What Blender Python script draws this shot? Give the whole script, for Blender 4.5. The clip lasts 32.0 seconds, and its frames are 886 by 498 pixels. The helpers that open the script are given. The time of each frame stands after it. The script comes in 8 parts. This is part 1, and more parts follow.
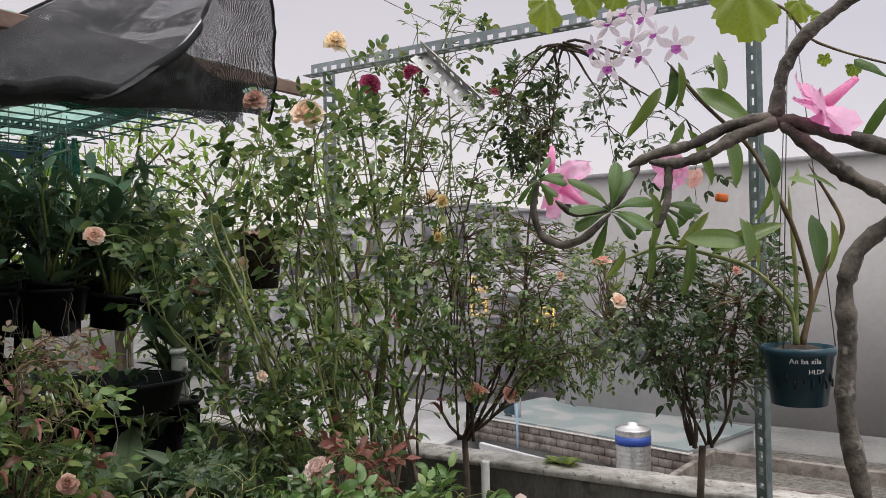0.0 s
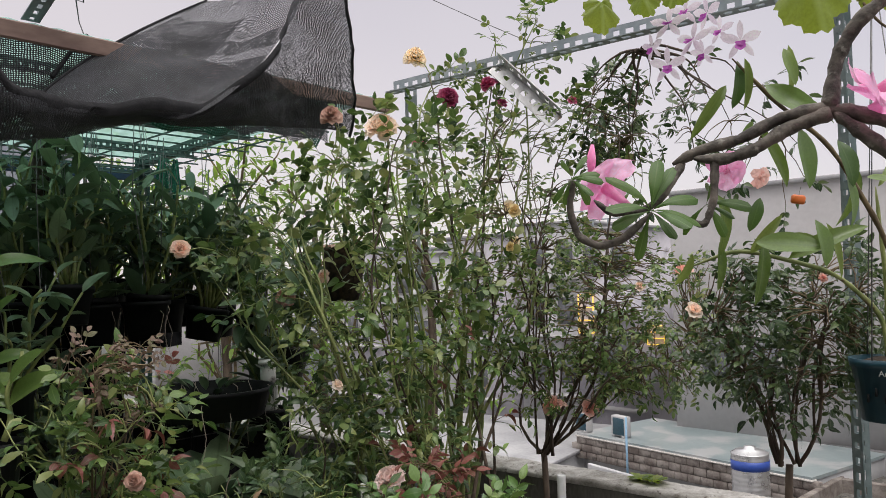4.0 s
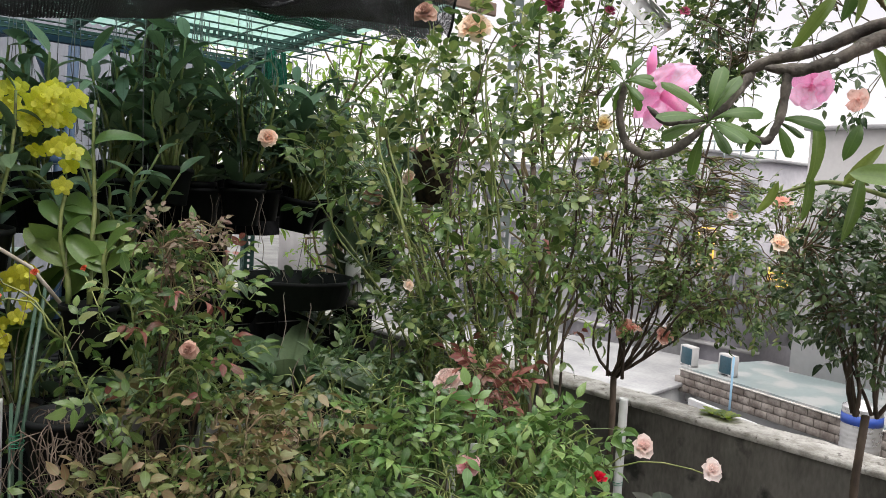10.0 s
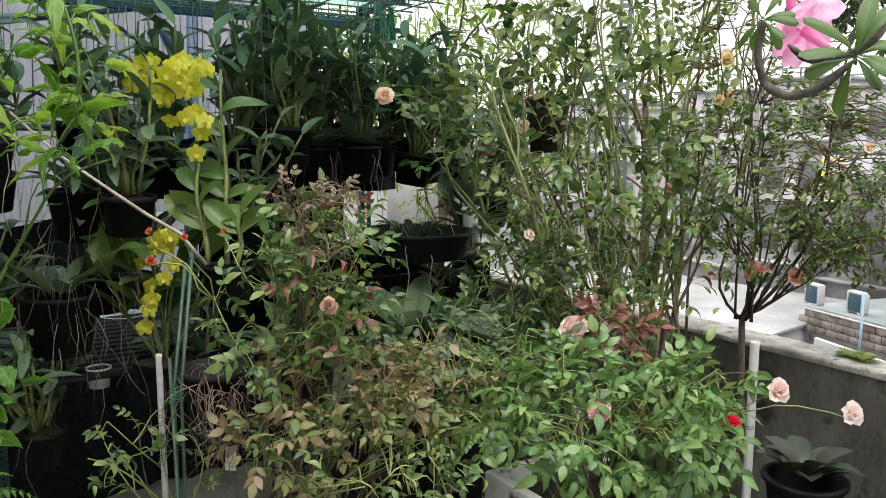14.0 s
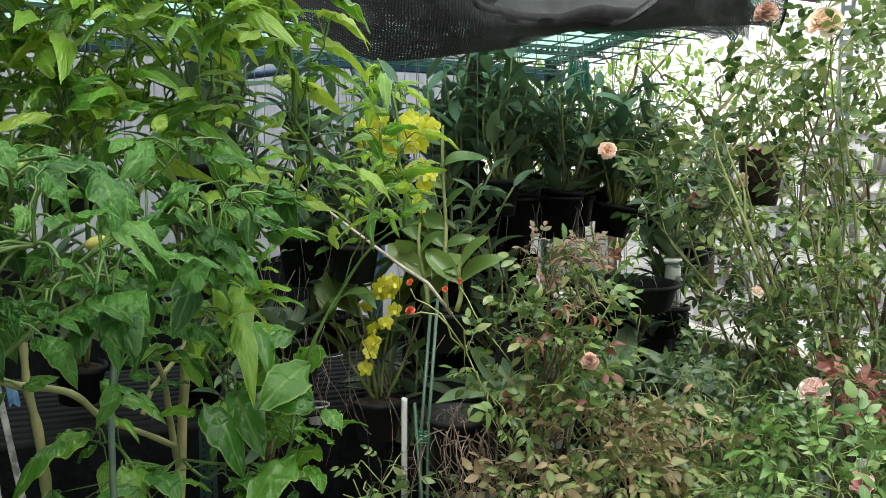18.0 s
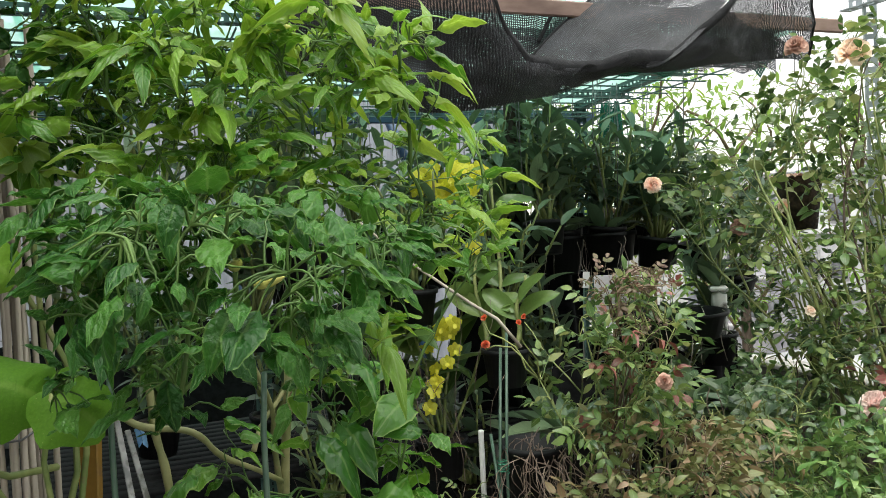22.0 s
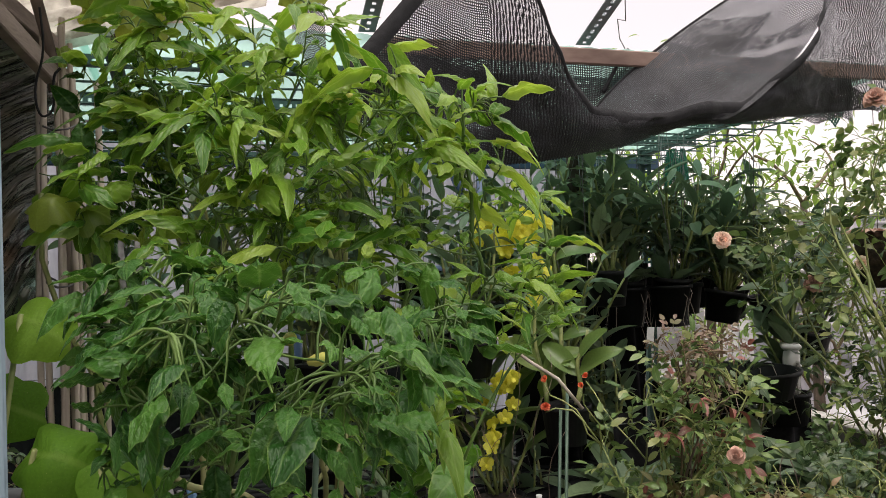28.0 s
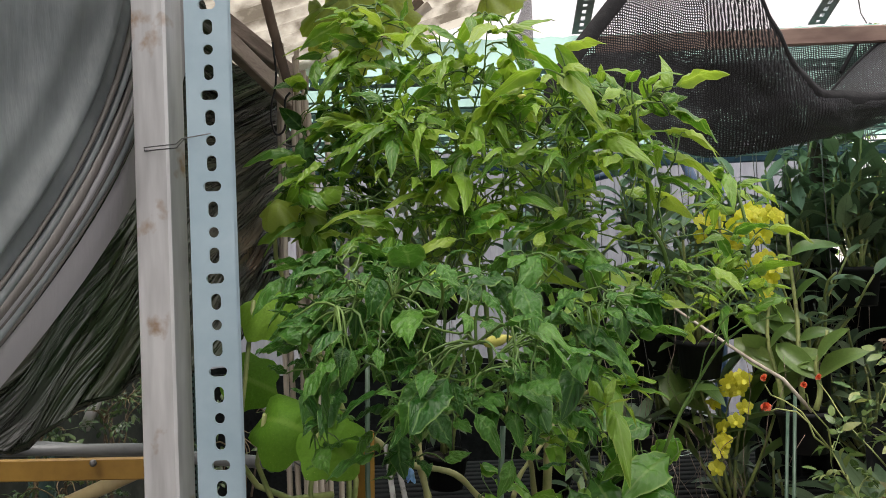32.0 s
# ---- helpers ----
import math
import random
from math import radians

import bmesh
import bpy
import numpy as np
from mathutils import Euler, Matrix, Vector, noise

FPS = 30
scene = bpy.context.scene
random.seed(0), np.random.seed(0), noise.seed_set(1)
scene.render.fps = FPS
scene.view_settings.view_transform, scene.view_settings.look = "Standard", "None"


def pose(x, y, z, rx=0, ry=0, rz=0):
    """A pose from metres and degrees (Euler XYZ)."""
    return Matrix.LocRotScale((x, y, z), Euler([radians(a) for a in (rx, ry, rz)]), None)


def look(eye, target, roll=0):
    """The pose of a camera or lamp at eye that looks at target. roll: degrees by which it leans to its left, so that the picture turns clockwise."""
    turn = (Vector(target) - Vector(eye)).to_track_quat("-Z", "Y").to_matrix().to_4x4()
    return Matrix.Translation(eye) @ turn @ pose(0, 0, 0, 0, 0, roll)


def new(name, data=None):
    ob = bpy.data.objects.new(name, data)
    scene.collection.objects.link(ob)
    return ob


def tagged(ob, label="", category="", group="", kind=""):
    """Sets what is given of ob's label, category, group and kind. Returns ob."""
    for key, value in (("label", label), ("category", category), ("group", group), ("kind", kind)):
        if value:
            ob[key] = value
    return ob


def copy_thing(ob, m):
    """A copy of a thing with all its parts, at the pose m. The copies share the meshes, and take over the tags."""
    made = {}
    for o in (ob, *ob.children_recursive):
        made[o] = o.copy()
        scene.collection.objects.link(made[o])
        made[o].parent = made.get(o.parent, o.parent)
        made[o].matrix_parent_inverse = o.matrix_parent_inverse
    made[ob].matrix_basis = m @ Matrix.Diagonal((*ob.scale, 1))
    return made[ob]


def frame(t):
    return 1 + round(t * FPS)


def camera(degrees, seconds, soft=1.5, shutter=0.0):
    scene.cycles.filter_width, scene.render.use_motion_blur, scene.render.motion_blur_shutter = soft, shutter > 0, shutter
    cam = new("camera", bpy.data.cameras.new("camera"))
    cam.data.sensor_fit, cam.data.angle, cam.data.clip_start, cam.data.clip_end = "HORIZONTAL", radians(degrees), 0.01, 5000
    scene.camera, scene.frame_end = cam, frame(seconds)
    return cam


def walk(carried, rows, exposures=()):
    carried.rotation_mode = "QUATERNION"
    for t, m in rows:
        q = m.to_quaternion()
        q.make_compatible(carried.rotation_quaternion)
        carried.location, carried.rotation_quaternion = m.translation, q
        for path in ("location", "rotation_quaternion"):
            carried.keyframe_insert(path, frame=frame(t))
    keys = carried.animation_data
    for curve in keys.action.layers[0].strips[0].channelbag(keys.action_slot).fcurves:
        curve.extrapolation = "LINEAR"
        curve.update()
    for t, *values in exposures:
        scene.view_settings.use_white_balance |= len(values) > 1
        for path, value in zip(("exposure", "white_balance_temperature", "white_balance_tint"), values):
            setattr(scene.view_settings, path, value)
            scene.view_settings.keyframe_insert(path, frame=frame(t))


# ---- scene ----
cam = camera(57.9, 32.0, 0.85)
ROWS = [
    (0.0, 0.0000, 0.0000, 1.6000, -0.00, 0.63, -1.17),
    (0.5, 0.0059, -0.0070, 1.6021, 0.29, 0.80, -1.17),
    (1.0, 0.0058, -0.0170, 1.6042, 0.55, 0.93, -1.07),
    (1.5, 0.0109, -0.0171, 1.5992, 0.75, 1.02, -1.17),
    (2.0, 0.0179, -0.0122, 1.5983, 1.21, 1.07, -1.07),
    (2.5, 0.0310, -0.0063, 1.5924, 2.13, 1.20, -1.08),
    (3.0, 0.0561, -0.0025, 1.5947, 3.88, 1.47, -1.19),
    (3.5, 0.0752, 0.0023, 1.5869, 5.91, 2.04, -1.40),
    (5.5, 0.0999, 0.0520, 1.5670, 11.25, 1.86, -1.34),
    (6.0, 0.1061, 0.0679, 1.5640, 12.22, 0.13, -1.45),
    (6.5, 0.1162, 0.0848, 1.5621, 13.50, -1.60, -1.26),
    (7.0, 0.1193, 0.0898, 1.5591, 15.39, -3.28, -0.87),
    (7.5, 0.1204, 0.0917, 1.5551, 16.99, -3.62, -0.38),
    (8.0, 0.1223, 0.0877, 1.5551, 17.92, -4.08, 0.31),
    (8.5, 0.1273, 0.0867, 1.5562, 17.89, -4.37, 1.11),
    (9.0, 0.1442, 0.0826, 1.5604, 17.04, -4.36, 1.92),
    (9.5, 0.1551, 0.0664, 1.5566, 15.66, -4.03, 3.13),
    (10.0, 0.1790, 0.0572, 1.5590, 15.97, -4.07, 3.43),
    (10.5, 0.1930, 0.0531, 1.5592, 18.05, -4.46, 3.01),
    (11.0, 0.1940, 0.0501, 1.5572, 19.95, -5.14, 2.59),
    (11.5, 0.1820, 0.0532, 1.5571, 21.33, -6.02, 2.28),
    (12.0, 0.1650, 0.0524, 1.5588, 21.81, -6.77, 1.78),
    (12.5, 0.1710, 0.0533, 1.5619, 22.03, -7.35, 1.07),
    (13.0, 0.1690, 0.0533, 1.5619, 22.08, -7.81, 0.77),
    (13.5, 0.1648, 0.0434, 1.5649, 22.75, -8.16, 0.47),
    (15.5, 0.0830, -0.0238, 1.5832, 25.52, -7.58, 0.24),
    (16.0, 0.0518, -0.0425, 1.5909, 26.55, -6.90, 0.33),
    (16.5, 0.0275, -0.0592, 1.6007, 29.15, -6.26, 0.30),
    (17.0, 0.0023, -0.0750, 1.6004, 30.27, -5.99, 0.39),
    (17.5, -0.0179, -0.0958, 1.6053, 31.87, -5.74, 0.57),
    (18.0, -0.0149, -0.1089, 1.5994, 33.47, -5.23, 0.45),
    (18.5, -0.0081, -0.1279, 1.5995, 34.65, -5.04, 0.24),
    (19.0, -0.0073, -0.1499, 1.6027, 34.96, -4.99, -0.46),
    (19.5, -0.0144, -0.1589, 1.6026, 35.12, -4.96, -0.97),
    (20.0, -0.0155, -0.1729, 1.6007, 35.23, -4.73, -1.57),
    (20.5, -0.0226, -0.1868, 1.6007, 35.10, -4.30, -2.07),
    (21.0, -0.0297, -0.2008, 1.5986, 35.00, -3.67, -2.17),
    (21.5, -0.0349, -0.2177, 1.6027, 34.91, -2.89, -2.47),
    (22.0, -0.0400, -0.2497, 1.5878, 34.95, -1.72, -2.87),
    (22.5, -0.0254, -0.2708, 1.6010, 35.79, -1.04, -3.08),
    (23.0, -0.0376, -0.3007, 1.5990, 37.72, -0.28, -3.10),
    (23.5, -0.0204, -0.2879, 1.5932, 37.70, 0.15, -2.30),
    (24.0, -0.0126, -0.2929, 1.6043, 37.60, 0.30, -2.00),
    (24.5, -0.0217, -0.3138, 1.5963, 38.79, 0.78, -2.41),
    (26.5, -0.0318, -0.3017, 1.6161, 42.27, 2.30, -0.65),
    (27.0, -0.0515, -0.2615, 1.6177, 39.40, 2.12, -1.42),
    (27.5, -0.0594, -0.2374, 1.6244, 38.60, 1.38, -1.91),
    (28.0, -0.0623, -0.2213, 1.6273, 39.03, 1.09, -1.81),
    (28.5, -0.0452, -0.2075, 1.6285, 40.78, 1.11, -1.63),
    (29.0, -0.0272, -0.2096, 1.6337, 42.89, 1.07, -1.36),
    (29.5, -0.0231, -0.2077, 1.6208, 45.00, 1.37, -1.29),
    (30.0, -0.0301, -0.2026, 1.6236, 47.07, 1.24, -1.41),
    (30.5, -0.0191, -0.2007, 1.6258, 48.53, 1.41, -1.83),
    (31.0, -0.0020, -0.1888, 1.6289, 49.69, 1.49, -1.75),
    (31.5, 0.0112, -0.1860, 1.6151, 54.09, 1.82, -2.01),
    (32.0, 0.0292, -0.2022, 1.6074, 56.54, 2.09, -2.44),
]
walk(cam, [(t, pose(x, y, z, 90 + pitch, 0, yaw) @ pose(0, 0, 0, 0, 0, roll)) for t, x, y, z, yaw, pitch, roll in ROWS],
     [(0.0, -0.44, 6500, 13), (3.5, -0.44, 6500, 13), (6.0, -0.12, 6500, 13), (9.0, 0.06, 6500, 11), (11.0, 0.0, 6500, 10), (13.0, 0.15, 6500, 9), (15.0, 0.42, 6500, 6), (17.0, 0.53, 6500, 3), (19.0, 0.52, 6500, 1), (21.0, 0.50, 6500, 1), (22.0, 0.46, 6500, 3), (23.0, 0.24, 6500, 7), (24.0, -0.1, 6500, 13), (26.5, -0.30, 6900, 19), (27.0, -0.26, 6950, 19), (27.6, 0.0, 6900, 17), (28.0, 0.10, 6900, 16), (29.0, 0.2, 6850, 13), (31.0, 0.32, 6800, 12), (32.0, 0.28, 6800, 13)])

# ---- sky and light: an overcast, rainy evening ----
world = bpy.data.worlds.new("overcast")
scene.world = world
world.use_nodes = True
wn, wl = world.node_tree.nodes, world.node_tree.links
wn.clear()
w_out = wn.new("ShaderNodeOutputWorld")
w_sky = wn.new("ShaderNodeTexSky")
w_sky.sky_type, w_sky.sun_disc = "NISHITA", False
w_sky.sun_elevation, w_sky.sun_rotation = radians(50), radians(200)
w_bg = wn.new("ShaderNodeBackground")
w_bg.inputs[1].default_value = 0.03
wl.new(w_sky.outputs[0], w_bg.inputs[0])
# the cloud cover: rose-grey low down, blue-grey overhead, with soft banks
w_tc = wn.new("ShaderNodeTexCoord")
w_sep = wn.new("ShaderNodeSeparateXYZ")
wl.new(w_tc.outputs["Generated"], w_sep.inputs[0])
w_noise = wn.new("ShaderNodeTexNoise")
w_noise.inputs["Scale"].default_value, w_noise.inputs["Detail"].default_value = 2.2, 4
wl.new(w_tc.outputs["Generated"], w_noise.inputs["Vector"])
w_add = wn.new("ShaderNodeMath")
w_add.operation = "MULTIPLY_ADD"
w_add.inputs[1].default_value = 0.35
wl.new(w_noise.outputs[0], w_add.inputs[0])
# the cloud is thinner, and lighter, towards the shed
w_side = wn.new("ShaderNodeMath")
w_side.operation = "MULTIPLY_ADD"
w_side.inputs[1].default_value = 0.22
wl.new(w_sep.outputs[0], w_side.inputs[0])
wl.new(w_sep.outputs[2], w_side.inputs[2])
wl.new(w_side.outputs[0], w_add.inputs[2])
w_ramp = wn.new("ShaderNodeValToRGB")
w_ramp.color_ramp.elements[0].position, w_ramp.color_ramp.elements[0].color = 0.22, (0.92, 0.84, 0.825, 1)
w_ramp.color_ramp.elements[1].position, w_ramp.color_ramp.elements[1].color = 0.56, (0.76, 0.715, 0.74, 1)
w_top = w_ramp.color_ramp.elements.new(1.0)
w_top.color = (1.0, 0.98, 0.94, 1)
wl.new(w_add.outputs[0], w_ramp.inputs[0])
w_cloud = wn.new("ShaderNodeBackground")
# an overcast sky is brightest overhead
w_lift = wn.new("ShaderNodeMapRange")
w_lift.inputs["From Min"].default_value, w_lift.inputs["From Max"].default_value = 0.38, 1.0
w_lift.inputs["To Min"].default_value, w_lift.inputs["To Max"].default_value = 1.04, 2.9
wl.new(w_sep.outputs[2], w_lift.inputs["Value"])
wl.new(w_lift.outputs[0], w_cloud.inputs[1])
wl.new(w_ramp.outputs[0], w_cloud.inputs[0])
w_sum = wn.new("ShaderNodeAddShader")
wl.new(w_bg.outputs[0], w_sum.inputs[0])
wl.new(w_cloud.outputs[0], w_sum.inputs[1])
wl.new(w_sum.outputs[0], w_out.inputs[0])
sun = new("sun", bpy.data.lights.new("sun", "SUN"))
sun.data.energy, sun.data.angle, sun.data.color = 1.5, radians(40), (1.0, 0.96, 0.92)
sun.matrix_world = look((0.6, -0.9, 6.0), (-0.3, 1.4, 1.0))

# ---- geometry tools ----
class Geo:
    """Collects vertices, faces and a leaf coordinate, and links them as one mesh."""

    def __init__(self):
        self.v, self.f, self.uv, self.n = [], [], [], 0

    def add(self, verts, faces, uv=None):
        verts = np.asarray(verts, dtype=float).reshape(-1, 3)
        self.v.append(verts)
        self.f.extend([tuple(i + self.n for i in f) for f in faces])
        self.uv.append(np.zeros((len(verts), 2)) if uv is None else np.asarray(uv, dtype=float))
        self.n += len(verts)
        return self

    def many(self, tpl, mats):
        """Copies of a template (verts, faces, uv), one for each 4x4 matrix."""
        tv, tf, tu = tpl
        h = np.hstack([tv, np.ones((len(tv), 1))])
        for m in mats:
            self.add(h @ np.asarray(m)[:3].T, tf, tu)
        return self

    def tube(self, pts, radii, sides=6, cap=True):
        pts = np.asarray(pts, dtype=float)
        n = len(pts)
        radii = np.full(n, radii) if np.isscalar(radii) else np.asarray(radii, dtype=float)
        tan = np.gradient(pts, axis=0)
        tan /= np.linalg.norm(tan, axis=1)[:, None] + 1e-9
        ref = np.array([0.3, 0.2, 1.0]) if abs(tan[0][2]) < 0.9 else np.array([1.0, 0.1, 0.2])
        verts, uv = [], []
        side = np.cross(tan[0], ref)
        for i in range(n):
            side = side - tan[i] * side.dot(tan[i])
            side /= np.linalg.norm(side) + 1e-9
            up = np.cross(tan[i], side)
            for k in range(sides):
                a = 2 * math.pi * k / sides
                verts.append(pts[i] + radii[i] * (side * math.cos(a) + up * math.sin(a)))
                uv.append((k / sides, i / max(1, n - 1)))
        faces = [(i * sides + k, i * sides + (k + 1) % sides, (i + 1) * sides + (k + 1) % sides, (i + 1) * sides + k) for i in range(n - 1) for k in range(sides)]
        if cap:
            faces += [tuple(range(sides))[::-1], tuple((n - 1) * sides + k for k in range(sides))]
        return self.add(verts, faces, uv)

    def box(self, m, sx, sy, sz, bevel=0.0):
        """A box centred on the pose m, with chamfered upright and level edges if bevel is given."""
        b = bmesh.new()
        bmesh.ops.create_cube(b, size=1.0, matrix=Matrix.Diagonal((sx, sy, sz, 1)))
        if bevel:
            bmesh.ops.bevel(b, geom=list(b.edges), offset=bevel, segments=1, affect="EDGES")
        b.verts.index_update()
        self.add([m @ v.co for v in b.verts], [[v.index for v in f.verts] for f in b.faces])
        b.free()
        return self

    def lathe(self, m, profile, sides=20, squash=1.0):
        verts = [m @ Vector((r * math.cos(2 * math.pi * k / sides), squash * r * math.sin(2 * math.pi * k / sides), z)) for r, z in profile for k in range(sides)]
        n = len(profile)
        faces = [(i * sides + k, i * sides + (k + 1) % sides, (i + 1) * sides + (k + 1) % sides, (i + 1) * sides + k) for i in range(n - 1) for k in range(sides)]
        return self.add(verts, faces)

    def mesh(self, name, material, smooth=True):
        me = bpy.data.meshes.new(name)
        v = np.vstack(self.v) if self.v else np.zeros((0, 3))
        me.from_pydata(v.tolist(), [], self.f)
        if self.uv:
            uv = np.vstack(self.uv)
            layer = me.uv_layers.new(name="leaf")
            idx = np.zeros(len(me.loops), dtype=np.int32)
            me.loops.foreach_get("vertex_index", idx)
            layer.data.foreach_set("uv", uv[idx].ravel())
        me.polygons.foreach_set("use_smooth", [smooth] * len(me.polygons))
        me.materials.append(material)
        me.update()
        return me

    def link(self, name, material, parent=None, label="", smooth=True, kind=""):
        ob = new(name, self.mesh(name, material, smooth))
        if parent:
            ob.parent = parent
        return tagged(ob, label=label, kind=kind)


def part(name, bm, material, parent, label=""):
    """Links a Geo as one mesh object under a thing or a part."""
    return bm.link(name, material, parent, label)


def thing(name, at, label, category, group="", kind=""):
    """An Empty at the base of a thing; parts are given in its own coordinates."""
    ob = new(name)
    ob.empty_display_size = 0.05
    ob.location = at
    return tagged(ob, label, category, group, kind)


def solo(name, geo, material, label, category, group="", kind="", smooth=True):
    ob = geo.link(name, material, smooth=smooth)
    return tagged(ob, label, category, group, kind)


rng = np.random.default_rng(7)


def unit(v):
    v = np.asarray(v, dtype=float)
    return v / (np.linalg.norm(v) + 1e-9)


def frame_of(at, along, up, size):
    """A 4x4 matrix: y axis along, z axis near up, scaled."""
    y = unit(along)
    x = np.cross(y, unit(up))
    if np.linalg.norm(x) < 1e-3:
        x = np.cross(y, (1, 0.3, 0.1))
    x = unit(x)
    z = np.cross(x, y)
    m = np.eye(4)
    m[:3, 0], m[:3, 1], m[:3, 2], m[:3, 3] = x * size, y * size, z * size, at
    return m


def leaf_tpl(length=1.0, width=0.5, fold=0.15, droop=0.2, tip=1.6, belly=0.42, wave=0.0, rows=5, twist=0.0, cols=3, cup=0.0, crumple=0.0, seed=0.0, saw=0.0):
    """A leaf or petal along y, folded on its midrib, drooping to its tip. Returns verts, faces, uv."""
    v, uv = [], []
    for i in range(rows + 1):
        t = i / rows
        w = width * 0.5 * (max(0.0, math.sin(math.pi * t ** (math.log(0.5) / math.log(belly)))) ** (0.75 if t < belly else tip * 0.6))
        w = max(w, 0.004 * width) * (1 + saw * (1 if i % 2 else -1) * (0 < i < rows))
        y = length * t
        z = -droop * length * t * t
        for k in range(cols):
            s = -1 + 2 * k / (cols - 1)
            ww = wave * width * math.sin(t * 9 + s * 2.3) * abs(s)
            c = math.cos(twist * t)
            v.append((s * w * c, y * (1 - 0.25 * droop * t), z + abs(s) * fold * w * 2 + cup * s * s * w + s * w * math.sin(twist * t) + ww))
            if crumple:
                x0, y0, z0 = v[-1]
                v[-1] = (x0 * (1 + 0.25 * crumple * noise.noise((seed, t * 7, s))), y0, z0 + crumple * width * noise.noise((s * 1.6 + seed, t * 6, seed * 2.0)))
            uv.append((0.5 + 0.5 * s, t))
    f = []
    for i in range(rows):
        for k in range(cols - 1):
            a = i * cols + k
            f.append((a, a + 1, a + cols + 1, a + cols))
    return np.array(v), f, np.array(uv)


def merge_tpl(parts):
    v, f, uv, n = [], [], [], 0
    for (tv, tf, tu), m in parts:
        h = np.hstack([tv, np.ones((len(tv), 1))])
        v.append(h @ np.asarray(m)[:3].T)
        f += [tuple(i + n for i in q) for q in tf]
        uv.append(tu)
        n += len(tv)
    return np.vstack(v), f, np.vstack(uv)


def bend(a, b, n=8, wander=0.05, lift=0.0, r=rng):
    """A wandering line from a to b."""
    a, b = np.asarray(a, float), np.asarray(b, float)
    t = np.linspace(0, 1, n)[:, None]
    p = a + (b - a) * t
    k = r.normal(size=(3, 3))
    for j in range(3):
        p += wander * k[j] * np.sin(math.pi * (j + 1) * t) / (j + 1)
    p[:, 2] += lift * np.sin(math.pi * t[:, 0])
    return p


# ---- materials ----
def nodes_of(name):
    m = bpy.data.materials.new(name)
    m.use_nodes = True
    nt = m.node_tree
    return m, nt, nt.nodes["Principled BSDF"], nt.nodes["Material Output"]


def ramp_node(nt, stops):
    r = nt.nodes.new("ShaderNodeValToRGB")
    while len(r.color_ramp.elements) < len(stops):
        r.color_ramp.elements.new(0.5)
    for e, (p, c) in zip(r.color_ramp.elements, stops):
        e.position, e.color = p, (*c, 1)
    return r


def rough_mat(name, a, b, scale=6.0, rough=0.6, bump=0.2, metal=0.0, fine=60.0, spots=None, stretch=(1, 1, 1), rough_var=0.15, spot_at=0.62):
    """A surface of two tones at a large scale, with fine grain, relief and, if given, stains of a third tone."""
    m, nt, bs, out = nodes_of(name)
    tc = nt.nodes.new("ShaderNodeTexCoord")
    mp = nt.nodes.new("ShaderNodeMapping")
    mp.inputs["Scale"].default_value = stretch
    nt.links.new(tc.outputs["Object"], mp.inputs[0])
    n1 = nt.nodes.new("ShaderNodeTexNoise")
    n1.inputs["Scale"].default_value, n1.inputs["Detail"].default_value = scale, 6
    n2 = nt.nodes.new("ShaderNodeTexNoise")
    n2.inputs["Scale"].default_value, n2.inputs["Detail"].default_value = fine, 4
    for n in (n1, n2):
        nt.links.new(mp.outputs[0], n.inputs["Vector"])
    r = ramp_node(nt, [(0.35, a), (0.65, b)])
    mixv = nt.nodes.new("ShaderNodeMath")
    mixv.operation = "MULTIPLY_ADD"
    mixv.inputs[1].default_value = 0.35
    nt.links.new(n2.outputs[0], mixv.inputs[0])
    sub = nt.nodes.new("ShaderNodeMath")
    sub.operation = "MULTIPLY_ADD"
    sub.inputs[1].default_value, sub.inputs[2].default_value = 1.0, -0.175
    nt.links.new(n1.outputs[0], sub.inputs[0])
    nt.links.new(sub.outputs[0], mixv.inputs[2])
    nt.links.new(mixv.outputs[0], r.inputs[0])
    col = r.outputs[0]
    if spots:
        n3 = nt.nodes.new("ShaderNodeTexNoise")
        n3.inputs["Scale"].default_value, n3.inputs["Detail"].default_value = scale * 1.7, 8
        nt.links.new(tc.outputs["Object"], n3.inputs["Vector"])
        r3 = ramp_node(nt, [(spot_at, (0, 0, 0)), (spot_at + 0.1, (1, 1, 1))])
        nt.links.new(n3.outputs[0], r3.inputs[0])
        mx = nt.nodes.new("ShaderNodeMix")
        mx.data_type = "RGBA"
        mx.inputs[7].default_value = (*spots, 1)
        nt.links.new(r3.outputs[0], mx.inputs[0])
        nt.links.new(col, mx.inputs[6])
        col = mx.outputs[2]
    nt.links.new(col, bs.inputs["Base Color"])
    rr = nt.nodes.new("ShaderNodeMath")
    rr.operation = "MULTIPLY_ADD"
    rr.inputs[1].default_value, rr.inputs[2].default_value = rough_var * 2, rough - rough_var
    nt.links.new(n1.outputs[0], rr.inputs[0])
    nt.links.new(rr.outputs[0], bs.inputs["Roughness"])
    bs.inputs["Metallic"].default_value = metal
    if bump:
        bp = nt.nodes.new("ShaderNodeBump")
        bp.inputs["Strength"].default_value, bp.inputs["Distance"].default_value = bump, 0.004
        nt.links.new(mixv.outputs[0], bp.inputs["Height"])
        nt.links.new(bp.outputs[0], bs.inputs["Normal"])
    return m


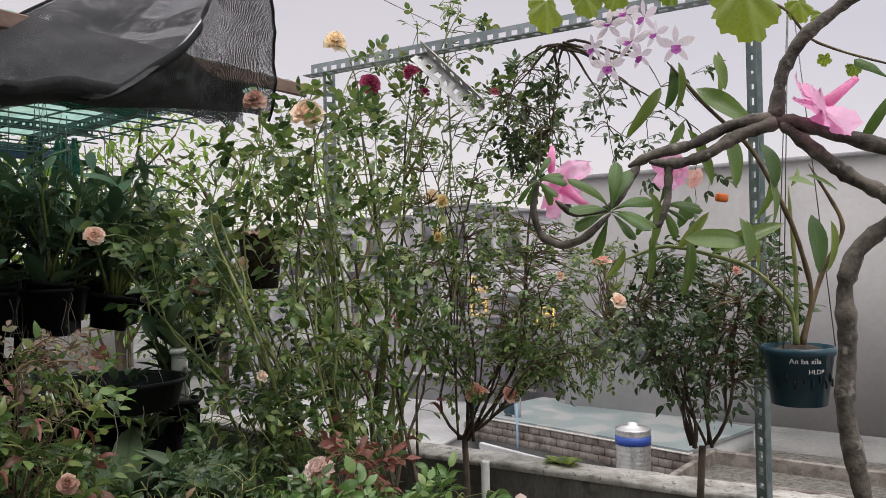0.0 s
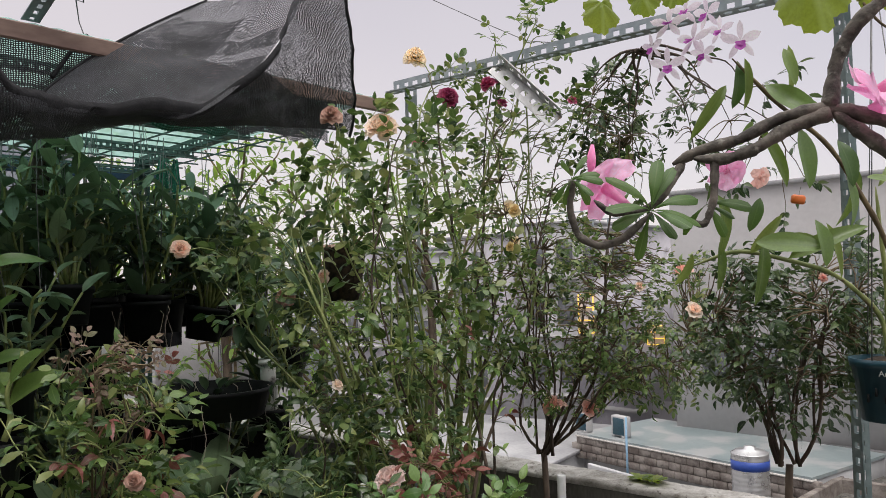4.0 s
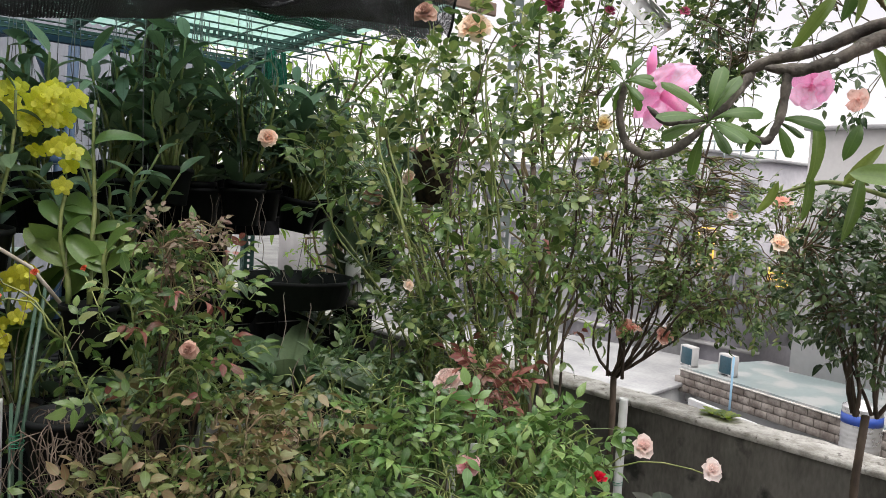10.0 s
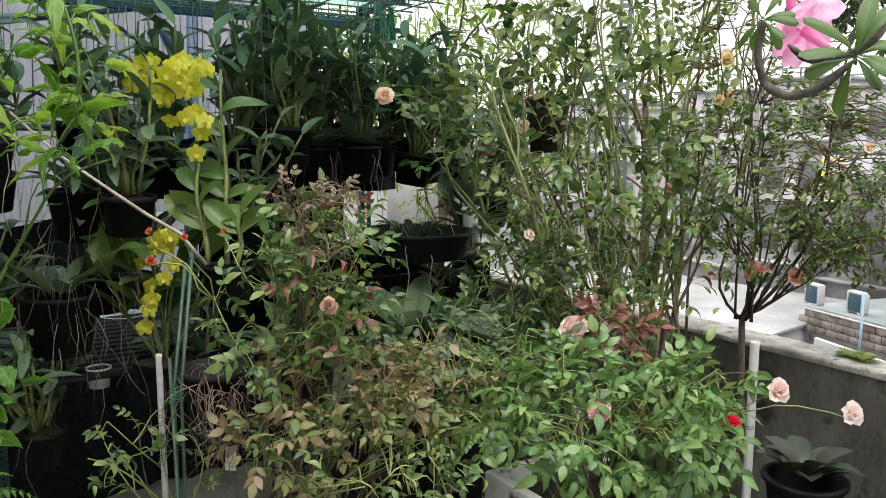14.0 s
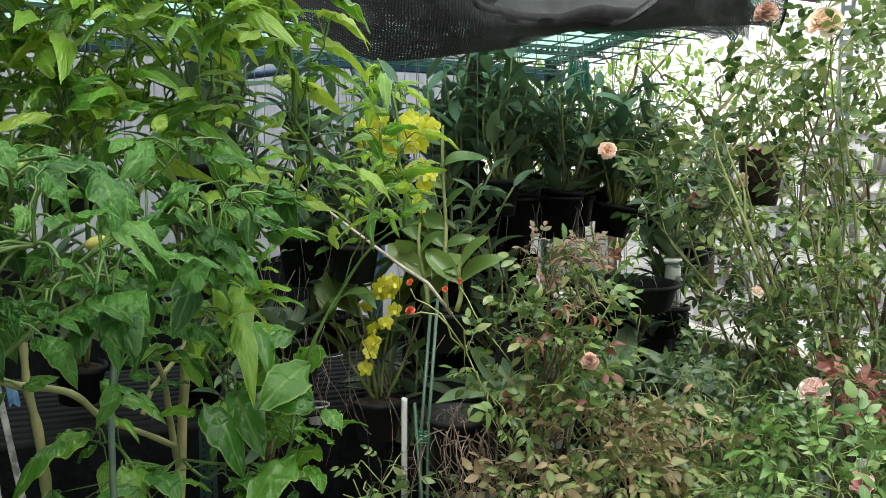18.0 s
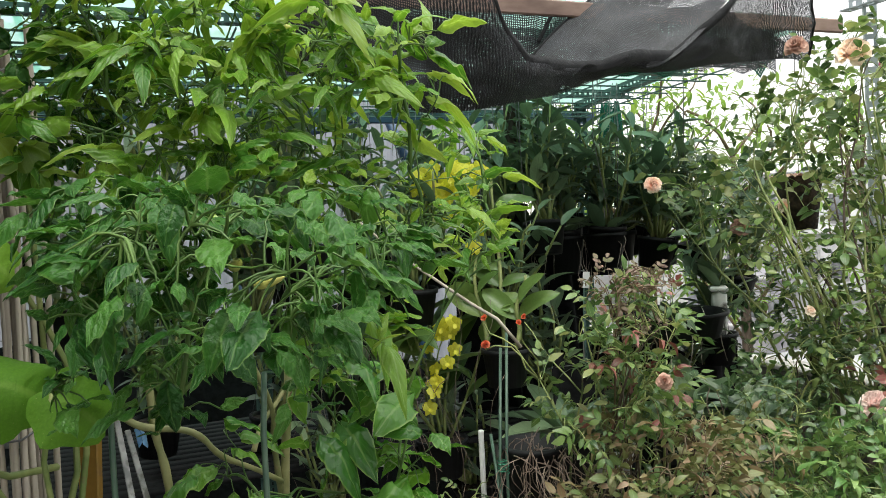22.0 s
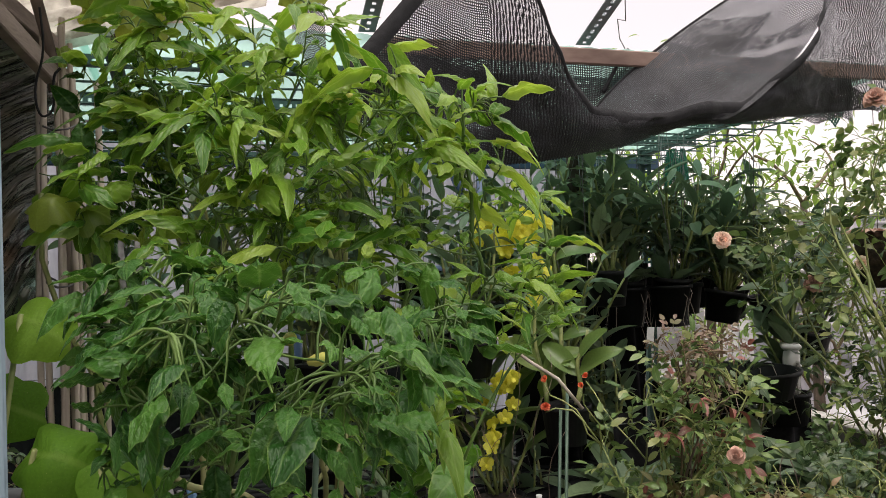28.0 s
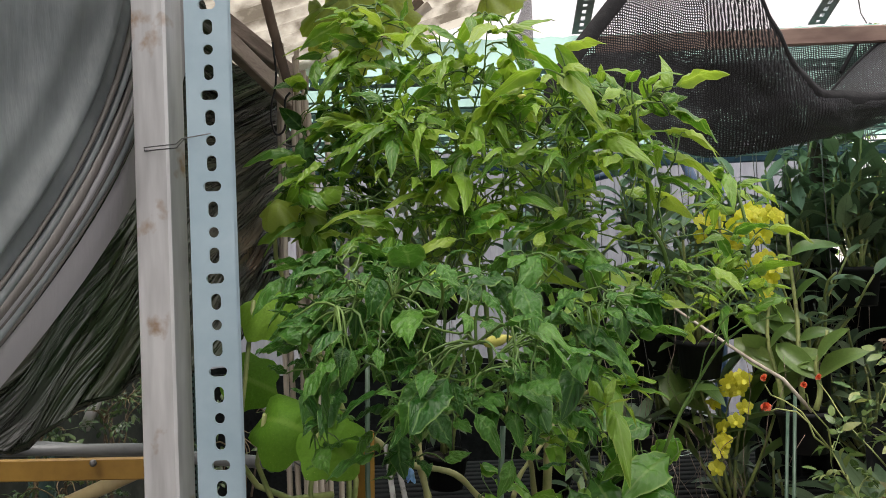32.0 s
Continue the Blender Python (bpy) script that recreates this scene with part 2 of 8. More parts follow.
def leaf_mat(name, tones, rough=0.38, rib=(0.22, 0.30, 0.12), thin=0.2, veins=14.0, spot=None, spot_at=0.66, ribw=0.06, vein_mix=0.28, blister=0.0, spec=0.65, rim=None):
    """A leaf: tones vary leaf by leaf, with midrib, side veins, blotches and light through the blade."""
    m, nt, bs, out = nodes_of(name)
    oi = nt.nodes.new("ShaderNodeObjectInfo")
    ge = nt.nodes.new("ShaderNodeNewGeometry")
    ad = nt.nodes.new("ShaderNodeMath")
    ad.operation = "ADD"
    nt.links.new(oi.outputs["Random"], ad.inputs[0])
    nt.links.new(ge.outputs["Random Per Island"], ad.inputs[1])
    fr = nt.nodes.new("ShaderNodeMath")
    fr.operation = "FRACT"
    nt.links.new(ad.outputs[0], fr.inputs[0])
    r = ramp_node(nt, [(i / (len(tones) - 1), c) for i, c in enumerate(tones)])
    nt.links.new(fr.outputs[0], r.inputs[0])
    tc = nt.nodes.new("ShaderNodeTexCoord")
    nz = nt.nodes.new("ShaderNodeTexNoise")
    nz.inputs["Scale"].default_value, nz.inputs["Detail"].default_value = 28, 5
    nt.links.new(tc.outputs["Object"], nz.inputs["Vector"])
    hs = nt.nodes.new("ShaderNodeHueSaturation")
    vv = nt.nodes.new("ShaderNodeMath")
    vv.operation = "MULTIPLY_ADD"
    vv.inputs[1].default_value, vv.inputs[2].default_value = 0.5, 0.75
    nt.links.new(nz.outputs[0], vv.inputs[0])
    nt.links.new(vv.outputs[0], hs.inputs["Value"])
    nt.links.new(r.outputs[0], hs.inputs["Color"])
    col = hs.outputs[0]
    # midrib and side veins from the leaf coordinate
    uv = nt.nodes.new("ShaderNodeUVMap")
    uv.uv_map = "leaf"
    sp = nt.nodes.new("ShaderNodeSeparateXYZ")
    nt.links.new(uv.outputs[0], sp.inputs[0])
    dx = nt.nodes.new("ShaderNodeMath")
    dx.operation = "SUBTRACT"
    dx.inputs[1].default_value = 0.5
    nt.links.new(sp.outputs[0], dx.inputs[0])
    ab = nt.nodes.new("ShaderNodeMath")
    ab.operation = "ABSOLUTE"
    nt.links.new(dx.outputs[0], ab.inputs[0])
    ph = nt.nodes.new("ShaderNodeMath")
    ph.operation = "MULTIPLY_ADD"
    ph.inputs[1].default_value = -0.45
    nt.links.new(ab.outputs[0], ph.inputs[0])
    nt.links.new(sp.outputs[1], ph.inputs[2])
    sn = nt.nodes.new("ShaderNodeMath")
    sn.operation = "MULTIPLY"
    sn.inputs[1].default_value = veins * 6.283
    nt.links.new(ph.outputs[0], sn.inputs[0])
    si = nt.nodes.new("ShaderNodeMath")
    si.operation = "SINE"
    nt.links.new(sn.outputs[0], si.inputs[0])
    ribr = ramp_node(nt, [(ribw * 0.3, (1, 1, 1)), (ribw, (0, 0, 0))])
    nt.links.new(ab.outputs[0], ribr.inputs[0])
    veinr = ramp_node(nt, [(0.86, (0, 0, 0)), (0.99, (vein_mix, vein_mix, vein_mix))])
    nt.links.new(si.outputs[0], veinr.inputs[0])
    mxv = nt.nodes.new("ShaderNodeMath")
    mxv.operation = "MAXIMUM"
    nt.links.new(ribr.outputs[0], mxv.inputs[0])
    nt.links.new(veinr.outputs[0], mxv.inputs[1])
    half = nt.nodes.new("ShaderNodeMath")
    half.operation = "MULTIPLY"
    half.inputs[1].default_value = 0.4
    nt.links.new(mxv.outputs[0], half.inputs[0])
    mx = nt.nodes.new("ShaderNodeMix")
    mx.data_type = "RGBA"
    mx.inputs[7].default_value = (*rib, 1)
    nt.links.new(half.outputs[0], mx.inputs[0])
    nt.links.new(col, mx.inputs[6])
    col = mx.outputs[2]
    if rim:
        rr_ = ramp_node(nt, [(0.44, (0, 0, 0)), (0.49, (0.7, 0.7, 0.7))])
        nt.links.new(ab.outputs[0], rr_.inputs[0])
        mr = nt.nodes.new("ShaderNodeMix")
        mr.data_type = "RGBA"
        mr.inputs[7].default_value = (*rim, 1)
        nt.links.new(rr_.outputs[0], mr.inputs[0])
        nt.links.new(col, mr.inputs[6])
        col = mr.outputs[2]
    if spot:
        n3 = nt.nodes.new("ShaderNodeTexNoise")
        n3.inputs["Scale"].default_value = 45
        nt.links.new(tc.outputs["Object"], n3.inputs["Vector"])
        r3 = ramp_node(nt, [(spot_at, (0, 0, 0)), (spot_at + 0.07, (1, 1, 1))])
        nt.links.new(n3.outputs[0], r3.inputs[0])
        m3 = nt.nodes.new("ShaderNodeMix")
        m3.data_type = "RGBA"
        m3.inputs[7].default_value = (*spot, 1)
        nt.links.new(r3.outputs[0], m3.inputs[0])
        nt.links.new(col, m3.inputs[6])
        col = m3.outputs[2]
    nt.links.new(col, bs.inputs["Base Color"])
    bs.inputs["Roughness"].default_value = rough
    bs.inputs["Specular IOR Level"].default_value = spec
    bp = nt.nodes.new("ShaderNodeBump")
    bp.inputs["Strength"].default_value, bp.inputs["Distance"].default_value = 0.14, 0.002
    high = si.outputs[0]
    if blister:
        # puckered blade between the veins
        off = nt.nodes.new("ShaderNodeVectorMath")
        off.operation = "MULTIPLY_ADD"
        off.inputs[1].default_value = (3.0, 7.0, 1.0)
        cmb = nt.nodes.new("ShaderNodeCombineXYZ")
        nt.links.new(fr.outputs[0], cmb.inputs[2])
        sc9 = nt.nodes.new("ShaderNodeVectorMath")
        sc9.operation = "SCALE"
        sc9.inputs[3].default_value = 40.0
        nt.links.new(cmb.outputs[0], sc9.inputs[0])
        nt.links.new(uv.outputs[0], off.inputs[0])
        nt.links.new(sc9.outputs[0], off.inputs[2])
        nb = nt.nodes.new("ShaderNodeTexNoise")
        nb.inputs["Scale"].default_value, nb.inputs["Detail"].default_value = 1.6, 2
        nt.links.new(off.outputs[0], nb.inputs["Vector"])
        mb = nt.nodes.new("ShaderNodeMath")
        mb.operation = "MULTIPLY_ADD"
        mb.inputs[1].default_value = blister
        nt.links.new(nb.outputs[0], mb.inputs[0])
        low = nt.nodes.new("ShaderNodeMath")
        low.operation = "MULTIPLY"
        low.inputs[1].default_value = 0.22
        nt.links.new(si.outputs[0], low.inputs[0])
        nt.links.new(low.outputs[0], mb.inputs[2])
        high = mb.outputs[0]
        bp.inputs["Strength"].default_value = 0.5
    nt.links.new(high, bp.inputs["Height"])
    nt.links.new(bp.outputs[0], bs.inputs["Normal"])
    tr = nt.nodes.new("ShaderNodeBsdfTranslucent")
    lt = nt.nodes.new("ShaderNodeHueSaturation")
    lt.inputs["Value"].default_value, lt.inputs["Hue"].default_value, lt.inputs["Saturation"].default_value = 1.6, 0.485, 1.05
    nt.links.new(col, lt.inputs["Color"])
    nt.links.new(lt.outputs[0], tr.inputs[0])
    ms = nt.nodes.new("ShaderNodeMixShader")
    ms.inputs[0].default_value = thin
    nt.links.new(bs.outputs[0], ms.inputs[1])
    nt.links.new(tr.outputs[0], ms.inputs[2])
    nt.links.new(ms.outputs[0], out.inputs[0])
    return m

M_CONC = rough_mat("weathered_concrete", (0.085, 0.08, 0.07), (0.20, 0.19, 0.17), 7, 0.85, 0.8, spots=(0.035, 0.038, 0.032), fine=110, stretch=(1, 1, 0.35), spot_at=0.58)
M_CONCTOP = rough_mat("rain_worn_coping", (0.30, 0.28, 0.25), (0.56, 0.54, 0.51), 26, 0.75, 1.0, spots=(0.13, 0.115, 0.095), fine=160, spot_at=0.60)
M_FLOOR = rough_mat("wet_floor_tiles", (0.10, 0.09, 0.08), (0.22, 0.2, 0.18), 4, 0.4, 0.2, spots=(0.05, 0.05, 0.045))
M_GALV = rough_mat("galvanised_steel", (0.30, 0.35, 0.37), (0.42, 0.47, 0.49), 12, 0.45, 0.05, metal=0.35, spots=(0.2, 0.19, 0.17), spot_at=0.7)
M_GREYGREEN = rough_mat("grey_green_steel", (0.11, 0.16, 0.16), (0.20, 0.25, 0.25), 14, 0.45, 0.08, metal=0.2, spots=(0.32, 0.36, 0.36), spot_at=0.6)
# near-black that stands in for the deep shade low in the shed
M_SHADOWBLACK = rough_mat("dense_black_cloth", (0.008, 0.008, 0.009), (0.018, 0.018, 0.02), 30, 0.9, 0.4)
M_BLUEGREY = rough_mat("blue_grey_enamel", (0.26, 0.36, 0.42), (0.31, 0.41, 0.47), 10, 0.42, 0.06, spots=(0.38, 0.45, 0.48), spot_at=0.72)
M_GREENSTEEL = rough_mat("dark_green_steel", (0.035, 0.072, 0.066), (0.075, 0.13, 0.118), 14, 0.5, 0.1, spots=(0.10, 0.07, 0.05), spot_at=0.7)
M_ALU = rough_mat("stained_aluminium", (0.36, 0.36, 0.365), (0.74, 0.745, 0.75), 11, 0.42, 0.15, metal=0.25, stretch=(1, 1, 0.14), spots=(0.36, 0.25, 0.17), spot_at=0.62)
M_PVC = rough_mat("white_pvc", (0.48, 0.49, 0.49), (0.66, 0.67, 0.66), 8, 0.35, 0.03, spots=(0.4, 0.4, 0.36), spot_at=0.7)
M_GREYPVC = rough_mat("grey_pvc", (0.10, 0.11, 0.115), (0.17, 0.18, 0.185), 8, 0.4, 0.03)
M_BLACKPOT = rough_mat("black_plastic_pot", (0.006, 0.0065, 0.007), (0.015, 0.016, 0.0175), 20, 0.55, 0.06, spots=(0.03, 0.027, 0.022), spot_at=0.7)
for m_ in (M_BLACKPOT, M_SHADOWBLACK):
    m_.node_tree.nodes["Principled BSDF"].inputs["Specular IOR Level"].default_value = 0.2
M_TEALPOT = rough_mat("teal_plastic_pot", (0.012, 0.05, 0.075), (0.02, 0.07, 0.095), 15, 0.35, 0.03)
M_SOIL = rough_mat("damp_bark", (0.015, 0.01, 0.007), (0.06, 0.04, 0.025), 60, 0.9, 1.0)
M_WOOD = rough_mat("weathered_board", (0.15, 0.115, 0.095), (0.30, 0.245, 0.21), 6, 0.75, 0.3, stretch=(1, 1, 6))
M_BAMBOO = rough_mat("bamboo", (0.32, 0.25, 0.12), (0.48, 0.40, 0.22), 12, 0.5, 0.1, stretch=(1, 1, 0.2))
M_DRYSTICK = rough_mat("dry_reed_sticks", (0.28, 0.24, 0.19), (0.52, 0.47, 0.40), 25, 0.7, 0.2, stretch=(1, 1, 0.08))
M_YELLOWBAR = rough_mat("yellow_painted_bar", (0.22, 0.12, 0.02), (0.33, 0.19, 0.035), 8, 0.5, 0.1, spots=(0.2, 0.12, 0.06), spot_at=0.66)
M_WHITEBOX = rough_mat("peeling_white_paint", (0.66, 0.66, 0.65), (0.78, 0.78, 0.76), 10, 0.6, 0.2, spots=(0.10, 0.085, 0.075), spot_at=0.56)
M_BARK = rough_mat("rose_bark", (0.05, 0.035, 0.025), (0.13, 0.095, 0.07), 30, 0.8, 0.6, stretch=(1, 1, 0.3))
M_CANE = rough_mat("green_rose_cane", (0.13, 0.18, 0.05), (0.30, 0.33, 0.12), 18, 0.5, 0.15, spots=(0.13, 0.09, 0.05))
M_TWIG = rough_mat("brown_twig", (0.09, 0.06, 0.035), (0.20, 0.15, 0.08), 25, 0.7, 0.3)
M_CHILITWIG = rough_mat("chilli_twig", (0.05, 0.115, 0.02), (0.10, 0.175, 0.035), 18, 0.5, 0.1)
M_CHILISTEM = rough_mat("chilli_stem", (0.15, 0.17, 0.06), (0.30, 0.29, 0.13), 14, 0.55, 0.15, spots=(0.3, 0.22, 0.12), spot_at=0.64)
M_ADEN = rough_mat("adenium_bark", (0.045, 0.039, 0.033), (0.19, 0.168, 0.14), 38, 0.78, 1.0, spots=(0.30, 0.29, 0.25), spot_at=0.6, fine=170)
M_ROOT = rough_mat("pale_air_roots", (0.28, 0.23, 0.19), (0.52, 0.45, 0.38), 20, 0.8, 0.2)
M_OLDROOT = rough_mat("brown_dry_roots", (0.10, 0.07, 0.055), (0.26, 0.20, 0.16), 30, 0.8, 0.2)
M_WIRE = rough_mat("steel_wire", (0.10, 0.10, 0.10), (0.22, 0.22, 0.22), 30, 0.45, 0.0, metal=0.6)
M_GREENSTAKE = rough_mat("green_coated_stake", (0.05, 0.10, 0.07), (0.09, 0.145, 0.10), 20, 0.4, 0.1)
M_WHITEWALL = rough_mat("white_render", (0.40, 0.39, 0.385), (0.48, 0.47, 0.465), 0.4, 0.9, 0.1, fine=6, spots=(0.40, 0.39, 0.38), spot_at=0.64)
M_GREYWALL = rough_mat("grey_render", (0.38, 0.38, 0.385), (0.50, 0.50, 0.50), 0.5, 0.9, 0.1, fine=5)
M_SHEETWALL = rough_mat("pale_ribbed_sheet", (0.31, 0.325, 0.37), (0.43, 0.44, 0.49), 2, 0.6, 0.1, stretch=(1, 1, 0.3), spots=(0.4, 0.38, 0.36), spot_at=0.68)
M_TURQ = rough_mat("turquoise_roof_coating", (0.20, 0.25, 0.255), (0.27, 0.315, 0.315), 0.6, 0.35, 0.1, fine=8, spots=(0.36, 0.37, 0.365), spot_at=0.50)
M_ROOFTIN = rough_mat("grey_metal_roof", (0.26, 0.26, 0.27), (0.40, 0.40, 0.40), 0.8, 0.5, 0.1, fine=9)
M_TANK = rough_mat("stainless_tank", (0.5, 0.5, 0.5), (0.62, 0.62, 0.62), 5, 0.3, 0.02, metal=0.85)
M_BLUEBAND = rough_mat("blue_band", (0.02, 0.06, 0.30), (0.03, 0.08, 0.36), 5, 0.4, 0.0)
M_DARKGLASS = rough_mat("dark_window", (0.10, 0.105, 0.115), (0.17, 0.175, 0.185), 1, 0.15, 0.0)
M_BRICKEDGE = rough_mat("stained_block_edge", (0.14, 0.115, 0.10), (0.30, 0.27, 0.24), 3, 0.85, 0.3, fine=20, spots=(0.10, 0.09, 0.08))
M_GROUND = rough_mat("town_ground", (0.10, 0.10, 0.10), (0.2, 0.2, 0.19), 0.2, 0.9, 0.1, fine=4)
M_BLUESTEEL = rough_mat("blue_steel_frame", (0.02, 0.05, 0.10), (0.04, 0.08, 0.15), 8, 0.5, 0.05)
M_RUST = rough_mat("rusted_gutter", (0.16, 0.10, 0.08), (0.30, 0.21, 0.17), 7, 0.7, 0.2, stretch=(0.3, 0.3, 1), spots=(0.36, 0.33, 0.30), spot_at=0.62)

L_ROSE = leaf_mat("rose_leaf", [(0.022, 0.052, 0.016), (0.06, 0.125, 0.03), (0.115, 0.20, 0.052), (0.18, 0.265, 0.08), (0.28, 0.31, 0.115)], 0.28, thin=0.28)
# dark leaves; also the rose leaf darkened for shaded filling bushes
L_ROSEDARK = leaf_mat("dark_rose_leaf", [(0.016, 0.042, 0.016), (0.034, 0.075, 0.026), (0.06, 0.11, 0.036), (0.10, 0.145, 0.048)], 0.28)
L_ROSEBRIGHT = leaf_mat("fresh_rose_leaf", [(0.055, 0.135, 0.032), (0.095, 0.20, 0.05), (0.145, 0.26, 0.07), (0.21, 0.31, 0.09)], 0.32)
L_ROSEBROWN = leaf_mat("fading_rose_leaf", [(0.24, 0.15, 0.08), (0.13, 0.16, 0.05), (0.30, 0.19, 0.12), (0.10, 0.16, 0.04), (0.20, 0.17, 0.07)], 0.5)
L_DRYRED = leaf_mat("dry_reddish_leaf", [(0.13, 0.085, 0.06), (0.19, 0.115, 0.09), (0.12, 0.115, 0.05)], 0.6)
L_RED = leaf_mat("red_young_leaf", [(0.20, 0.06, 0.05), (0.28, 0.09, 0.08), (0.16, 0.07, 0.05)], 0.4)
L_CHILI = leaf_mat("chilli_leaf", [(0.05, 0.16, 0.017), (0.09, 0.225, 0.024), (0.14, 0.285, 0.032), (0.19, 0.335, 0.042), (0.26, 0.38, 0.056)], 0.30, (0.30, 0.42, 0.12), 0.38, 6.0, vein_mix=0.16, blister=2.2, spec=0.5, rim=(0.30, 0.40, 0.09))
M_WORNGREY = rough_mat("worn_grey_plastic", (0.16, 0.16, 0.165), (0.38, 0.38, 0.38), 30, 0.55, 0.2, spots=(0.10, 0.10, 0.09), spot_at=0.55)
# a tone between the bright and the dark chilli leaf
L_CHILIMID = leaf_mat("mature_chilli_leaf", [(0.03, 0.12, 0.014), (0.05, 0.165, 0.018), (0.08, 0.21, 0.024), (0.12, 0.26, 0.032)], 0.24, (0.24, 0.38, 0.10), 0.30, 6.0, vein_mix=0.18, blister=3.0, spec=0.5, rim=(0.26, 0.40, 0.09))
# older leaves of the near boughs, their colour also darkened for shade
L_CHILIOLDSHADE = leaf_mat("old_chilli_leaf", [(0.014, 0.066, 0.009), (0.024, 0.092, 0.013), (0.04, 0.13, 0.018), (0.07, 0.18, 0.026)], 0.34, (0.16, 0.28, 0.08), 0.22, 6.0, vein_mix=0.14, blister=2.8, spec=0.26, rim=(0.12, 0.21, 0.045))
L_ORCH = leaf_mat("orchid_leaf", [(0.05, 0.11, 0.026), (0.09, 0.165, 0.04), (0.13, 0.22, 0.055), (0.19, 0.27, 0.07)], 0.35, (0.12, 0.2, 0.06), 0.25, 0.5)
L_ORCHDARK = leaf_mat("grey_green_orchid_leaf", [(0.065, 0.115, 0.065), (0.10, 0.165, 0.09), (0.15, 0.225, 0.12), (0.20, 0.275, 0.15)], 0.4, (0.06, 0.1, 0.04), 0.15, 0.5)
L_DARKROS = leaf_mat("dark_rosette_leaf", [(0.014, 0.028, 0.014), (0.024, 0.042, 0.02), (0.034, 0.034, 0.024)], 0.45, (0.08, 0.1, 0.06), 0.1, 0.5)
L_BIG = leaf_mat("squash_leaf", [(0.075, 0.19, 0.016), (0.095, 0.22, 0.02), (0.14, 0.27, 0.028)], 0.6, (0.2, 0.32, 0.06), 0.35, 4.0, spec=0.2, vein_mix=0.1, blister=3.0, spot=(0.28, 0.33, 0.10), spot_at=0.70)
L_GRAPE = leaf_mat("vine_leaf", [(0.13, 0.22, 0.03), (0.20, 0.29, 0.042), (0.28, 0.35, 0.055)], 0.4, (0.35, 0.45, 0.14), 0.5, 4.0)
L_ADEN = leaf_mat("adenium_leaf", [(0.055, 0.125, 0.022), (0.075, 0.16, 0.028), (0.10, 0.185, 0.036)], 0.5, (0.16, 0.26, 0.08), 0.25, 0.5)
L_TREE = leaf_mat("far_tree_leaf", [(0.10, 0.20, 0.04), (0.16, 0.28, 0.05), (0.22, 0.34, 0.07)], 0.5, thin=0.45)


def petal_mat(name, tones, thin=0.35, rough=0.5, base=None):
    return leaf_mat(name, tones, rough, base or tones[0], thin, 3.0, ribw=0.02, vein_mix=0.08)


F_PEACH = petal_mat("peach_petal", [(0.88, 0.72, 0.60), (0.92, 0.79, 0.68), (0.94, 0.84, 0.75)])
F_ORANGE = petal_mat("apricot_petal", [(0.88, 0.70, 0.54), (0.92, 0.79, 0.66), (0.94, 0.86, 0.76)], 0.3)
F_YELLOWR = petal_mat("buff_yellow_petal", [(0.84, 0.73, 0.52), (0.90, 0.82, 0.66)], 0.35)
F_CORAL = petal_mat("coral_petal", [(0.82, 0.52, 0.44), (0.87, 0.63, 0.55)])
F_WINE = petal_mat("wine_red_petal", [(0.38, 0.06, 0.14), (0.55, 0.12, 0.22)])
F_BLUSH = petal_mat("blush_petal", [(0.80, 0.66, 0.62), (0.88, 0.80, 0.77)])
F_PINK = petal_mat("pink_petal", [(0.80, 0.36, 0.44), (0.84, 0.56, 0.60)])
F_RED = petal_mat("red_petal", [(0.60, 0.01, 0.03), (0.70, 0.03, 0.06)])
F_ADEN = petal_mat("adenium_petal", [(0.76, 0.33, 0.53), (0.82, 0.45, 0.62), (0.86, 0.57, 0.72)], 0.45)
F_YORCH = petal_mat("yellow_orchid_petal", [(0.58, 0.58, 0.04), (0.68, 0.67, 0.06), (0.76, 0.75, 0.10)], 0.4)
F_WHITEO = petal_mat("white_orchid_petal", [(0.75, 0.66, 0.74), (0.84, 0.78, 0.83)], 0.4)
F_PURPLE = petal_mat("purple_orchid_lip", [(0.32, 0.03, 0.30), (0.45, 0.07, 0.42)], 0.3)
F_SCARLET = petal_mat("scarlet_petal", [(0.58, 0.12, 0.05), (0.68, 0.2, 0.08)])
F_YELLOWED = petal_mat("yellowed_petal", [(0.58, 0.46, 0.18), (0.70, 0.58, 0.30)], 0.25, 0.8)
F_DRY = petal_mat("withered_petal", [(0.48, 0.29, 0.23), (0.62, 0.42, 0.33)], 0.2, 0.8)
M_CHILIFRUIT = rough_mat("pale_yellow_chilli", (0.60, 0.60, 0.14), (0.70, 0.66, 0.2), 15, 0.25, 0.02)
M_ORANGE = rough_mat("orange_plastic", (0.75, 0.16, 0.03), (0.85, 0.22, 0.05), 10, 0.4, 0.0)


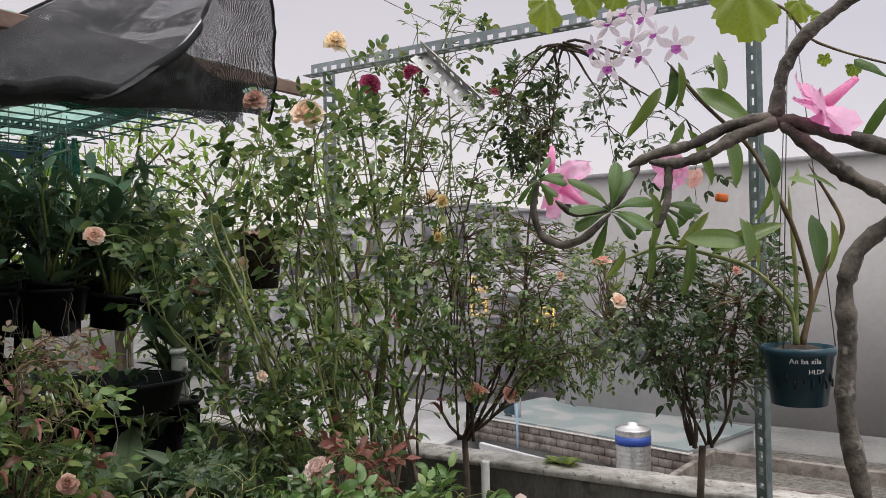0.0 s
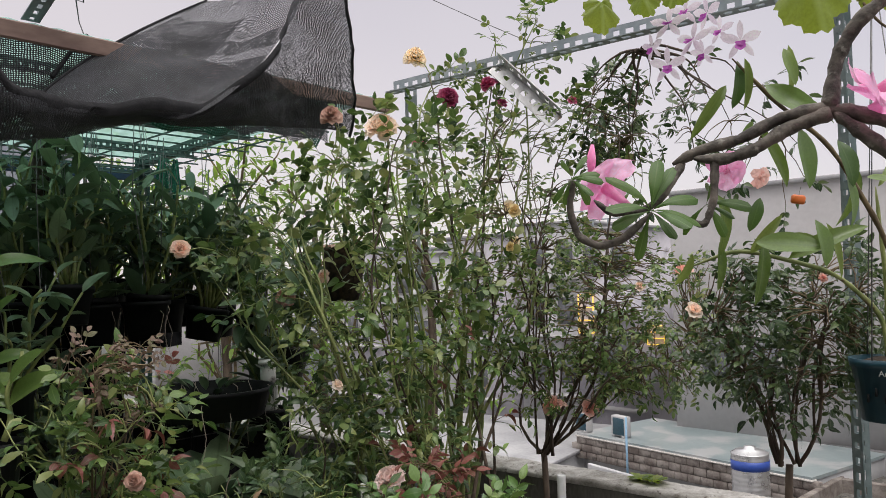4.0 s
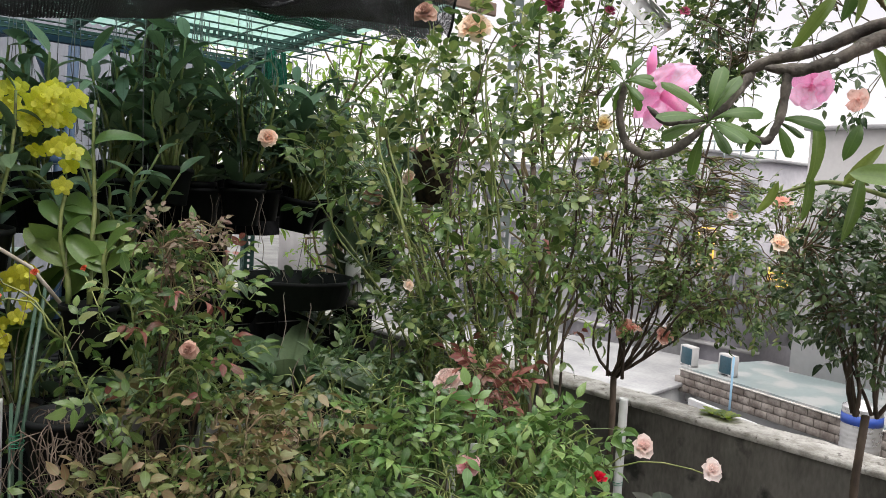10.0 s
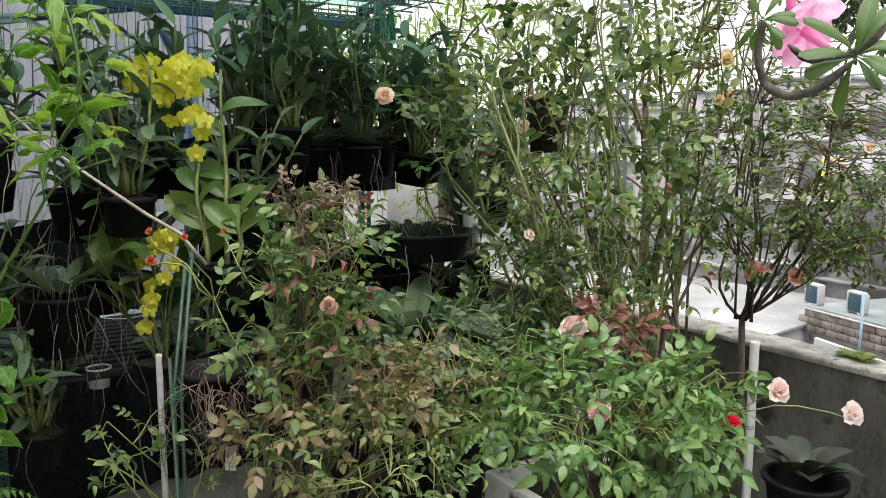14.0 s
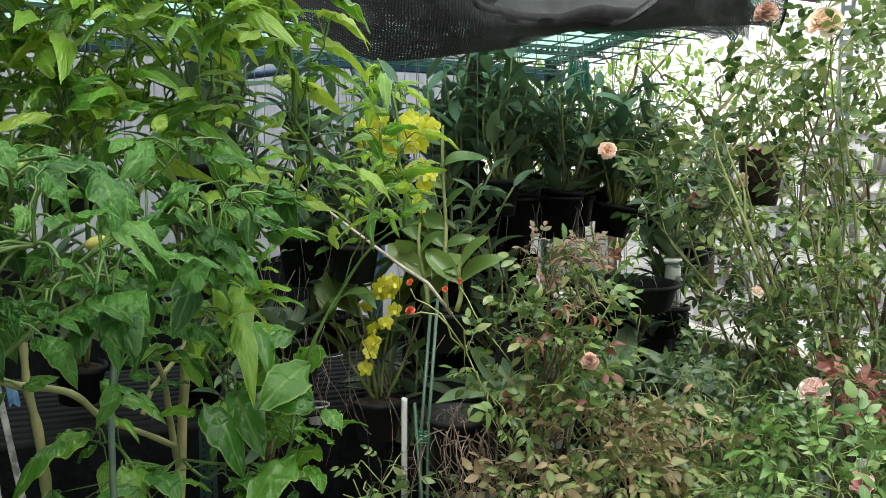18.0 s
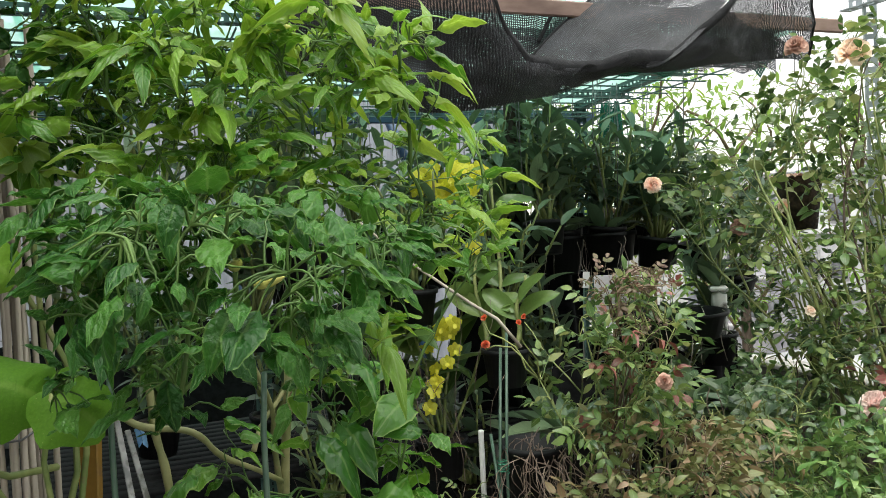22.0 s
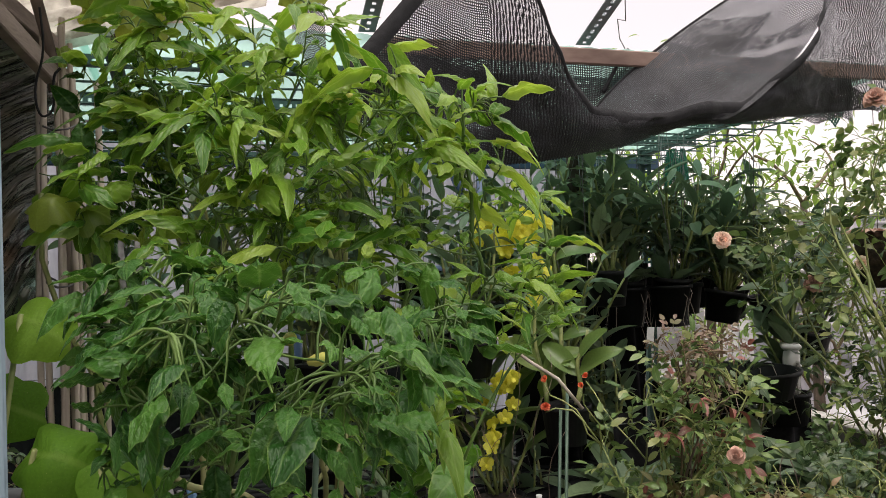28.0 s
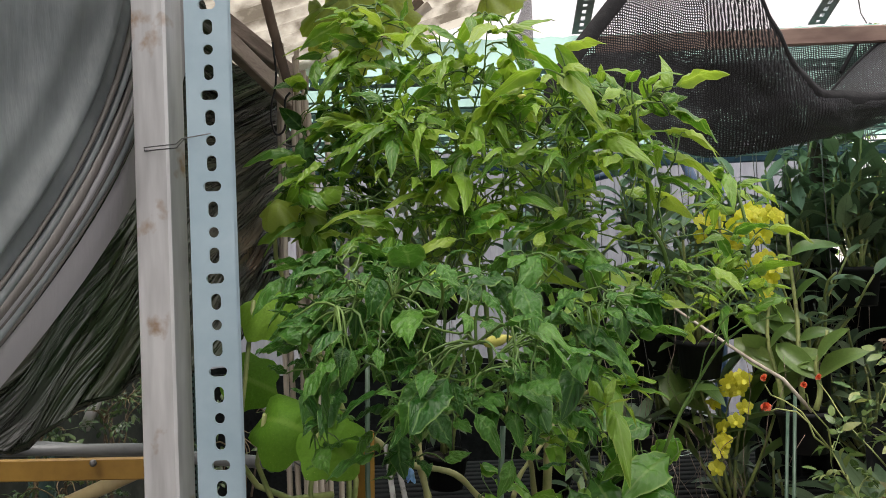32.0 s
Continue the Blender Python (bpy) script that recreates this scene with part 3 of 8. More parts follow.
def net_mat(name, tone, cell=320.0, open_=0.35, folds=7.0):
    """Knitted shade cloth: dark thread with small openings that let light through."""
    m, nt, bs, out = nodes_of(name)
    tc = nt.nodes.new("ShaderNodeTexCoord")
    waves = []
    for axis in ("X", "Y"):
        w = nt.nodes.new("ShaderNodeTexWave")
        w.wave_type, w.bands_direction = "BANDS", axis
        w.inputs["Scale"].default_value = cell
        w.inputs["Distortion"].default_value, w.inputs["Detail"].default_value = 3.6, 2
        w.inputs["Detail Scale"].default_value = 0.9
        nt.links.new(tc.outputs["UV"], w.inputs["Vector"])
        waves.append(w)
    mul = nt.nodes.new("ShaderNodeMath")
    mul.operation = "MULTIPLY"
    nt.links.new(waves[0].outputs["Fac"], mul.inputs[0])
    nt.links.new(waves[1].outputs["Fac"], mul.inputs[1])
    nz = nt.nodes.new("ShaderNodeTexNoise")
    nz.inputs["Scale"].default_value, nz.inputs["Detail"].default_value = folds, 3
    nt.links.new(tc.outputs["UV"], nz.inputs["Vector"])
    sm = nt.nodes.new("ShaderNodeMath")
    sm.operation = "MULTIPLY_ADD"
    sm.inputs[1].default_value = 0.5
    nt.links.new(nz.outputs[0], sm.inputs[0])
    nt.links.new(mul.outputs[0], sm.inputs[2])
    th = ramp_node(nt, [(0.93 - open_, (0, 0, 0)), (1.0 - open_, (1, 1, 1))])
    nt.links.new(sm.outputs[0], th.inputs[0])
    # lit thread tops and dark gaps painted into the colour, with dusty patches
    tn = ramp_node(nt, [(0.05, tuple(0.35 * c for c in tone)), (0.55, tuple(2.0 * c for c in tone))])
    nt.links.new(mul.outputs[0], tn.inputs[0])
    du = ramp_node(nt, [(0.35, (0.75, 0.75, 0.75)), (0.7, (1.5, 1.5, 1.55))])
    nt.links.new(nz.outputs[0], du.inputs[0])
    mt = nt.nodes.new("ShaderNodeMix")
    mt.data_type, mt.blend_type = "RGBA", "MULTIPLY"
    mt.inputs[0].default_value = 1.0
    nt.links.new(tn.outputs[0], mt.inputs[6])
    nt.links.new(du.outputs[0], mt.inputs[7])
    nt.links.new(mt.outputs[2], bs.inputs["Base Color"])
    bs.inputs["Roughness"].default_value = 0.7
    bp = nt.nodes.new("ShaderNodeBump")
    bp.inputs["Strength"].default_value, bp.inputs["Distance"].default_value = 0.5, 0.002
    nt.links.new(mul.outputs[0], bp.inputs["Height"])
    nt.links.new(bp.outputs[0], bs.inputs["Normal"])
    tr = nt.nodes.new("ShaderNodeBsdfTransparent")
    ms = nt.nodes.new("ShaderNodeMixShader")
    nt.links.new(th.outputs[0], ms.inputs[0])
    nt.links.new(bs.outputs[0], ms.inputs[1])
    nt.links.new(tr.outputs[0], ms.inputs[2])
    nt.links.new(ms.outputs[0], out.inputs[0])
    return m


N_BLACK = net_mat("black_shade_cloth", (0.055, 0.056, 0.064), 54.0, 0.24)
N_DENSE = net_mat("doubled_black_shade_cloth", (0.05, 0.051, 0.058), 54.0, 0.14)
N_GREEN = net_mat("green_shade_cloth", (0.02, 0.20, 0.13), 26.0, 0.12)


def film_mat(name, tone, clear=0.5, rough=0.15, milky=0.5, dirt=None):
    """Plastic sheet: partly clear, partly milky, with creases."""
    m, nt, bs, out = nodes_of(name)
    bs.inputs["Base Color"].default_value = (*tone, 1)
    bs.inputs["Roughness"].default_value = rough
    tc = nt.nodes.new("ShaderNodeTexCoord")
    mp = nt.nodes.new("ShaderNodeMapping")
    mp.inputs["Scale"].default_value = (1, 1, 0.15)
    nt.links.new(tc.outputs["Object"], mp.inputs[0])
    nz = nt.nodes.new("ShaderNodeTexNoise")
    nz.inputs["Scale"].default_value, nz.inputs["Detail"].default_value = 30, 5
    nt.links.new(mp.outputs[0], nz.inputs["Vector"])
    bp = nt.nodes.new("ShaderNodeBump")
    bp.inputs["Strength"].default_value, bp.inputs["Distance"].default_value = 0.6, 0.01
    nt.links.new(nz.outputs[0], bp.inputs["Height"])
    nt.links.new(bp.outputs[0], bs.inputs["Normal"])
    tl = nt.nodes.new("ShaderNodeBsdfTranslucent")
    tl.inputs[0].default_value = (*tone, 1)
    tr = nt.nodes.new("ShaderNodeBsdfTransparent")
    tr.inputs[0].default_value = (*tone, 1)
    if dirt:
        # grime gathered in streaks
        n2 = nt.nodes.new("ShaderNodeTexNoise")
        n2.inputs["Scale"].default_value, n2.inputs["Detail"].default_value = 14, 6
        nt.links.new(tc.outputs["Object"], n2.inputs["Vector"])
        rd = ramp_node(nt, [(0.40, dirt), (0.62, tone)])
        nt.links.new(n2.outputs[0], rd.inputs[0])
        for sh in (bs.inputs["Base Color"], tl.inputs[0], tr.inputs[0]):
            nt.links.new(rd.outputs[0], sh)
    m1 = nt.nodes.new("ShaderNodeMixShader")
    m1.inputs[0].default_value = milky
    nt.links.new(bs.outputs[0], m1.inputs[1])
    nt.links.new(tl.outputs[0], m1.inputs[2])
    m2 = nt.nodes.new("ShaderNodeMixShader")
    m2.inputs[0].default_value = clear
    nt.links.new(m1.outputs[0], m2.inputs[1])
    nt.links.new(tr.outputs[0], m2.inputs[2])
    nt.links.new(m2.outputs[0], out.inputs[0])
    return m


P_GREENROOF = film_mat("green_translucent_roofing", (0.43, 0.66, 0.59), 0.42, 0.35, 0.75)
P_CLEARROOF = film_mat("aged_clear_roofing", (0.55, 0.52, 0.45), 0.12, 0.3, 0.7, (0.16, 0.14, 0.11))
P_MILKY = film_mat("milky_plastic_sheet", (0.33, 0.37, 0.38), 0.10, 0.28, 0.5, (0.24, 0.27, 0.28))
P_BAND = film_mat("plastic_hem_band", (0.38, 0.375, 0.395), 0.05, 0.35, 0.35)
# the curtain's plastic in a darker tone, for shade between its folds
P_FOLDSHADE = film_mat("folded_plastic", (0.17, 0.16, 0.15), 0.15, 0.12, 0.3)


def crease_mat(name):
    """Wet black film: fine drawn-out creases along its length; reflection streaks and brown and green show-through are
    painted in.
    """
    m, nt, bs, out = nodes_of(name)
    uv = nt.nodes.new("ShaderNodeUVMap")
    uv.uv_map = "leaf"
    tones = []
    for sc, sx, sy, det in ((1.0, 26.0, 1.6, 6), (1.0, 4.0, 2.0, 5), (1.0, 60.0, 3.5, 3)):
        mp = nt.nodes.new("ShaderNodeMapping")
        turn = nt.nodes.new("ShaderNodeMapping")
        turn.inputs["Rotation"].default_value = (0, 0, radians(34))
        nt.links.new(uv.outputs[0], turn.inputs[0])
        mp.inputs["Scale"].default_value = (sx, sy, 1)
        nt.links.new(turn.outputs[0], mp.inputs[0])
        nz = nt.nodes.new("ShaderNodeTexNoise")
        nz.inputs["Scale"].default_value, nz.inputs["Detail"].default_value, nz.inputs["Distortion"].default_value = sc, det, 0.4
        nt.links.new(mp.outputs[0], nz.inputs["Vector"])
        tones.append(nz.outputs[0])
    # paler streaks along the creases, painted in for streaky reflections
    r1 = ramp_node(nt, [(0.42, (0.010, 0.012, 0.009)), (0.55, (0.028, 0.034, 0.02)), (0.66, (0.05, 0.046, 0.034))])
    nt.links.new(tones[0], r1.inputs[0])
    r2 = ramp_node(nt, [(0.40, (0.012, 0.03, 0.010)), (0.52, (0.012, 0.013, 0.011)), (0.60, (0.012, 0.012, 0.011)), (0.68, (0.10, 0.055, 0.03))])
    nt.links.new(tones[1], r2.inputs[0])
    mx = nt.nodes.new("ShaderNodeMix")
    mx.data_type, mx.blend_type = "RGBA", "ADD"
    mx.inputs[0].default_value = 0.8
    nt.links.new(r1.outputs[0], mx.inputs[6])
    nt.links.new(r2.outputs[0], mx.inputs[7])
    nt.links.new(mx.outputs[2], bs.inputs["Base Color"])
    bs.inputs["Roughness"].default_value = 0.16
    ad = nt.nodes.new("ShaderNodeMath")
    ad.operation = "ADD"
    nt.links.new(tones[0], ad.inputs[0])
    nt.links.new(tones[2], ad.inputs[1])
    bp = nt.nodes.new("ShaderNodeBump")
    bp.inputs["Strength"].default_value, bp.inputs["Distance"].default_value = 1.0, 0.03
    nt.links.new(ad.outputs[0], bp.inputs["Height"])
    nt.links.new(bp.outputs[0], bs.inputs["Normal"])
    return m


P_BLACKFILM = crease_mat("black_plastic_film")

# near-black wall tone with slightly paler spots
M_SIDEWALL = rough_mat("black_stained_wall", (0.022, 0.022, 0.018), (0.06, 0.058, 0.048), 9, 0.85, 0.6, spots=(0.09, 0.085, 0.07), spot_at=0.66)
# dull grey, chosen so the unseen rear wall bounces little light
M_REARBLOCK = rough_mat("house_wall_paint", (0.13, 0.125, 0.115), (0.19, 0.18, 0.17), 1.5, 0.85, 0.1)
L_ORCHPALE = leaf_mat("pale_orchid_blade", [(0.085, 0.15, 0.03), (0.13, 0.205, 0.045), (0.20, 0.27, 0.065)], 0.3, (0.2, 0.28, 0.09), 0.25, 0.5)
M_LAVWALL = rough_mat("lavender_grey_render", (0.36, 0.35, 0.38), (0.50, 0.48, 0.51), 0.5, 0.9, 0.1, fine=5, spots=(0.2, 0.19, 0.2), spot_at=0.64)
M_BLUEBAG = rough_mat("pale_blue_plastic", (0.10, 0.26, 0.55), (0.20, 0.40, 0.68), 40, 0.35, 0.6)
M_GREENTWINE = rough_mat("green_twine", (0.02, 0.16, 0.09), (0.04, 0.24, 0.14), 60, 0.6, 0.3)

# ---- the terrace: u runs along the parapet, n outwards over it ----
def q(u, n, z):
    return (0.839 * u + 0.545 * n, -0.545 * u + 0.839 * n, z)


TURN = -33.0


def qpose(u, n, z, rz=0.0, rx=0.0, ry=0.0):
    return pose(*q(u, n, z), rx, ry, TURN + rz)


g = Geo().box(qpose(0, -0.3, -0.06), 8.4, 4.9, 0.12)
floor = solo("floor", g, M_FLOOR, "wet dark grey tiled roof terrace floor", "floor", kind="structure", smooth=False)
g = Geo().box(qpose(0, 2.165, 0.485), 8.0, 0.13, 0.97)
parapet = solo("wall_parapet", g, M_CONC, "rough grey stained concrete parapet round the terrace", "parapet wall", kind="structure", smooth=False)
# the coping: one long worn bed of mortar with crumbling edges
prof = [(-0.066, -0.004), (-0.068, 0.006), (-0.062, 0.013), (-0.03, 0.017), (0.0, 0.016), (0.03, 0.018), (0.062, 0.012), (0.068, 0.0)]
vs, fs = [], []
for i in range(401):
    uu = -4.0 + 0.02 * i
    for k, (dn, dz) in enumerate(prof):
        w1 = noise.noise((uu * 6, dn * 30, dz * 30)) * 0.006 + noise.noise((uu * 28, dn * 60, 3.0)) * 0.0035
        vs.append(q(uu, 2.162 + dn * (1 + 8 * w1), 0.97 + dz + w1 * (1.1 if dz > 0.004 else 0.2)))
    if i:
        a = len(prof) * (i - 1)
        fs += [(a + k, a + k + 1, a + k + 1 + len(prof), a + k + len(prof)) for k in range(len(prof) - 1)]
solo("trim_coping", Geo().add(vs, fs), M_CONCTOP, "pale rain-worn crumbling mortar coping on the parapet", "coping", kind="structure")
# unseen wall added behind the camera: closes the place, cuts light from behind
solo("wall_house", Geo().box(qpose(0.5, -2.7, 2.6), 8.4, 0.15, 5.3), M_REARBLOCK, "unseen plain dull wall added behind the terrace to block light", "wall", kind="structure", smooth=False)


def slotted_bar(g, a, b, width, up, thick=0.003, pitch=0.027, slot=0.011):
    """A slotted angle from a to b: two flanges at right angles, each with a row of holes."""
    a, b = Vector(a), Vector(b)
    d = (b - a).normalized()
    s = Vector(up) - d * Vector(up).dot(d)
    s.normalize()
    t = d.cross(s)
    length = (b - a).length
    count = max(1, int(length / pitch))
    step = length / count
    for face, other in ((s, t), (t, s)):
        def pt(x, y, z):
            return a + d * x + face * y + other * z
        rim = (width - slot) / 2
        for y0, y1 in ((0, rim), (width - rim, width)):
            verts = [pt(x, y, z) for z in (0, thick) for x, y in ((0, y0), (length, y0), (length, y1), (0, y1))]
            g.add(verts, [(0, 1, 2, 3), (7, 6, 5, 4), (0, 4, 5, 1), (1, 5, 6, 2), (2, 6, 7, 3), (3, 7, 4, 0)])
        for i in range(count + 1):
            c = i * step
            hole = (0.50, 0.36, 0.50, 0.62)[i % 4] * step
            x0, x1 = c + hole / 2 - step / 2, c + step - (0.50, 0.36, 0.50, 0.62)[(i + 1) % 4] * step / 2 - step / 2
            x0, x1 = max(0, x0), min(length, x1)
            if x1 - x0 < 1e-4:
                continue
            verts = [pt(x, y, z) for z in (0, thick) for x, y in ((x0, rim), (x1, rim), (x1, width - rim), (x0, width - rim))]
            g.add(verts, [(0, 1, 2, 3), (7, 6, 5, 4), (0, 4, 5, 1), (1, 5, 6, 2), (2, 6, 7, 3), (3, 7, 4, 0)])
    return g


# pergola on the parapet: two posts, a long beam, a brace
for u, m, lab in ((-0.44, M_GREYGREEN, "green-grey slotted steel angle post by the parapet"), (-1.82, M_GALV, "grey slotted steel angle post at the shed corner")):
    g = slotted_bar(Geo(), q(u, 2.07, 0.0), q(u, 2.07, 2.24), 0.042, q(1, -1, 0), 0.003, 0.036, 0.018)
    solo("slotted_post", g, m, lab, "post", "pergola posts", smooth=False)
g = slotted_bar(Geo(), q(-1.86, 2.06, 2.225), q(1.6, 2.06, 2.225), 0.045, (0, 0, 1), 0.003, 0.04, 0.017)
solo("slotted_beam", g, M_GALV, "grey slotted steel angle beam over the parapet", "beam", "pergola beams", smooth=False)
g = slotted_bar(Geo(), q(-1.38, 2.035, 2.24), q(-1.165, 2.035, 2.036), 0.05, q(1, -1, 0), 0.003, 0.04, 0.016)
solo("slotted_brace", g, M_ALU, "weathered slotted brace under the beam", "brace", "pergola beams", smooth=False)

# ---- the orchid shed ----
shed = thing("orchid_shed", q(-2.7, 0.6, 0), "green-roofed open orchid shed of slotted steel", "shed")
shed_at = Vector(q(-2.7, 0.6, 0))


def in_shed(geo, name, m, label="", smooth=False):
    for i, v in enumerate(geo.v):
        geo.v[i] = v - np.array(shed_at)
    return geo.link(name, m, shed, label, smooth)


for u, n in ((-3.32, 1.9), (-3.32, 0.3), (-3.32, -1.2), (-2.0, -1.2)):
    in_shed(slotted_bar(Geo(), q(u, n, 0), q(u, n, 2.15), 0.05, q(1, -1, 0)), "post", M_GREENSTEEL)
for n in (-1.2, -0.4, 0.35, 1.1, 1.9):
    in_shed(slotted_bar(Geo(), q(-2.0, n, 2.2), q(-3.34, n, 2.12), 0.04, (0, 0, 1)), "rafter", M_GREENSTEEL)
for u, z in ((-2.15, 2.16), (-2.55, 2.14), (-2.95, 2.12), (-3.3, 2.08)):
    in_shed(slotted_bar(Geo(), q(u, -1.25, z), q(u, 1.95, z), 0.035, (0, 0, 1)), "purlin", M_GREENSTEEL)
# ribbed sheets, one by one
for k in range(4):
    g = Geo()
    n0 = -1.3 + k * 0.84
    cols = 57
    vs, fs = [], []
    for i in range(cols):
        n = n0 + 0.86 * i / (cols - 1)
        rib = 0.011 * math.sin(i * 2 * math.pi / 4)
        vs += [q(-1.945, n, 2.228 + 0.2 * rib), q(-3.42, n, 2.172 + rib)]
        if i:
            fs.append((2 * i - 2, 2 * i - 1, 2 * i + 1, 2 * i))
    g.add(vs, fs)
    in_shed(g, "roof_sheet", P_GREENROOF, "green translucent ribbed roofing sheet", True)
in_shed(Geo().box(qpose(-1.925, 1.19, 2.196, 90), 1.82, 0.014, 0.046, 0.004), "fascia", M_RUST, "rusty brown metal eaves board")
in_shed(Geo().box(qpose(-3.40, 0.35, 2.09, 90), 3.4, 0.025, 0.05, 0.004), "rear_board", M_BLUESTEEL, "dark painted rear eaves board")

# green netting that droops along the parapet end of the roof
def droop_net(a, b):
    n = 1.28 + 0.66 * a
    return q(-2.05 - 0.10 * b + 0.02 * math.sin(9 * a), n, 2.165 - (0.085 + 0.03 * math.sin(7 * a) + 0.015 * math.sin(19 * a)) * b)


vs = [droop_net(i / 40, j / 6) for j in range(7) for i in range(41)]
fs = [(j * 41 + i, j * 41 + i + 1, (j + 1) * 41 + i + 1, (j + 1) * 41 + i) for j in range(6) for i in range(40)]
in_shed(Geo().add(vs, fs, [(0.9 * (i % 41) / 40, 0.2 * (i // 41) / 6) for i in range(len(vs))]), "net_edge", N_GREEN, "drooping green netting along the roof edge", True)
for k in range(11):
    u = -2.06 - 0.118 * k
    in_shed(Geo().tube([q(u, -1.2, 2.105 - 0.003 * k), q(u + 0.01, 0.4, 2.10 - 0.003 * k), q(u, 1.93, 2.105 - 0.003 * k)], 0.0032, 5), "rod", M_GREENSTEEL)
for k in range(9):
    n = -1.0 + 0.36 * k
    in_shed(Geo().tube([q(-2.0, n, 2.118), q(-2.7, n + 0.01, 2.10), q(-3.32, n, 2.075)], 0.0032, 5), "rod", M_GREENSTEEL)

# dark cloth under the eaves
vs, fs = [], []
for i in range(61):
    n = 0.28 + 1.57 * i / 60
    for z in (2.045 + 0.012 * math.sin(i * 0.9), 2.19):
        vs.append(q(-1.975 + 0.012 * math.sin(i * 1.1), n, z))
    if i:
        fs.append((2 * i - 2, 2 * i - 1, 2 * i + 1, 2 * i))
in_shed(Geo().add(vs, fs, [(1.6 * (i // 2) / 60, 0.16 * (i % 2)) for i in range(len(vs))]), "eaves_cloth", N_BLACK, "strip of black cloth under the eaves", True)

# overhead rails that carry the shade cloth
for n in (0.28, 0.92):
    g = slotted_bar(Geo(), q(-2.0, n, 2.25), q(-0.9, n - 0.05, 2.62), 0.045, (0, 0, 1))
    solo("slotted_rail", g, M_GALV, "grey slotted steel rail from the shed eaves", "rail", "shade rails", smooth=False)


# ---- black shade cloth slung below the rails ----
def net_sheet(name, f, nu, nv, m, label, su=2.2, sv=1.0):
    g = Geo()
    vs = [f(i / nu, j / nv) for j in range(nv + 1) for i in range(nu + 1)]
    uv = [(su * i / nu, sv * j / nv) for j in range(nv + 1) for i in range(nu + 1)]
    fs = [(j * (nu + 1) + i, j * (nu + 1) + i + 1, (j + 1) * (nu + 1) + i + 1, (j + 1) * (nu + 1) + i) for j in range(nv) for i in range(nu)]
    return g.add(vs, fs, uv)


def hem_height(n):
    # the mouth of the slung cloth: steep on one side, rising slowly on the other
    if n < 0.66:
        return min(2.75, 1.965 + 0.28 * ((0.66 - n) / 0.11) ** 2)
    if n > 0.98:
        return min(2.75, 1.965 + 0.32 * ((n - 0.98) / 0.45) ** 1.35)
    return 1.965


def low_edge(n):
    lift = min(1.0, max(0.0, (n - 0.74) / 0.22))
    return 1.955 - 0.10 * math.exp(-((n - 0.5) / 0.24) ** 2) + 0.03 * math.sin(5 * n) + 0.04 * lift * lift * (3 - 2 * lift)


def cloth(a, b):
    """a along the eaves, b from the low edge up to the hem."""
    z0, n = 0, 0.02 + 1.62 * a
    z0, z1 = low_edge(n), hem_height(n)
    z1 = max(z1, z0 + 0.03)
    z = z0 + (z1 - z0) * b
    # the side hem runs slanting up from the tail
    if z > 1.99:
        n = max(n, 0.095 + 0.86 * (z - 2.0))
    n -= 0.22 * a * (z - 2.2) / 0.4
    u = -1.60 - 0.16 * (1 - b) ** 2 * (0.4 + (z1 - z0)) + 0.02 * math.sin(19 * n + 4 * z) + 0.10 * (z - 1.95)
    # slack wrinkles
    u += 0.022 * noise.noise((5 * n, 9 * z, 1.0)) + 0.012 * noise.noise((16 * n + 9 * z, 22 * z, 4.0)) + 0.006 * noise.noise((40 * n, 48 * z, 7.0))
    return q(u, n, z)


g = net_sheet("net", cloth, 150, 44, N_BLACK, "", 1.9, 0.9)
net = solo("shade_net", g, N_BLACK, "sagging black knitted shade cloth slung from rails", "shade net")
def lining(a, b):
    """The cloth lies double along its low edge."""
    n = 0.02 + 1.62 * a
    z0, z1 = low_edge(n), hem_height(n)
    z1 = max(z1, z0 + 0.03)
    p = np.array(cloth(a, b * min(1.0, (2.07 + 0.05 * math.sin(6 * n) - z0) / (z1 - z0))))
    return tuple(p + np.array(q(-0.02 - 0.02 * b, 0.0, 0.004)))


net_sheet("lining", lining, 110, 14, N_DENSE, "", 1.9, 0.4).link("lower_fold", N_DENSE, net, "doubled low fold of the cloth")
M_HEM = rough_mat("black_hem", (0.008, 0.008, 0.010), (0.020, 0.020, 0.023), 60, 0.85, 0.8, fine=400)


def hem_strip(line, w):
    g = Geo()
    vs, fs = [], []
    for i, p in enumerate(line):
        for k, (dx, dz) in enumerate(((-0.003, 0), (0.004, w * 0.5), (-0.003, w))):
            vs.append((p[0] + dx, p[1] - dx, p[2] + dz - w * 0.5))
        if i:
            a = 3 * (i - 1)
            fs += [(a, a + 1, a + 4, a + 3), (a + 1, a + 2, a + 5, a + 4)]
    return g.add(vs, fs)


hem_strip([cloth(i / 140, 1.0) for i in range(44, 130)], 0.028).link("hem", M_HEM, net, "doubled black hem")
hem_strip([np.array(q(-1.60 + 0.10 * (z - 1.95), 0.095 + 0.86 * (z - 2.0), z)) + np.array((0.004, -0.004, 0.0)) for z in np.linspace(2.0, 2.62, 40)], 0.055).link("side_hem", M_HEM, net, "black side hem")
Geo().tube([np.array(cloth(1.0, i / 20)) for i in range(21)], 0.005, 5).link("edge_cord", M_HEM, net, "black edge cord")


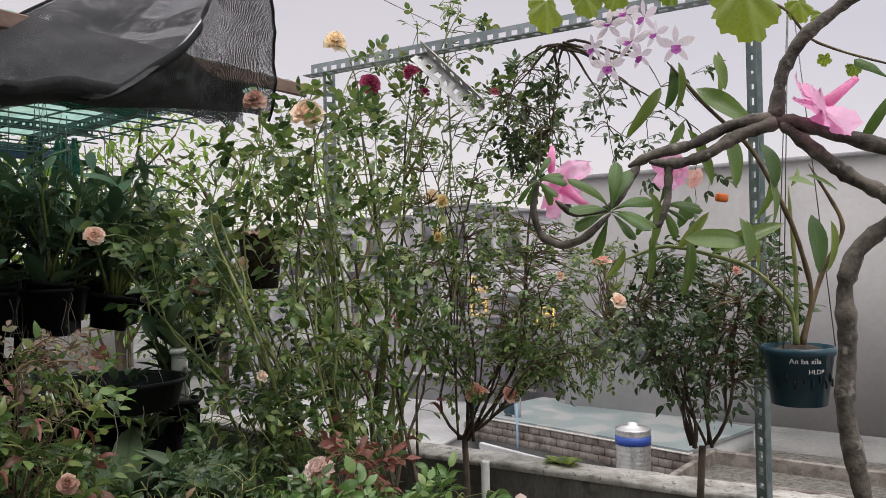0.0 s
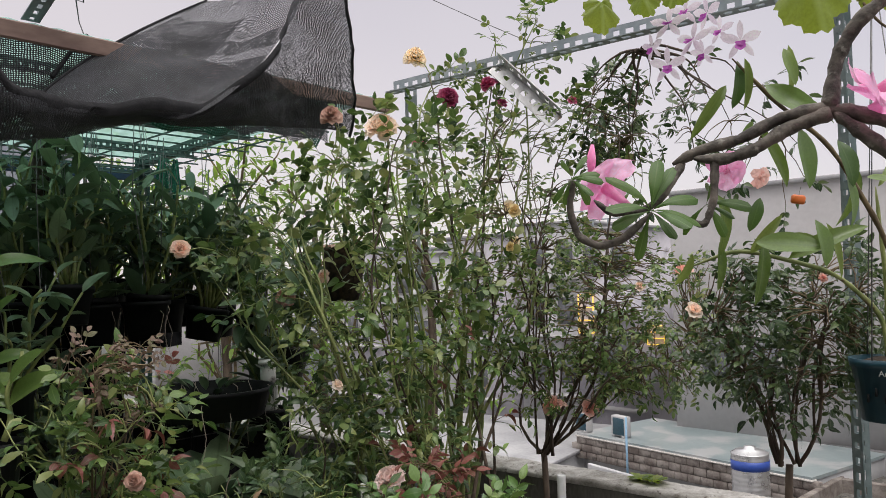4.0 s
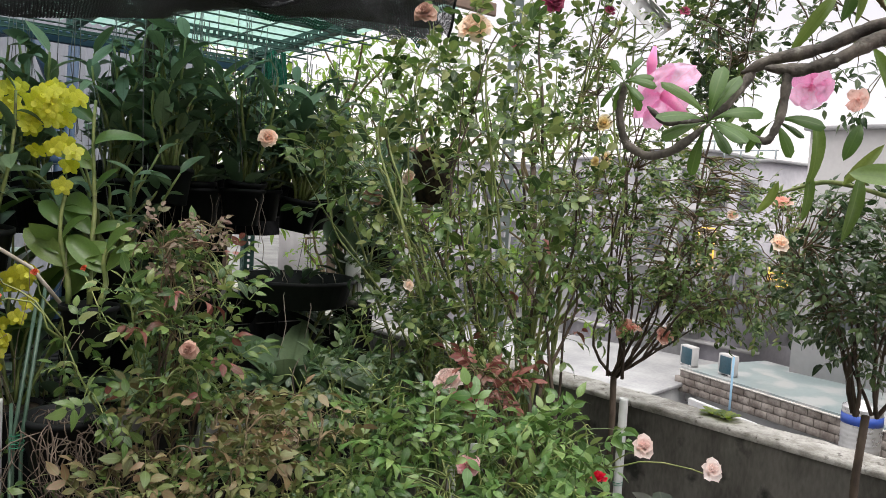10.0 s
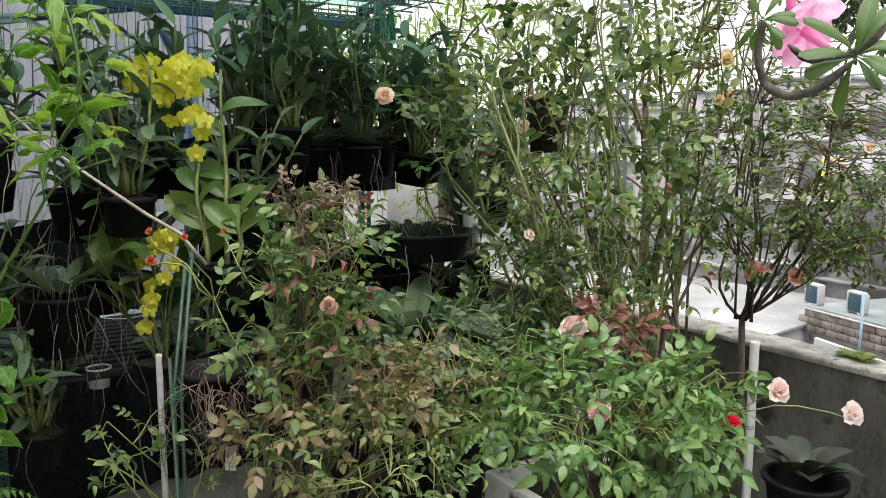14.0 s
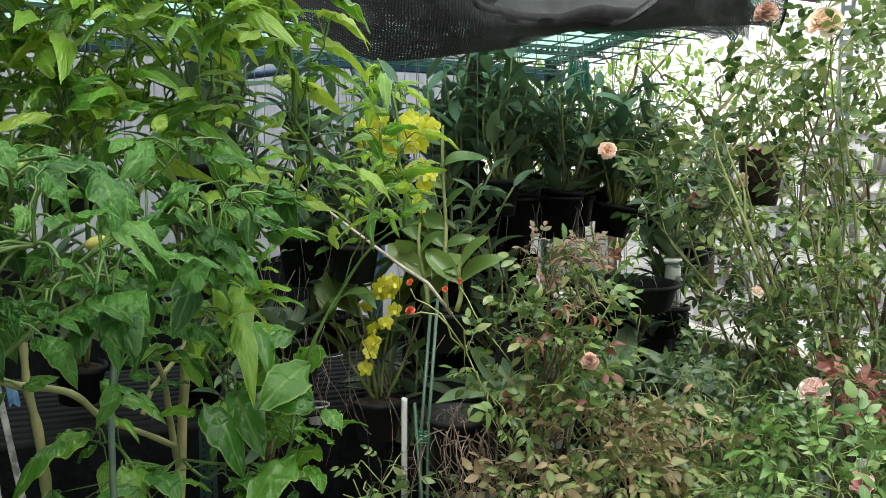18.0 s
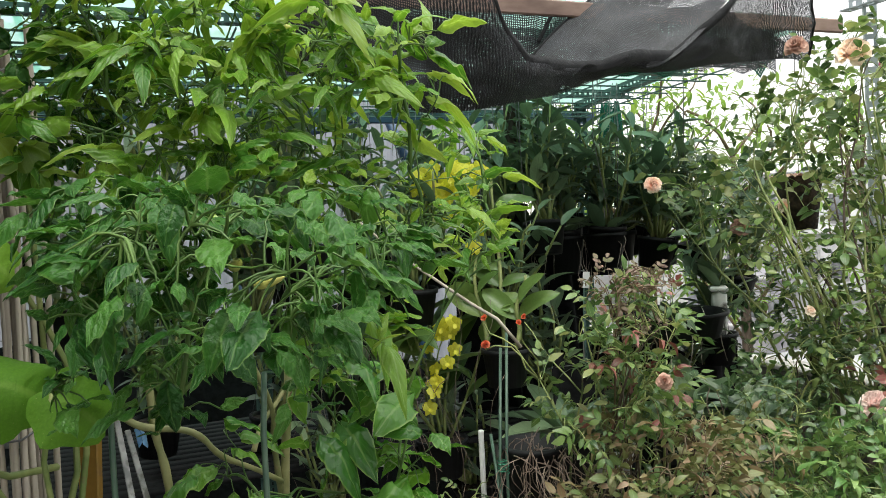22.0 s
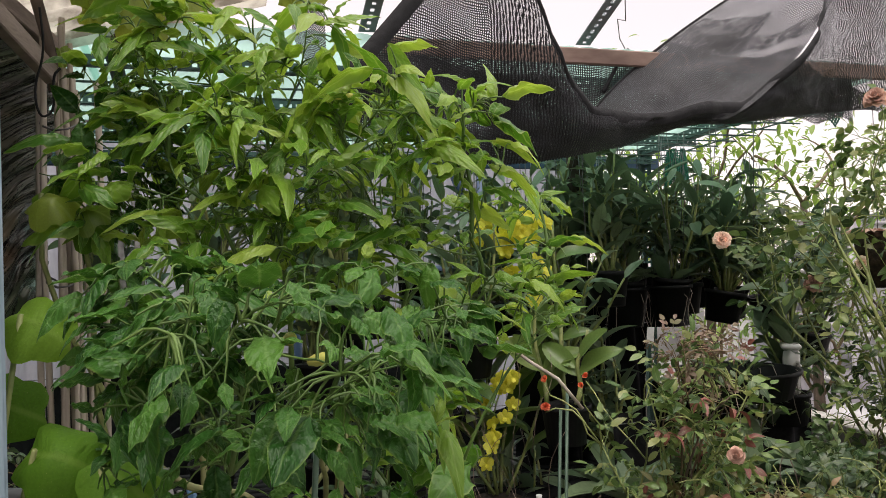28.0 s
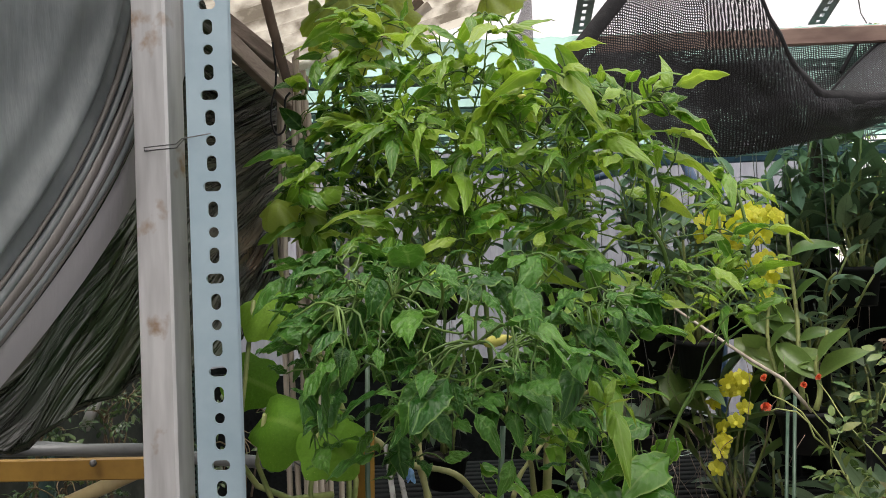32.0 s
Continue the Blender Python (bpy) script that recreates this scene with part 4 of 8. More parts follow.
def fold(a, b):
    """The back of the sling: from the mouth's rising side to the strap by the eaves."""
    n0 = 0.80 + 0.84 * a
    z0 = hem_height(n0)
    p = np.array(q(-1.60 + 0.1 * (z0 - 1.95), n0 - 0.22 * (n0 - 0.02) / 1.62 * (z0 - 2.2) / 0.4, z0))
    n1 = 0.86 + 0.50 * a
    e = np.array(q(-1.93, n1, 2.0 + 0.40 * a ** 0.75))
    r = p + (e - p) * b
    r[2] -= 0.05 * math.sin(math.pi * b)
    w = noise.noise((7 * a, 5 * b, 2.0)) * 0.03 + noise.noise((22 * a + 8 * b, 16 * b, 5.0)) * 0.010
    r += np.array(q(w * math.sin(math.pi * b), 0, 0.4 * w * math.sin(math.pi * b)))
    return tuple(r)


back = net_sheet("back", fold, 50, 14, N_BLACK, "", 0.9, 0.5)
back.link("back_fold", N_BLACK, net, "back fold of the cloth")
for a0, a1, b0, b1 in ((0.0, 0.60, 0.0, 1.0), (0.64, 0.72, 0.0, 0.9), (0.58, 0.85, 0.5, 1.0)):
    g = net_sheet("fold", lambda a, b: tuple(np.array(fold(a0 + (a1 - a0) * a, b0 + (b1 - b0) * b)) + np.array(q(-0.012 - 0.02 * b, 0, -0.004 - 0.012 * b0))), 40, 14, N_BLACK, "", 0.9 * (a1 - a0), 0.5)
    g.link("inner_fold", N_BLACK, net, "doubled fold inside the sling")
g = Geo().tube([np.array(fold(i / 20, 1.0)) for i in range(21)], 0.004, 5)
g.link("back_hem", M_HEM, net, "black back hem")
strap = Geo()
sp = [np.array(q(-1.93, 0.92, 2.10)), np.array(q(-1.95, 0.97, 2.17)), np.array((-1.09, 1.93, 2.235))]
strap.tube(sp, [0.006, 0.006, 0.005], 6).link("strap", M_HEM, net, "twisted corner strap with eyelet")
g = Geo().tube([(-1.10, 1.93, 2.24), (-1.13, 1.96, 2.28), (-1.12, 1.93, 2.33), (-1.08, 1.9, 2.31), (-1.06, 1.86, 2.36)], 0.0018, 4)
solo("tie_wire", g, M_WIRE, "bent steel wire that ties the cloth", "wire")
# the narrow end of the cloth, pulled out to an eyelet
def tail(a, b):
    p = np.array((-1.644, 1.14, 2.247)) * (1 - a) + np.array(q(-1.62, 0.08, 2.16)) * a
    w = 0.02 + 0.12 * a
    return tuple(p + np.array((0, 0, (0.5 - b) * w * 1.6 - 0.03 * math.sin(math.pi * a))))
net_sheet("tail", tail, 20, 8, N_BLACK, "", 0.5, 0.2).link("tail", N_BLACK, net, "pulled-out end of the cloth")

# ---- the town below and beyond ----
solo("ground", Geo().box(pose(0, 0, -9.1), 3000, 3000, 0.2), M_GROUND, "grey streets and yards of the town below", "ground", kind="structure", smooth=False)
# the house that carries the terrace
solo("wall_building", Geo().box(qpose(0, -0.3, -4.56), 8.3, 5.1, 8.88), M_GREYWALL, "plain rendered house under the terrace", "building", kind="structure", smooth=False)


def wall_block(name, u, n, z0, su, sn, h, m, label, windows=(), rz=0.0):
    """A building: walls, roof slab and windows on the side that faces the terrace."""
    ob = thing(name, q(u, n, z0), label, "building", "far buildings")
    ob.rotation_euler = (0, 0, radians(TURN + rz))
    part("wall", Geo().box(pose(0, 0, h / 2), su, sn, h), m, ob)
    part("roof", Geo().box(pose(0, 0, h + 0.06), su + 0.3, sn + 0.3, 0.12, 0.02), M_ROOFTIN, ob)
    for x, z, w, hh in windows:
        wi = new("window")
        wi.parent = ob
        wi.location = (x, -sn / 2, z)
        part("frame", Geo().box(pose(0, -0.02, 0), w + 0.16, 0.06, hh + 0.16), M_WHITEWALL, wi)
        part("pane", Geo().box(pose(0, -0.06, 0), w, 0.03, hh), M_DARKGLASS, wi)
    return ob

# neighbouring roofs and buildings
solo("turquoise_roof", Geo().box(qpose(-8.9, 22.1, -3.24, -13), 7.4, 3.6, 0.08), M_TURQ, "flat turquoise-coated neighbouring roof, wet with rain", "roof", smooth=False)
edge = thing("roof_edge", q(-8.9, 22.1, -3.28), "low brown-stained block wall under the neighbouring roof", "parapet wall")
edge.rotation_euler = (0, 0, radians(TURN - 13))
for i in range(19):
    for j in range(3):
        part("block", Geo().box(pose(-3.52 + 0.4 * i - 0.2 * (j % 2), -1.74, -0.11 - 0.22 * j), 0.385, 0.18, 0.205, 0.012), M_BRICKEDGE, edge)
part("capping", Geo().box(pose(0, -1.76, 0.0), 7.5, 0.22, 0.05, 0.02), M_CONCTOP, edge)
part("core", Geo().box(pose(0, 0.1, -0.5), 7.3, 3.4, 0.95), M_GREYWALL, edge)
solo("roof_kerb", Geo().box(qpose(-8.3, 18.1, -3.72, -19), 6.4, 0.12, 0.4, 0.02), M_GREYWALL, "pale concrete kerb wall across a neighbouring roof", "low wall", smooth=False)
# cluttered concrete roof to the right of it
solo("concrete_roof", Geo().box(qpose(0.6, 19.0, -4.0, -4), 13.0, 7.0, 0.5), M_CONC, "stained grey concrete neighbouring roof", "roof", smooth=False)
for u, n, w, d, h, rz in ((-2.6, 20.6, 7.0, 0.16, 0.35, -4), (-1.0, 18.4, 9.0, 0.16, 0.3, 3), (-5.6, 18.6, 0.16, 4.6, 0.4, -4), (1.5, 17.2, 6.0, 0.2, 0.5, -8), (-3.4, 16.6, 6.0, 0.14, 0.3, 4), (-0.4, 19.6, 0.16, 4.0, 0.35, 12)):
    solo("low_wall", Geo().box(qpose(u, n, -3.6, rz), w, d, h, 0.02), M_BRICKEDGE, "low stained concrete kerb wall on a roof", "low wall", "roof kerbs", smooth=False)
kiosk = thing("roof_hut", q(1.6, 16.4, -4.2), "small white roof hut with a grey slab", "hut")
kiosk.rotation_euler = (0, 0, radians(TURN - 8))
part("wall", Geo().box(pose(0, 0, 0.7), 3.0, 2.2, 1.4), M_WHITEWALL, kiosk)
part("roof", Geo().box(pose(0, 0, 1.44), 3.4, 2.6, 0.1, 0.02), M_ROOFTIN, kiosk)
wall_block("white_building", 0.5, 29.0, -3.2, 22.0, 12.0, 7.2, M_WHITEWALL, "large plain white rendered building", [(-9.6, 2.2, 0.9, 1.3), (-8.2, 2.2, 0.9, 1.3)], -4)
for k, (u, n, w, top, m) in enumerate(((-31.5, 33.0, 4.6, 3.2, M_LAVWALL), (-27.4, 33.2, 3.8, 2.8, M_GREYWALL), (-23.6, 33.8, 3.7, 3.5, M_LAVWALL), (-20.1, 34.2, 3.2, 3.9, M_GREYWALL), (-16.8, 34.4, 3.3, 3.5, M_LAVWALL))):
    h = top + 9.0
    wins = [(x, h - 1.3 - 2.6 * f, 0.8, 1.2) for f in range(3) for x in np.arange(-w / 2 + 0.9, w / 2 - 0.5, 1.5)]
    hb = wall_block("town_house", u, n, -9.0, w, 7.0, h, m, "pale town house with rows of windows and ledges", wins, (-4, 6, -9, 3, -6)[k % 5])
    for f in range(3):
        part("ledge", Geo().box(pose(0, -3.65, h - 2.45 - 2.6 * f), w + 0.2, 0.5, 0.12, 0.02), M_WHITEWALL, hb)
    part("railing", Geo().box(pose(0, -3.2, h + 0.5), w, 0.05, 0.06), M_GALV, hb)
    for x in np.arange(-w / 2, w / 2 + 0.1, 0.8):
        part("baluster", Geo().box(pose(x, -3.2, h + 0.3), 0.05, 0.05, 0.4), M_GALV, hb)
wall_block("low_house", -17.4, 20.5, -9.0, 9.0, 8.0, 5.2, M_GREYWALL, "low house with a grey metal roof", [(-2, 3.6, 1.2, 1.0), (1.2, 3.6, 1.2, 1.0)], 8)
tank = thing("water_tank", q(-6.3, 17.35, -3.3), "stainless steel water tank with a blue band", "water tank")
prof = [(0.001, 1.14), (0.12, 1.13), (0.13, 1.07), (0.30, 1.05), (0.37, 1.0)]
for k in range(9):
    z = 0.95 - 0.1 * k
    prof += [(0.385, z + 0.05), (0.392, z + 0.025), (0.385, z)]
prof += [(0.37, 0.02), (0.3, 0.0), (0.001, 0.0)]
part("body", Geo().lathe(pose(0, 0, 0), prof, 28), M_TANK, tank)
part("band", Geo().lathe(pose(0, 0, 0), [(0.394, 0.66), (0.397, 0.66), (0.397, 0.86), (0.394, 0.86)], 28), M_BLUEBAND, tank, "blue printed band")
part("stand", Geo().lathe(pose(0, 0, -0.9), [(0.34, 0), (0.34, 0.9)], 12), M_GREYWALL, tank)
for at_ in ((0.919, 25.005, -3.200), (1.973, 24.176, -3.200)):
    ac = thing("air_conditioner", at_, "white outdoor air conditioner with a dark grille", "air conditioner", "roof air conditioners")
    ac.rotation_euler = (0, 0, radians(TURN - 20))
    ac.scale = (0.95, 0.95, 1.25)
    part("case", Geo().box(pose(0, 0, 0.26), 0.62, 0.26, 0.46, 0.02), M_WHITEWALL, ac)
    part("grille", Geo().box(pose(0.03, -0.135, 0.25), 0.50, 0.02, 0.40, 0.01), M_TEALPOT, ac)
    part("foot", Geo().box(pose(-0.22, 0, 0.03), 0.08, 0.3, 0.06), M_GREYWALL, ac)
    part("foot", Geo().box(pose(0.22, 0, 0.03), 0.08, 0.3, 0.06), M_GREYWALL, ac)
solo("pole", Geo().tube([q(-10.2, 19.2, -4.2), q(-10.2, 19.2, -2.2)], 0.03, 8), rough_mat("blue_pole", (0.2, 0.36, 0.5), (0.28, 0.44, 0.58), 3, 0.5, 0.0), "thin pale blue pole on the roof", "pole")
for k, (u, n, z, w) in enumerate(((-3.0, 14.2, -4.6, 5.0), (-9.5, 13.6, -4.9, 6.0))):
    ob = thing("tin_roof", q(u, n, z), "grey sloping corrugated tin roof", "roof", "tin roofs")
    ob.rotation_euler = (radians(9), 0, radians(TURN - 4))
    vs, fs = [], []
    for i in range(80):
        for j in range(2):
            vs.append((-w / 2 + w * i / 79, -2.0 + 4.0 * j, 0.03 * math.sin(i * 1.57)))
        if i:
            fs.append((2 * i - 2, 2 * i - 1, 2 * i + 1, 2 * i))
    part("sheeting", Geo().add(vs, fs), M_ROOFTIN, ob)
    part("wall", Geo().box(pose(0, 0, -2.4), w - 0.3, 3.6, 4.4), M_GREYWALL, ob)
fr = random.Random(4)
for k in range(16):
    u, n = -75 + 7.5 * k + fr.uniform(-2, 2), 55 + fr.uniform(-10, 25)
    h = 9.5 + fr.uniform(0, 4.2)
    wd = fr.uniform(6, 9)
    wins = [(x, z, 1.1, 1.4) for x in np.arange(-wd / 2 + 1.2, wd / 2 - 0.8, 2.1) for z in (h - 1.9, h - 5.0)]
    wall_block("town_house", u, n, -9.0, wd, 8.0, h, (M_WHITEWALL, M_GREYWALL, M_SHEETWALL)[k % 3], "distant pale town house with windows", wins, fr.uniform(-12, 12))
# lit shop front far below
m_glow, nt, bs, out = nodes_of("shop_lights")
bs.inputs["Base Color"].default_value = (0.8, 0.5, 0.08, 1)
bs.inputs["Emission Color"].default_value, bs.inputs["Emission Strength"].default_value = (1.0, 0.62, 0.10, 1), 1.1
shop = thing("lit_shop", q(-14.8, 27.8, -3.2), "distant shop front with yellow light strips", "shop")
shop.rotation_euler = (0, 0, radians(TURN + 10))
part("front", Geo().box(pose(0, 1, 2.05), 3.6, 2, 4.1), M_LAVWALL, shop)
for x0, x1, za, zb in ((-1.75, -1.15, 2.5, 4.0), (0.95, 1.6, 2.1, 2.8)):
    for z in np.linspace(za, zb, 4):
        part("light_strip", Geo().box(pose((x0 + x1) / 2, -0.05, z), x1 - x0, 0.06, 0.035), m_glow, shop, "glowing yellow light strip")
    for x in (x0, x1):
        part("light_strip", Geo().box(pose(x, -0.05, (za + zb) / 2), 0.035, 0.06, zb - za), m_glow, shop, "glowing yellow light strip")
for x in (-0.7, 0.1):
    part("shutter", Geo().box(pose(x, -0.03, 1.6), 0.7, 0.05, 1.6, 0.01), M_DARKGLASS, shop)
part("awning", Geo().box(pose(-0.2, -0.3, 3.3), 1.7, 0.6, 0.2, 0.05), M_TURQ, shop, "green awning")

# ---- behind the shed: pale sheet wall, blue frame, dark hangings, light trees ----
def ribbed(u0, u1, n0, n1, z0, z1, count, amp=0.012):
    vs, fs = [], []
    for i in range(count):
        t = i / (count - 1)
        for z in (z0, z1):
            p = q(u0 + (u1 - u0) * t, n0 + (n1 - n0) * t, z)
            vs.append((p[0] + amp * math.sin(i * 1.57), p[1] - amp * math.sin(i * 1.57), z))
        if i:
            fs.append((2 * i - 2, 2 * i - 1, 2 * i + 1, 2 * i))
    return Geo().add(vs, fs)


solo("sheet_wall", ribbed(-4.6, -4.6, -1.6, 1.55, 0.0, 2.75, 150), M_SHEETWALL, "pale ribbed metal sheet wall behind the shed", "wall", smooth=True)
solo("sheet_wall", ribbed(-5.2, -4.9, 1.6, 2.35, 0.0, 2.55, 40), M_SHEETWALL, "narrow pale ribbed sheet screen", "wall", smooth=True)
bf = thing("lean_to", q(-3.9, 1.1, 0), "dark blue steel lean-to frame with mesh", "steel frame")
bo = np.array(q(-3.9, 1.1, 0))
for a, b in ((q(-3.9, 0.3, 2.02), q(-3.9, 1.11, 2.17)), (q(-3.9, 1.11, 2.17), q(-3.9, 1.24, 1.85)), (q(-3.9, 1.24, 1.85), q(-3.9, 1.24, 0)), (q(-3.9, 1.3, 2.35), q(-3.9, 1.22, 0.0)), (q(-3.9, 0.3, 2.02), q(-3.9, 0.3, 0.0)), (q(-3.9, 0.3, 1.6), q(-3.9, 1.24, 1.6))):
    part("bar", Geo().tube([np.array(a) - bo, np.array(b) - bo], 0.025, 6), M_BLUESTEEL, bf)
# black sheets and a blackened rack, added to stand for shade low in the shed
def drape(u, n0, n1, z0, z1, amp=0.03):
    def f(a, b):
        return q(u + amp * math.sin(17 * a + 2 * b), n0 + (n1 - n0) * a, z0 + (z1 - z0) * b + 0.03 * math.sin(9 * a) * b)
    return sheet_of(f, 40, 10)


def sheet_of(f, nu, nv):
    vs = [f(i / nu, j / nv) for j in range(nv + 1) for i in range(nu + 1)]
    uv = [(2.0 * i / nu, 1.0 * j / nv) for j in range(nv + 1) for i in range(nu + 1)]
    fs = [(j * (nu + 1) + i, j * (nu + 1) + i + 1, (j + 1) * (nu + 1) + i + 1, (j + 1) * (nu + 1) + i) for j in range(nv) for i in range(nu)]
    return Geo().add(vs, fs, uv)


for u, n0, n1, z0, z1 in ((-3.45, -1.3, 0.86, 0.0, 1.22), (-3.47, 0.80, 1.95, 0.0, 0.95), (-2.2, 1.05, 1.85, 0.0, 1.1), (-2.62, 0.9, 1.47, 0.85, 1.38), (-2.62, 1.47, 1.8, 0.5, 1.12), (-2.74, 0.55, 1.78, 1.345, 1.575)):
    dr = thing("cloth_screen", q(u, n0, z0), "black sheet added behind the pots to stand for deep shade", "shade cloth", "cloth screens")
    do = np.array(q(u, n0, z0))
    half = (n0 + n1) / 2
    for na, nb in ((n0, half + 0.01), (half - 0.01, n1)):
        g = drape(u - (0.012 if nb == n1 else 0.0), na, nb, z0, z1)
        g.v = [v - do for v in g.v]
        part("cloth", g, M_SHADOWBLACK, dr)
    part("top_wire", Geo().tube([np.array(q(u, n0, z1)) - do, np.array(q(u, n1, z1)) - do], 0.002, 5), M_WIRE, dr)
# close-set black slats hide the lit floor, as shade would
for z, n0, n1 in ((0.88, -0.6, 1.9),):
    rack = thing("pot_rack", q(-2.65, (n0 + n1) / 2, z), "slatted rack added under the orchids, blackened as shade", "rack", "pot racks")
    rack.rotation_euler = (0, 0, radians(TURN + 90))
    for i in range(13):
        part("slat", Geo().box(pose(0, -0.36 + 0.06 * i, 0), n1 - n0, 0.052, 0.012), M_SHADOWBLACK, rack)
    for x in (-(n1 - n0) / 2 + 0.05, (n1 - n0) / 2 - 0.05):
        part("leg", Geo().box(pose(x, 0.3, -z / 2), 0.03, 0.03, z), M_BLACKPOT, rack)
        part("leg", Geo().box(pose(x, -0.3, -z / 2), 0.03, 0.03, z), M_BLACKPOT, rack)
# white pots added to stand for bright gaps that show between the plants
for k, (p, r_, h) in enumerate((((-1.155, 2.239, 0.823), 0.1, 0.1), ((-1.678, 1.710, 0.891), 0.035, 0.06), ((-1.428, 2.130, 0.837), 0.09, 0.1), ((-2.155, 2.279, 0.887), 0.08, 0.12), ((-2.231, 2.519, 1.246), 0.08, 0.12), ((-2.299, 1.780, 1.445), 0.05, 0.1), ((-2.296, 1.239, 1.333), 0.04, 0.07))):
    g = Geo().lathe(pose(0, 0, 0), [(r_ * 0.3, -h), (r_ * 0.8, -h), (r_, -0.01), (r_ * 1.04, 0), (r_ * 0.95, 0), (r_ * 0.75, -h + 0.01)], 18)
    ob = solo("white_pot", g, M_PVC, "white pot put in for a bright gap among the plants", "pot", "white pots")
    ob.location = p


def light_tree(at, h, r_, n, seed, m, label):
    """A slender tree: trunk, limbs and a ragged crown of many leaves."""
    r = np.random.default_rng(seed)
    ob = thing("tree", at, label, "tree", "trees beyond the shed")
    tr = bend((0, 0, 0), (0.1 * r.normal(), 0.1 * r.normal(), h * 0.75), 9, 0.06, 0, r)
    part("trunk", Geo().tube(tr, np.linspace(0.045, 0.02, 9), 8), M_BARK, ob)
    leaves, ends = Geo(), []
    for k in range(13):
        a = r.random() * 6.28
        s = tr[3 + k % 6]
        e = s + np.array([math.cos(a) * r_ * (0.4 + 0.6 * r.random()), math.sin(a) * r_ * (0.4 + 0.6 * r.random()), h * (0.12 + 0.22 * r.random())])
        ln = bend(s, e, 8, 0.08, 0.05, r)
        part("limb", Geo().tube(ln, np.linspace(0.014, 0.004, 8), 5), M_TWIG, ob)
        ends += [ln[i] for i in range(2, 8)]
    tpl = leaf_tpl(1.0, 0.3, 0.2, 0.3, 1.2, 0.45)
    for _ in range(int(1.6 * n)):
        p = ends[r.integers(len(ends))] + r.normal(size=3) * 0.13
        leaves.many(tpl, [frame_of(p, r.normal(size=3) + np.array([0, 0, 0.5]), (0, 0, 1), 0.065 + 0.05 * r.random())])
    tagged(part("crown", leaves, m, ob), kind="stuff")


for k, (u, n, h, r_, cnt) in enumerate(((-5.2, 2.7, 2.75, 0.7, 650), (-4.6, 3.2, 2.65, 0.7, 650), (-4.1, 3.7, 2.6, 0.65, 600), (-5.9, 2.3, 2.8, 0.7, 500), (-3.6, 4.1, 2.35, 0.5, 350))):
    light_tree(q(u, n, 0.0), h, r_, cnt, 70 + k, L_TREE, "young tree with light green leaves beyond the shed")
solo("roof_beyond", Geo().box(qpose(-5.2, 3.6, -0.1), 5.4, 2.4, 0.2), M_CONC, "concrete roof garden beyond the parapet", "roof", smooth=False)

# ---- leaf and petal shapes ----
LEAFLET = leaf_tpl(1.0, 0.48, 0.10, 0.28, 1.6, 0.42, 0.03, 9, cup=-0.25, saw=0.06)
LEAFLET_B = leaf_tpl(1.0, 0.42, 0.22, 0.5, 1.7, 0.40, 0.05, 9, twist=0.45, saw=0.06)


def spray_tpl(r, n=5, kinds=None):
    """A rose leaf: a leaf stalk with five leaflets."""
    parts = []
    st = Geo().tube([(0, 0, 0), (0, 0.5, 0.04), (0, 1.0, 0.0)], [0.018, 0.014, 0.01], 3, False)
    parts.append((( np.vstack(st.v), st.f, np.full((len(np.vstack(st.v)), 2), 0.5)), np.eye(4)))
    spots = [(1.0, 0, 0.62)] + [(0.72, s, 0.55) for s in (-1, 1)] + [(0.36, s, 0.45) for s in (-1, 1)]
    for y, s, size in spots[:n]:
        ang = s * (1.05 + 0.25 * r.normal())
        d = (math.sin(ang), math.cos(ang), -0.15 + 0.15 * r.normal())
        parts.append(((kinds or (LEAFLET, LEAFLET_B))[0 if r.random() < 0.6 else 1], frame_of((0, y, 0.02), d, (0.25 * r.normal(), 0.2 * r.normal(), 1), size * (0.9 + 0.25 * r.random()))))
    return merge_tpl(parts)


SPRAYS = [spray_tpl(rng, 5 if k < 5 else 3) for k in range(8)]
ROUND_LEAFLETS = (leaf_tpl(1.0, 0.64, 0.10, 0.12, 1.0, 0.5, 0.03, 7), leaf_tpl(1.0, 0.55, 0.2, 0.3, 1.1, 0.48, 0.04, 7, twist=0.3))
ROUND_SPRAYS = [spray_tpl(rng, 5 if k < 3 else 3, ROUND_LEAFLETS) for k in range(8)]


def bloom_tpl(r, rings=5, petals=6, openness=1.0):
    parts = []
    for k in range(rings):
        t = k / (rings - 1)
        tilt = (0.12 + 1.15 * t * openness)
        for i in range(petals):
            a = 2 * math.pi * (i + 0.5 * k + 0.2 * r.random()) / petals
            out = np.array([math.cos(a), math.sin(a), 0])
            d = out * math.sin(tilt) + np.array([0, 0, math.cos(tilt)])
            up = -out * math.cos(tilt) + np.array([0, 0, math.sin(tilt)])
            tpl = leaf_tpl(1.0, 1.02, 0.05, -0.28 + 0.62 * t, 0.7, 0.62, 0.06, 6, 0.25 * r.normal(), 5, 0.28, 0.09, 9 * r.random())
            parts.append((tpl, frame_of(out * 0.08 * t + np.array([0, 0, 0.05 - 0.1 * t]), d + 0.12 * r.normal(size=3), up, (0.42 + 0.13 * t) * (0.88 + 0.26 * r.random()))))
    v, f, uv = merge_tpl(parts)
    # the petals grow from one heart
    each = len(parts[0][0][0])
    heart = lambda i: 2 if i % each == 2 else i
    v[2] = (0, 0, 0.02)
    return v, [tuple(heart(i) for i in q_) for q_ in f], uv


BLOOMS = [bloom_tpl(rng, 7, 8, 0.95), bloom_tpl(rng, 6, 7, 1.05), bloom_tpl(rng, 4, 5, 0.6)]


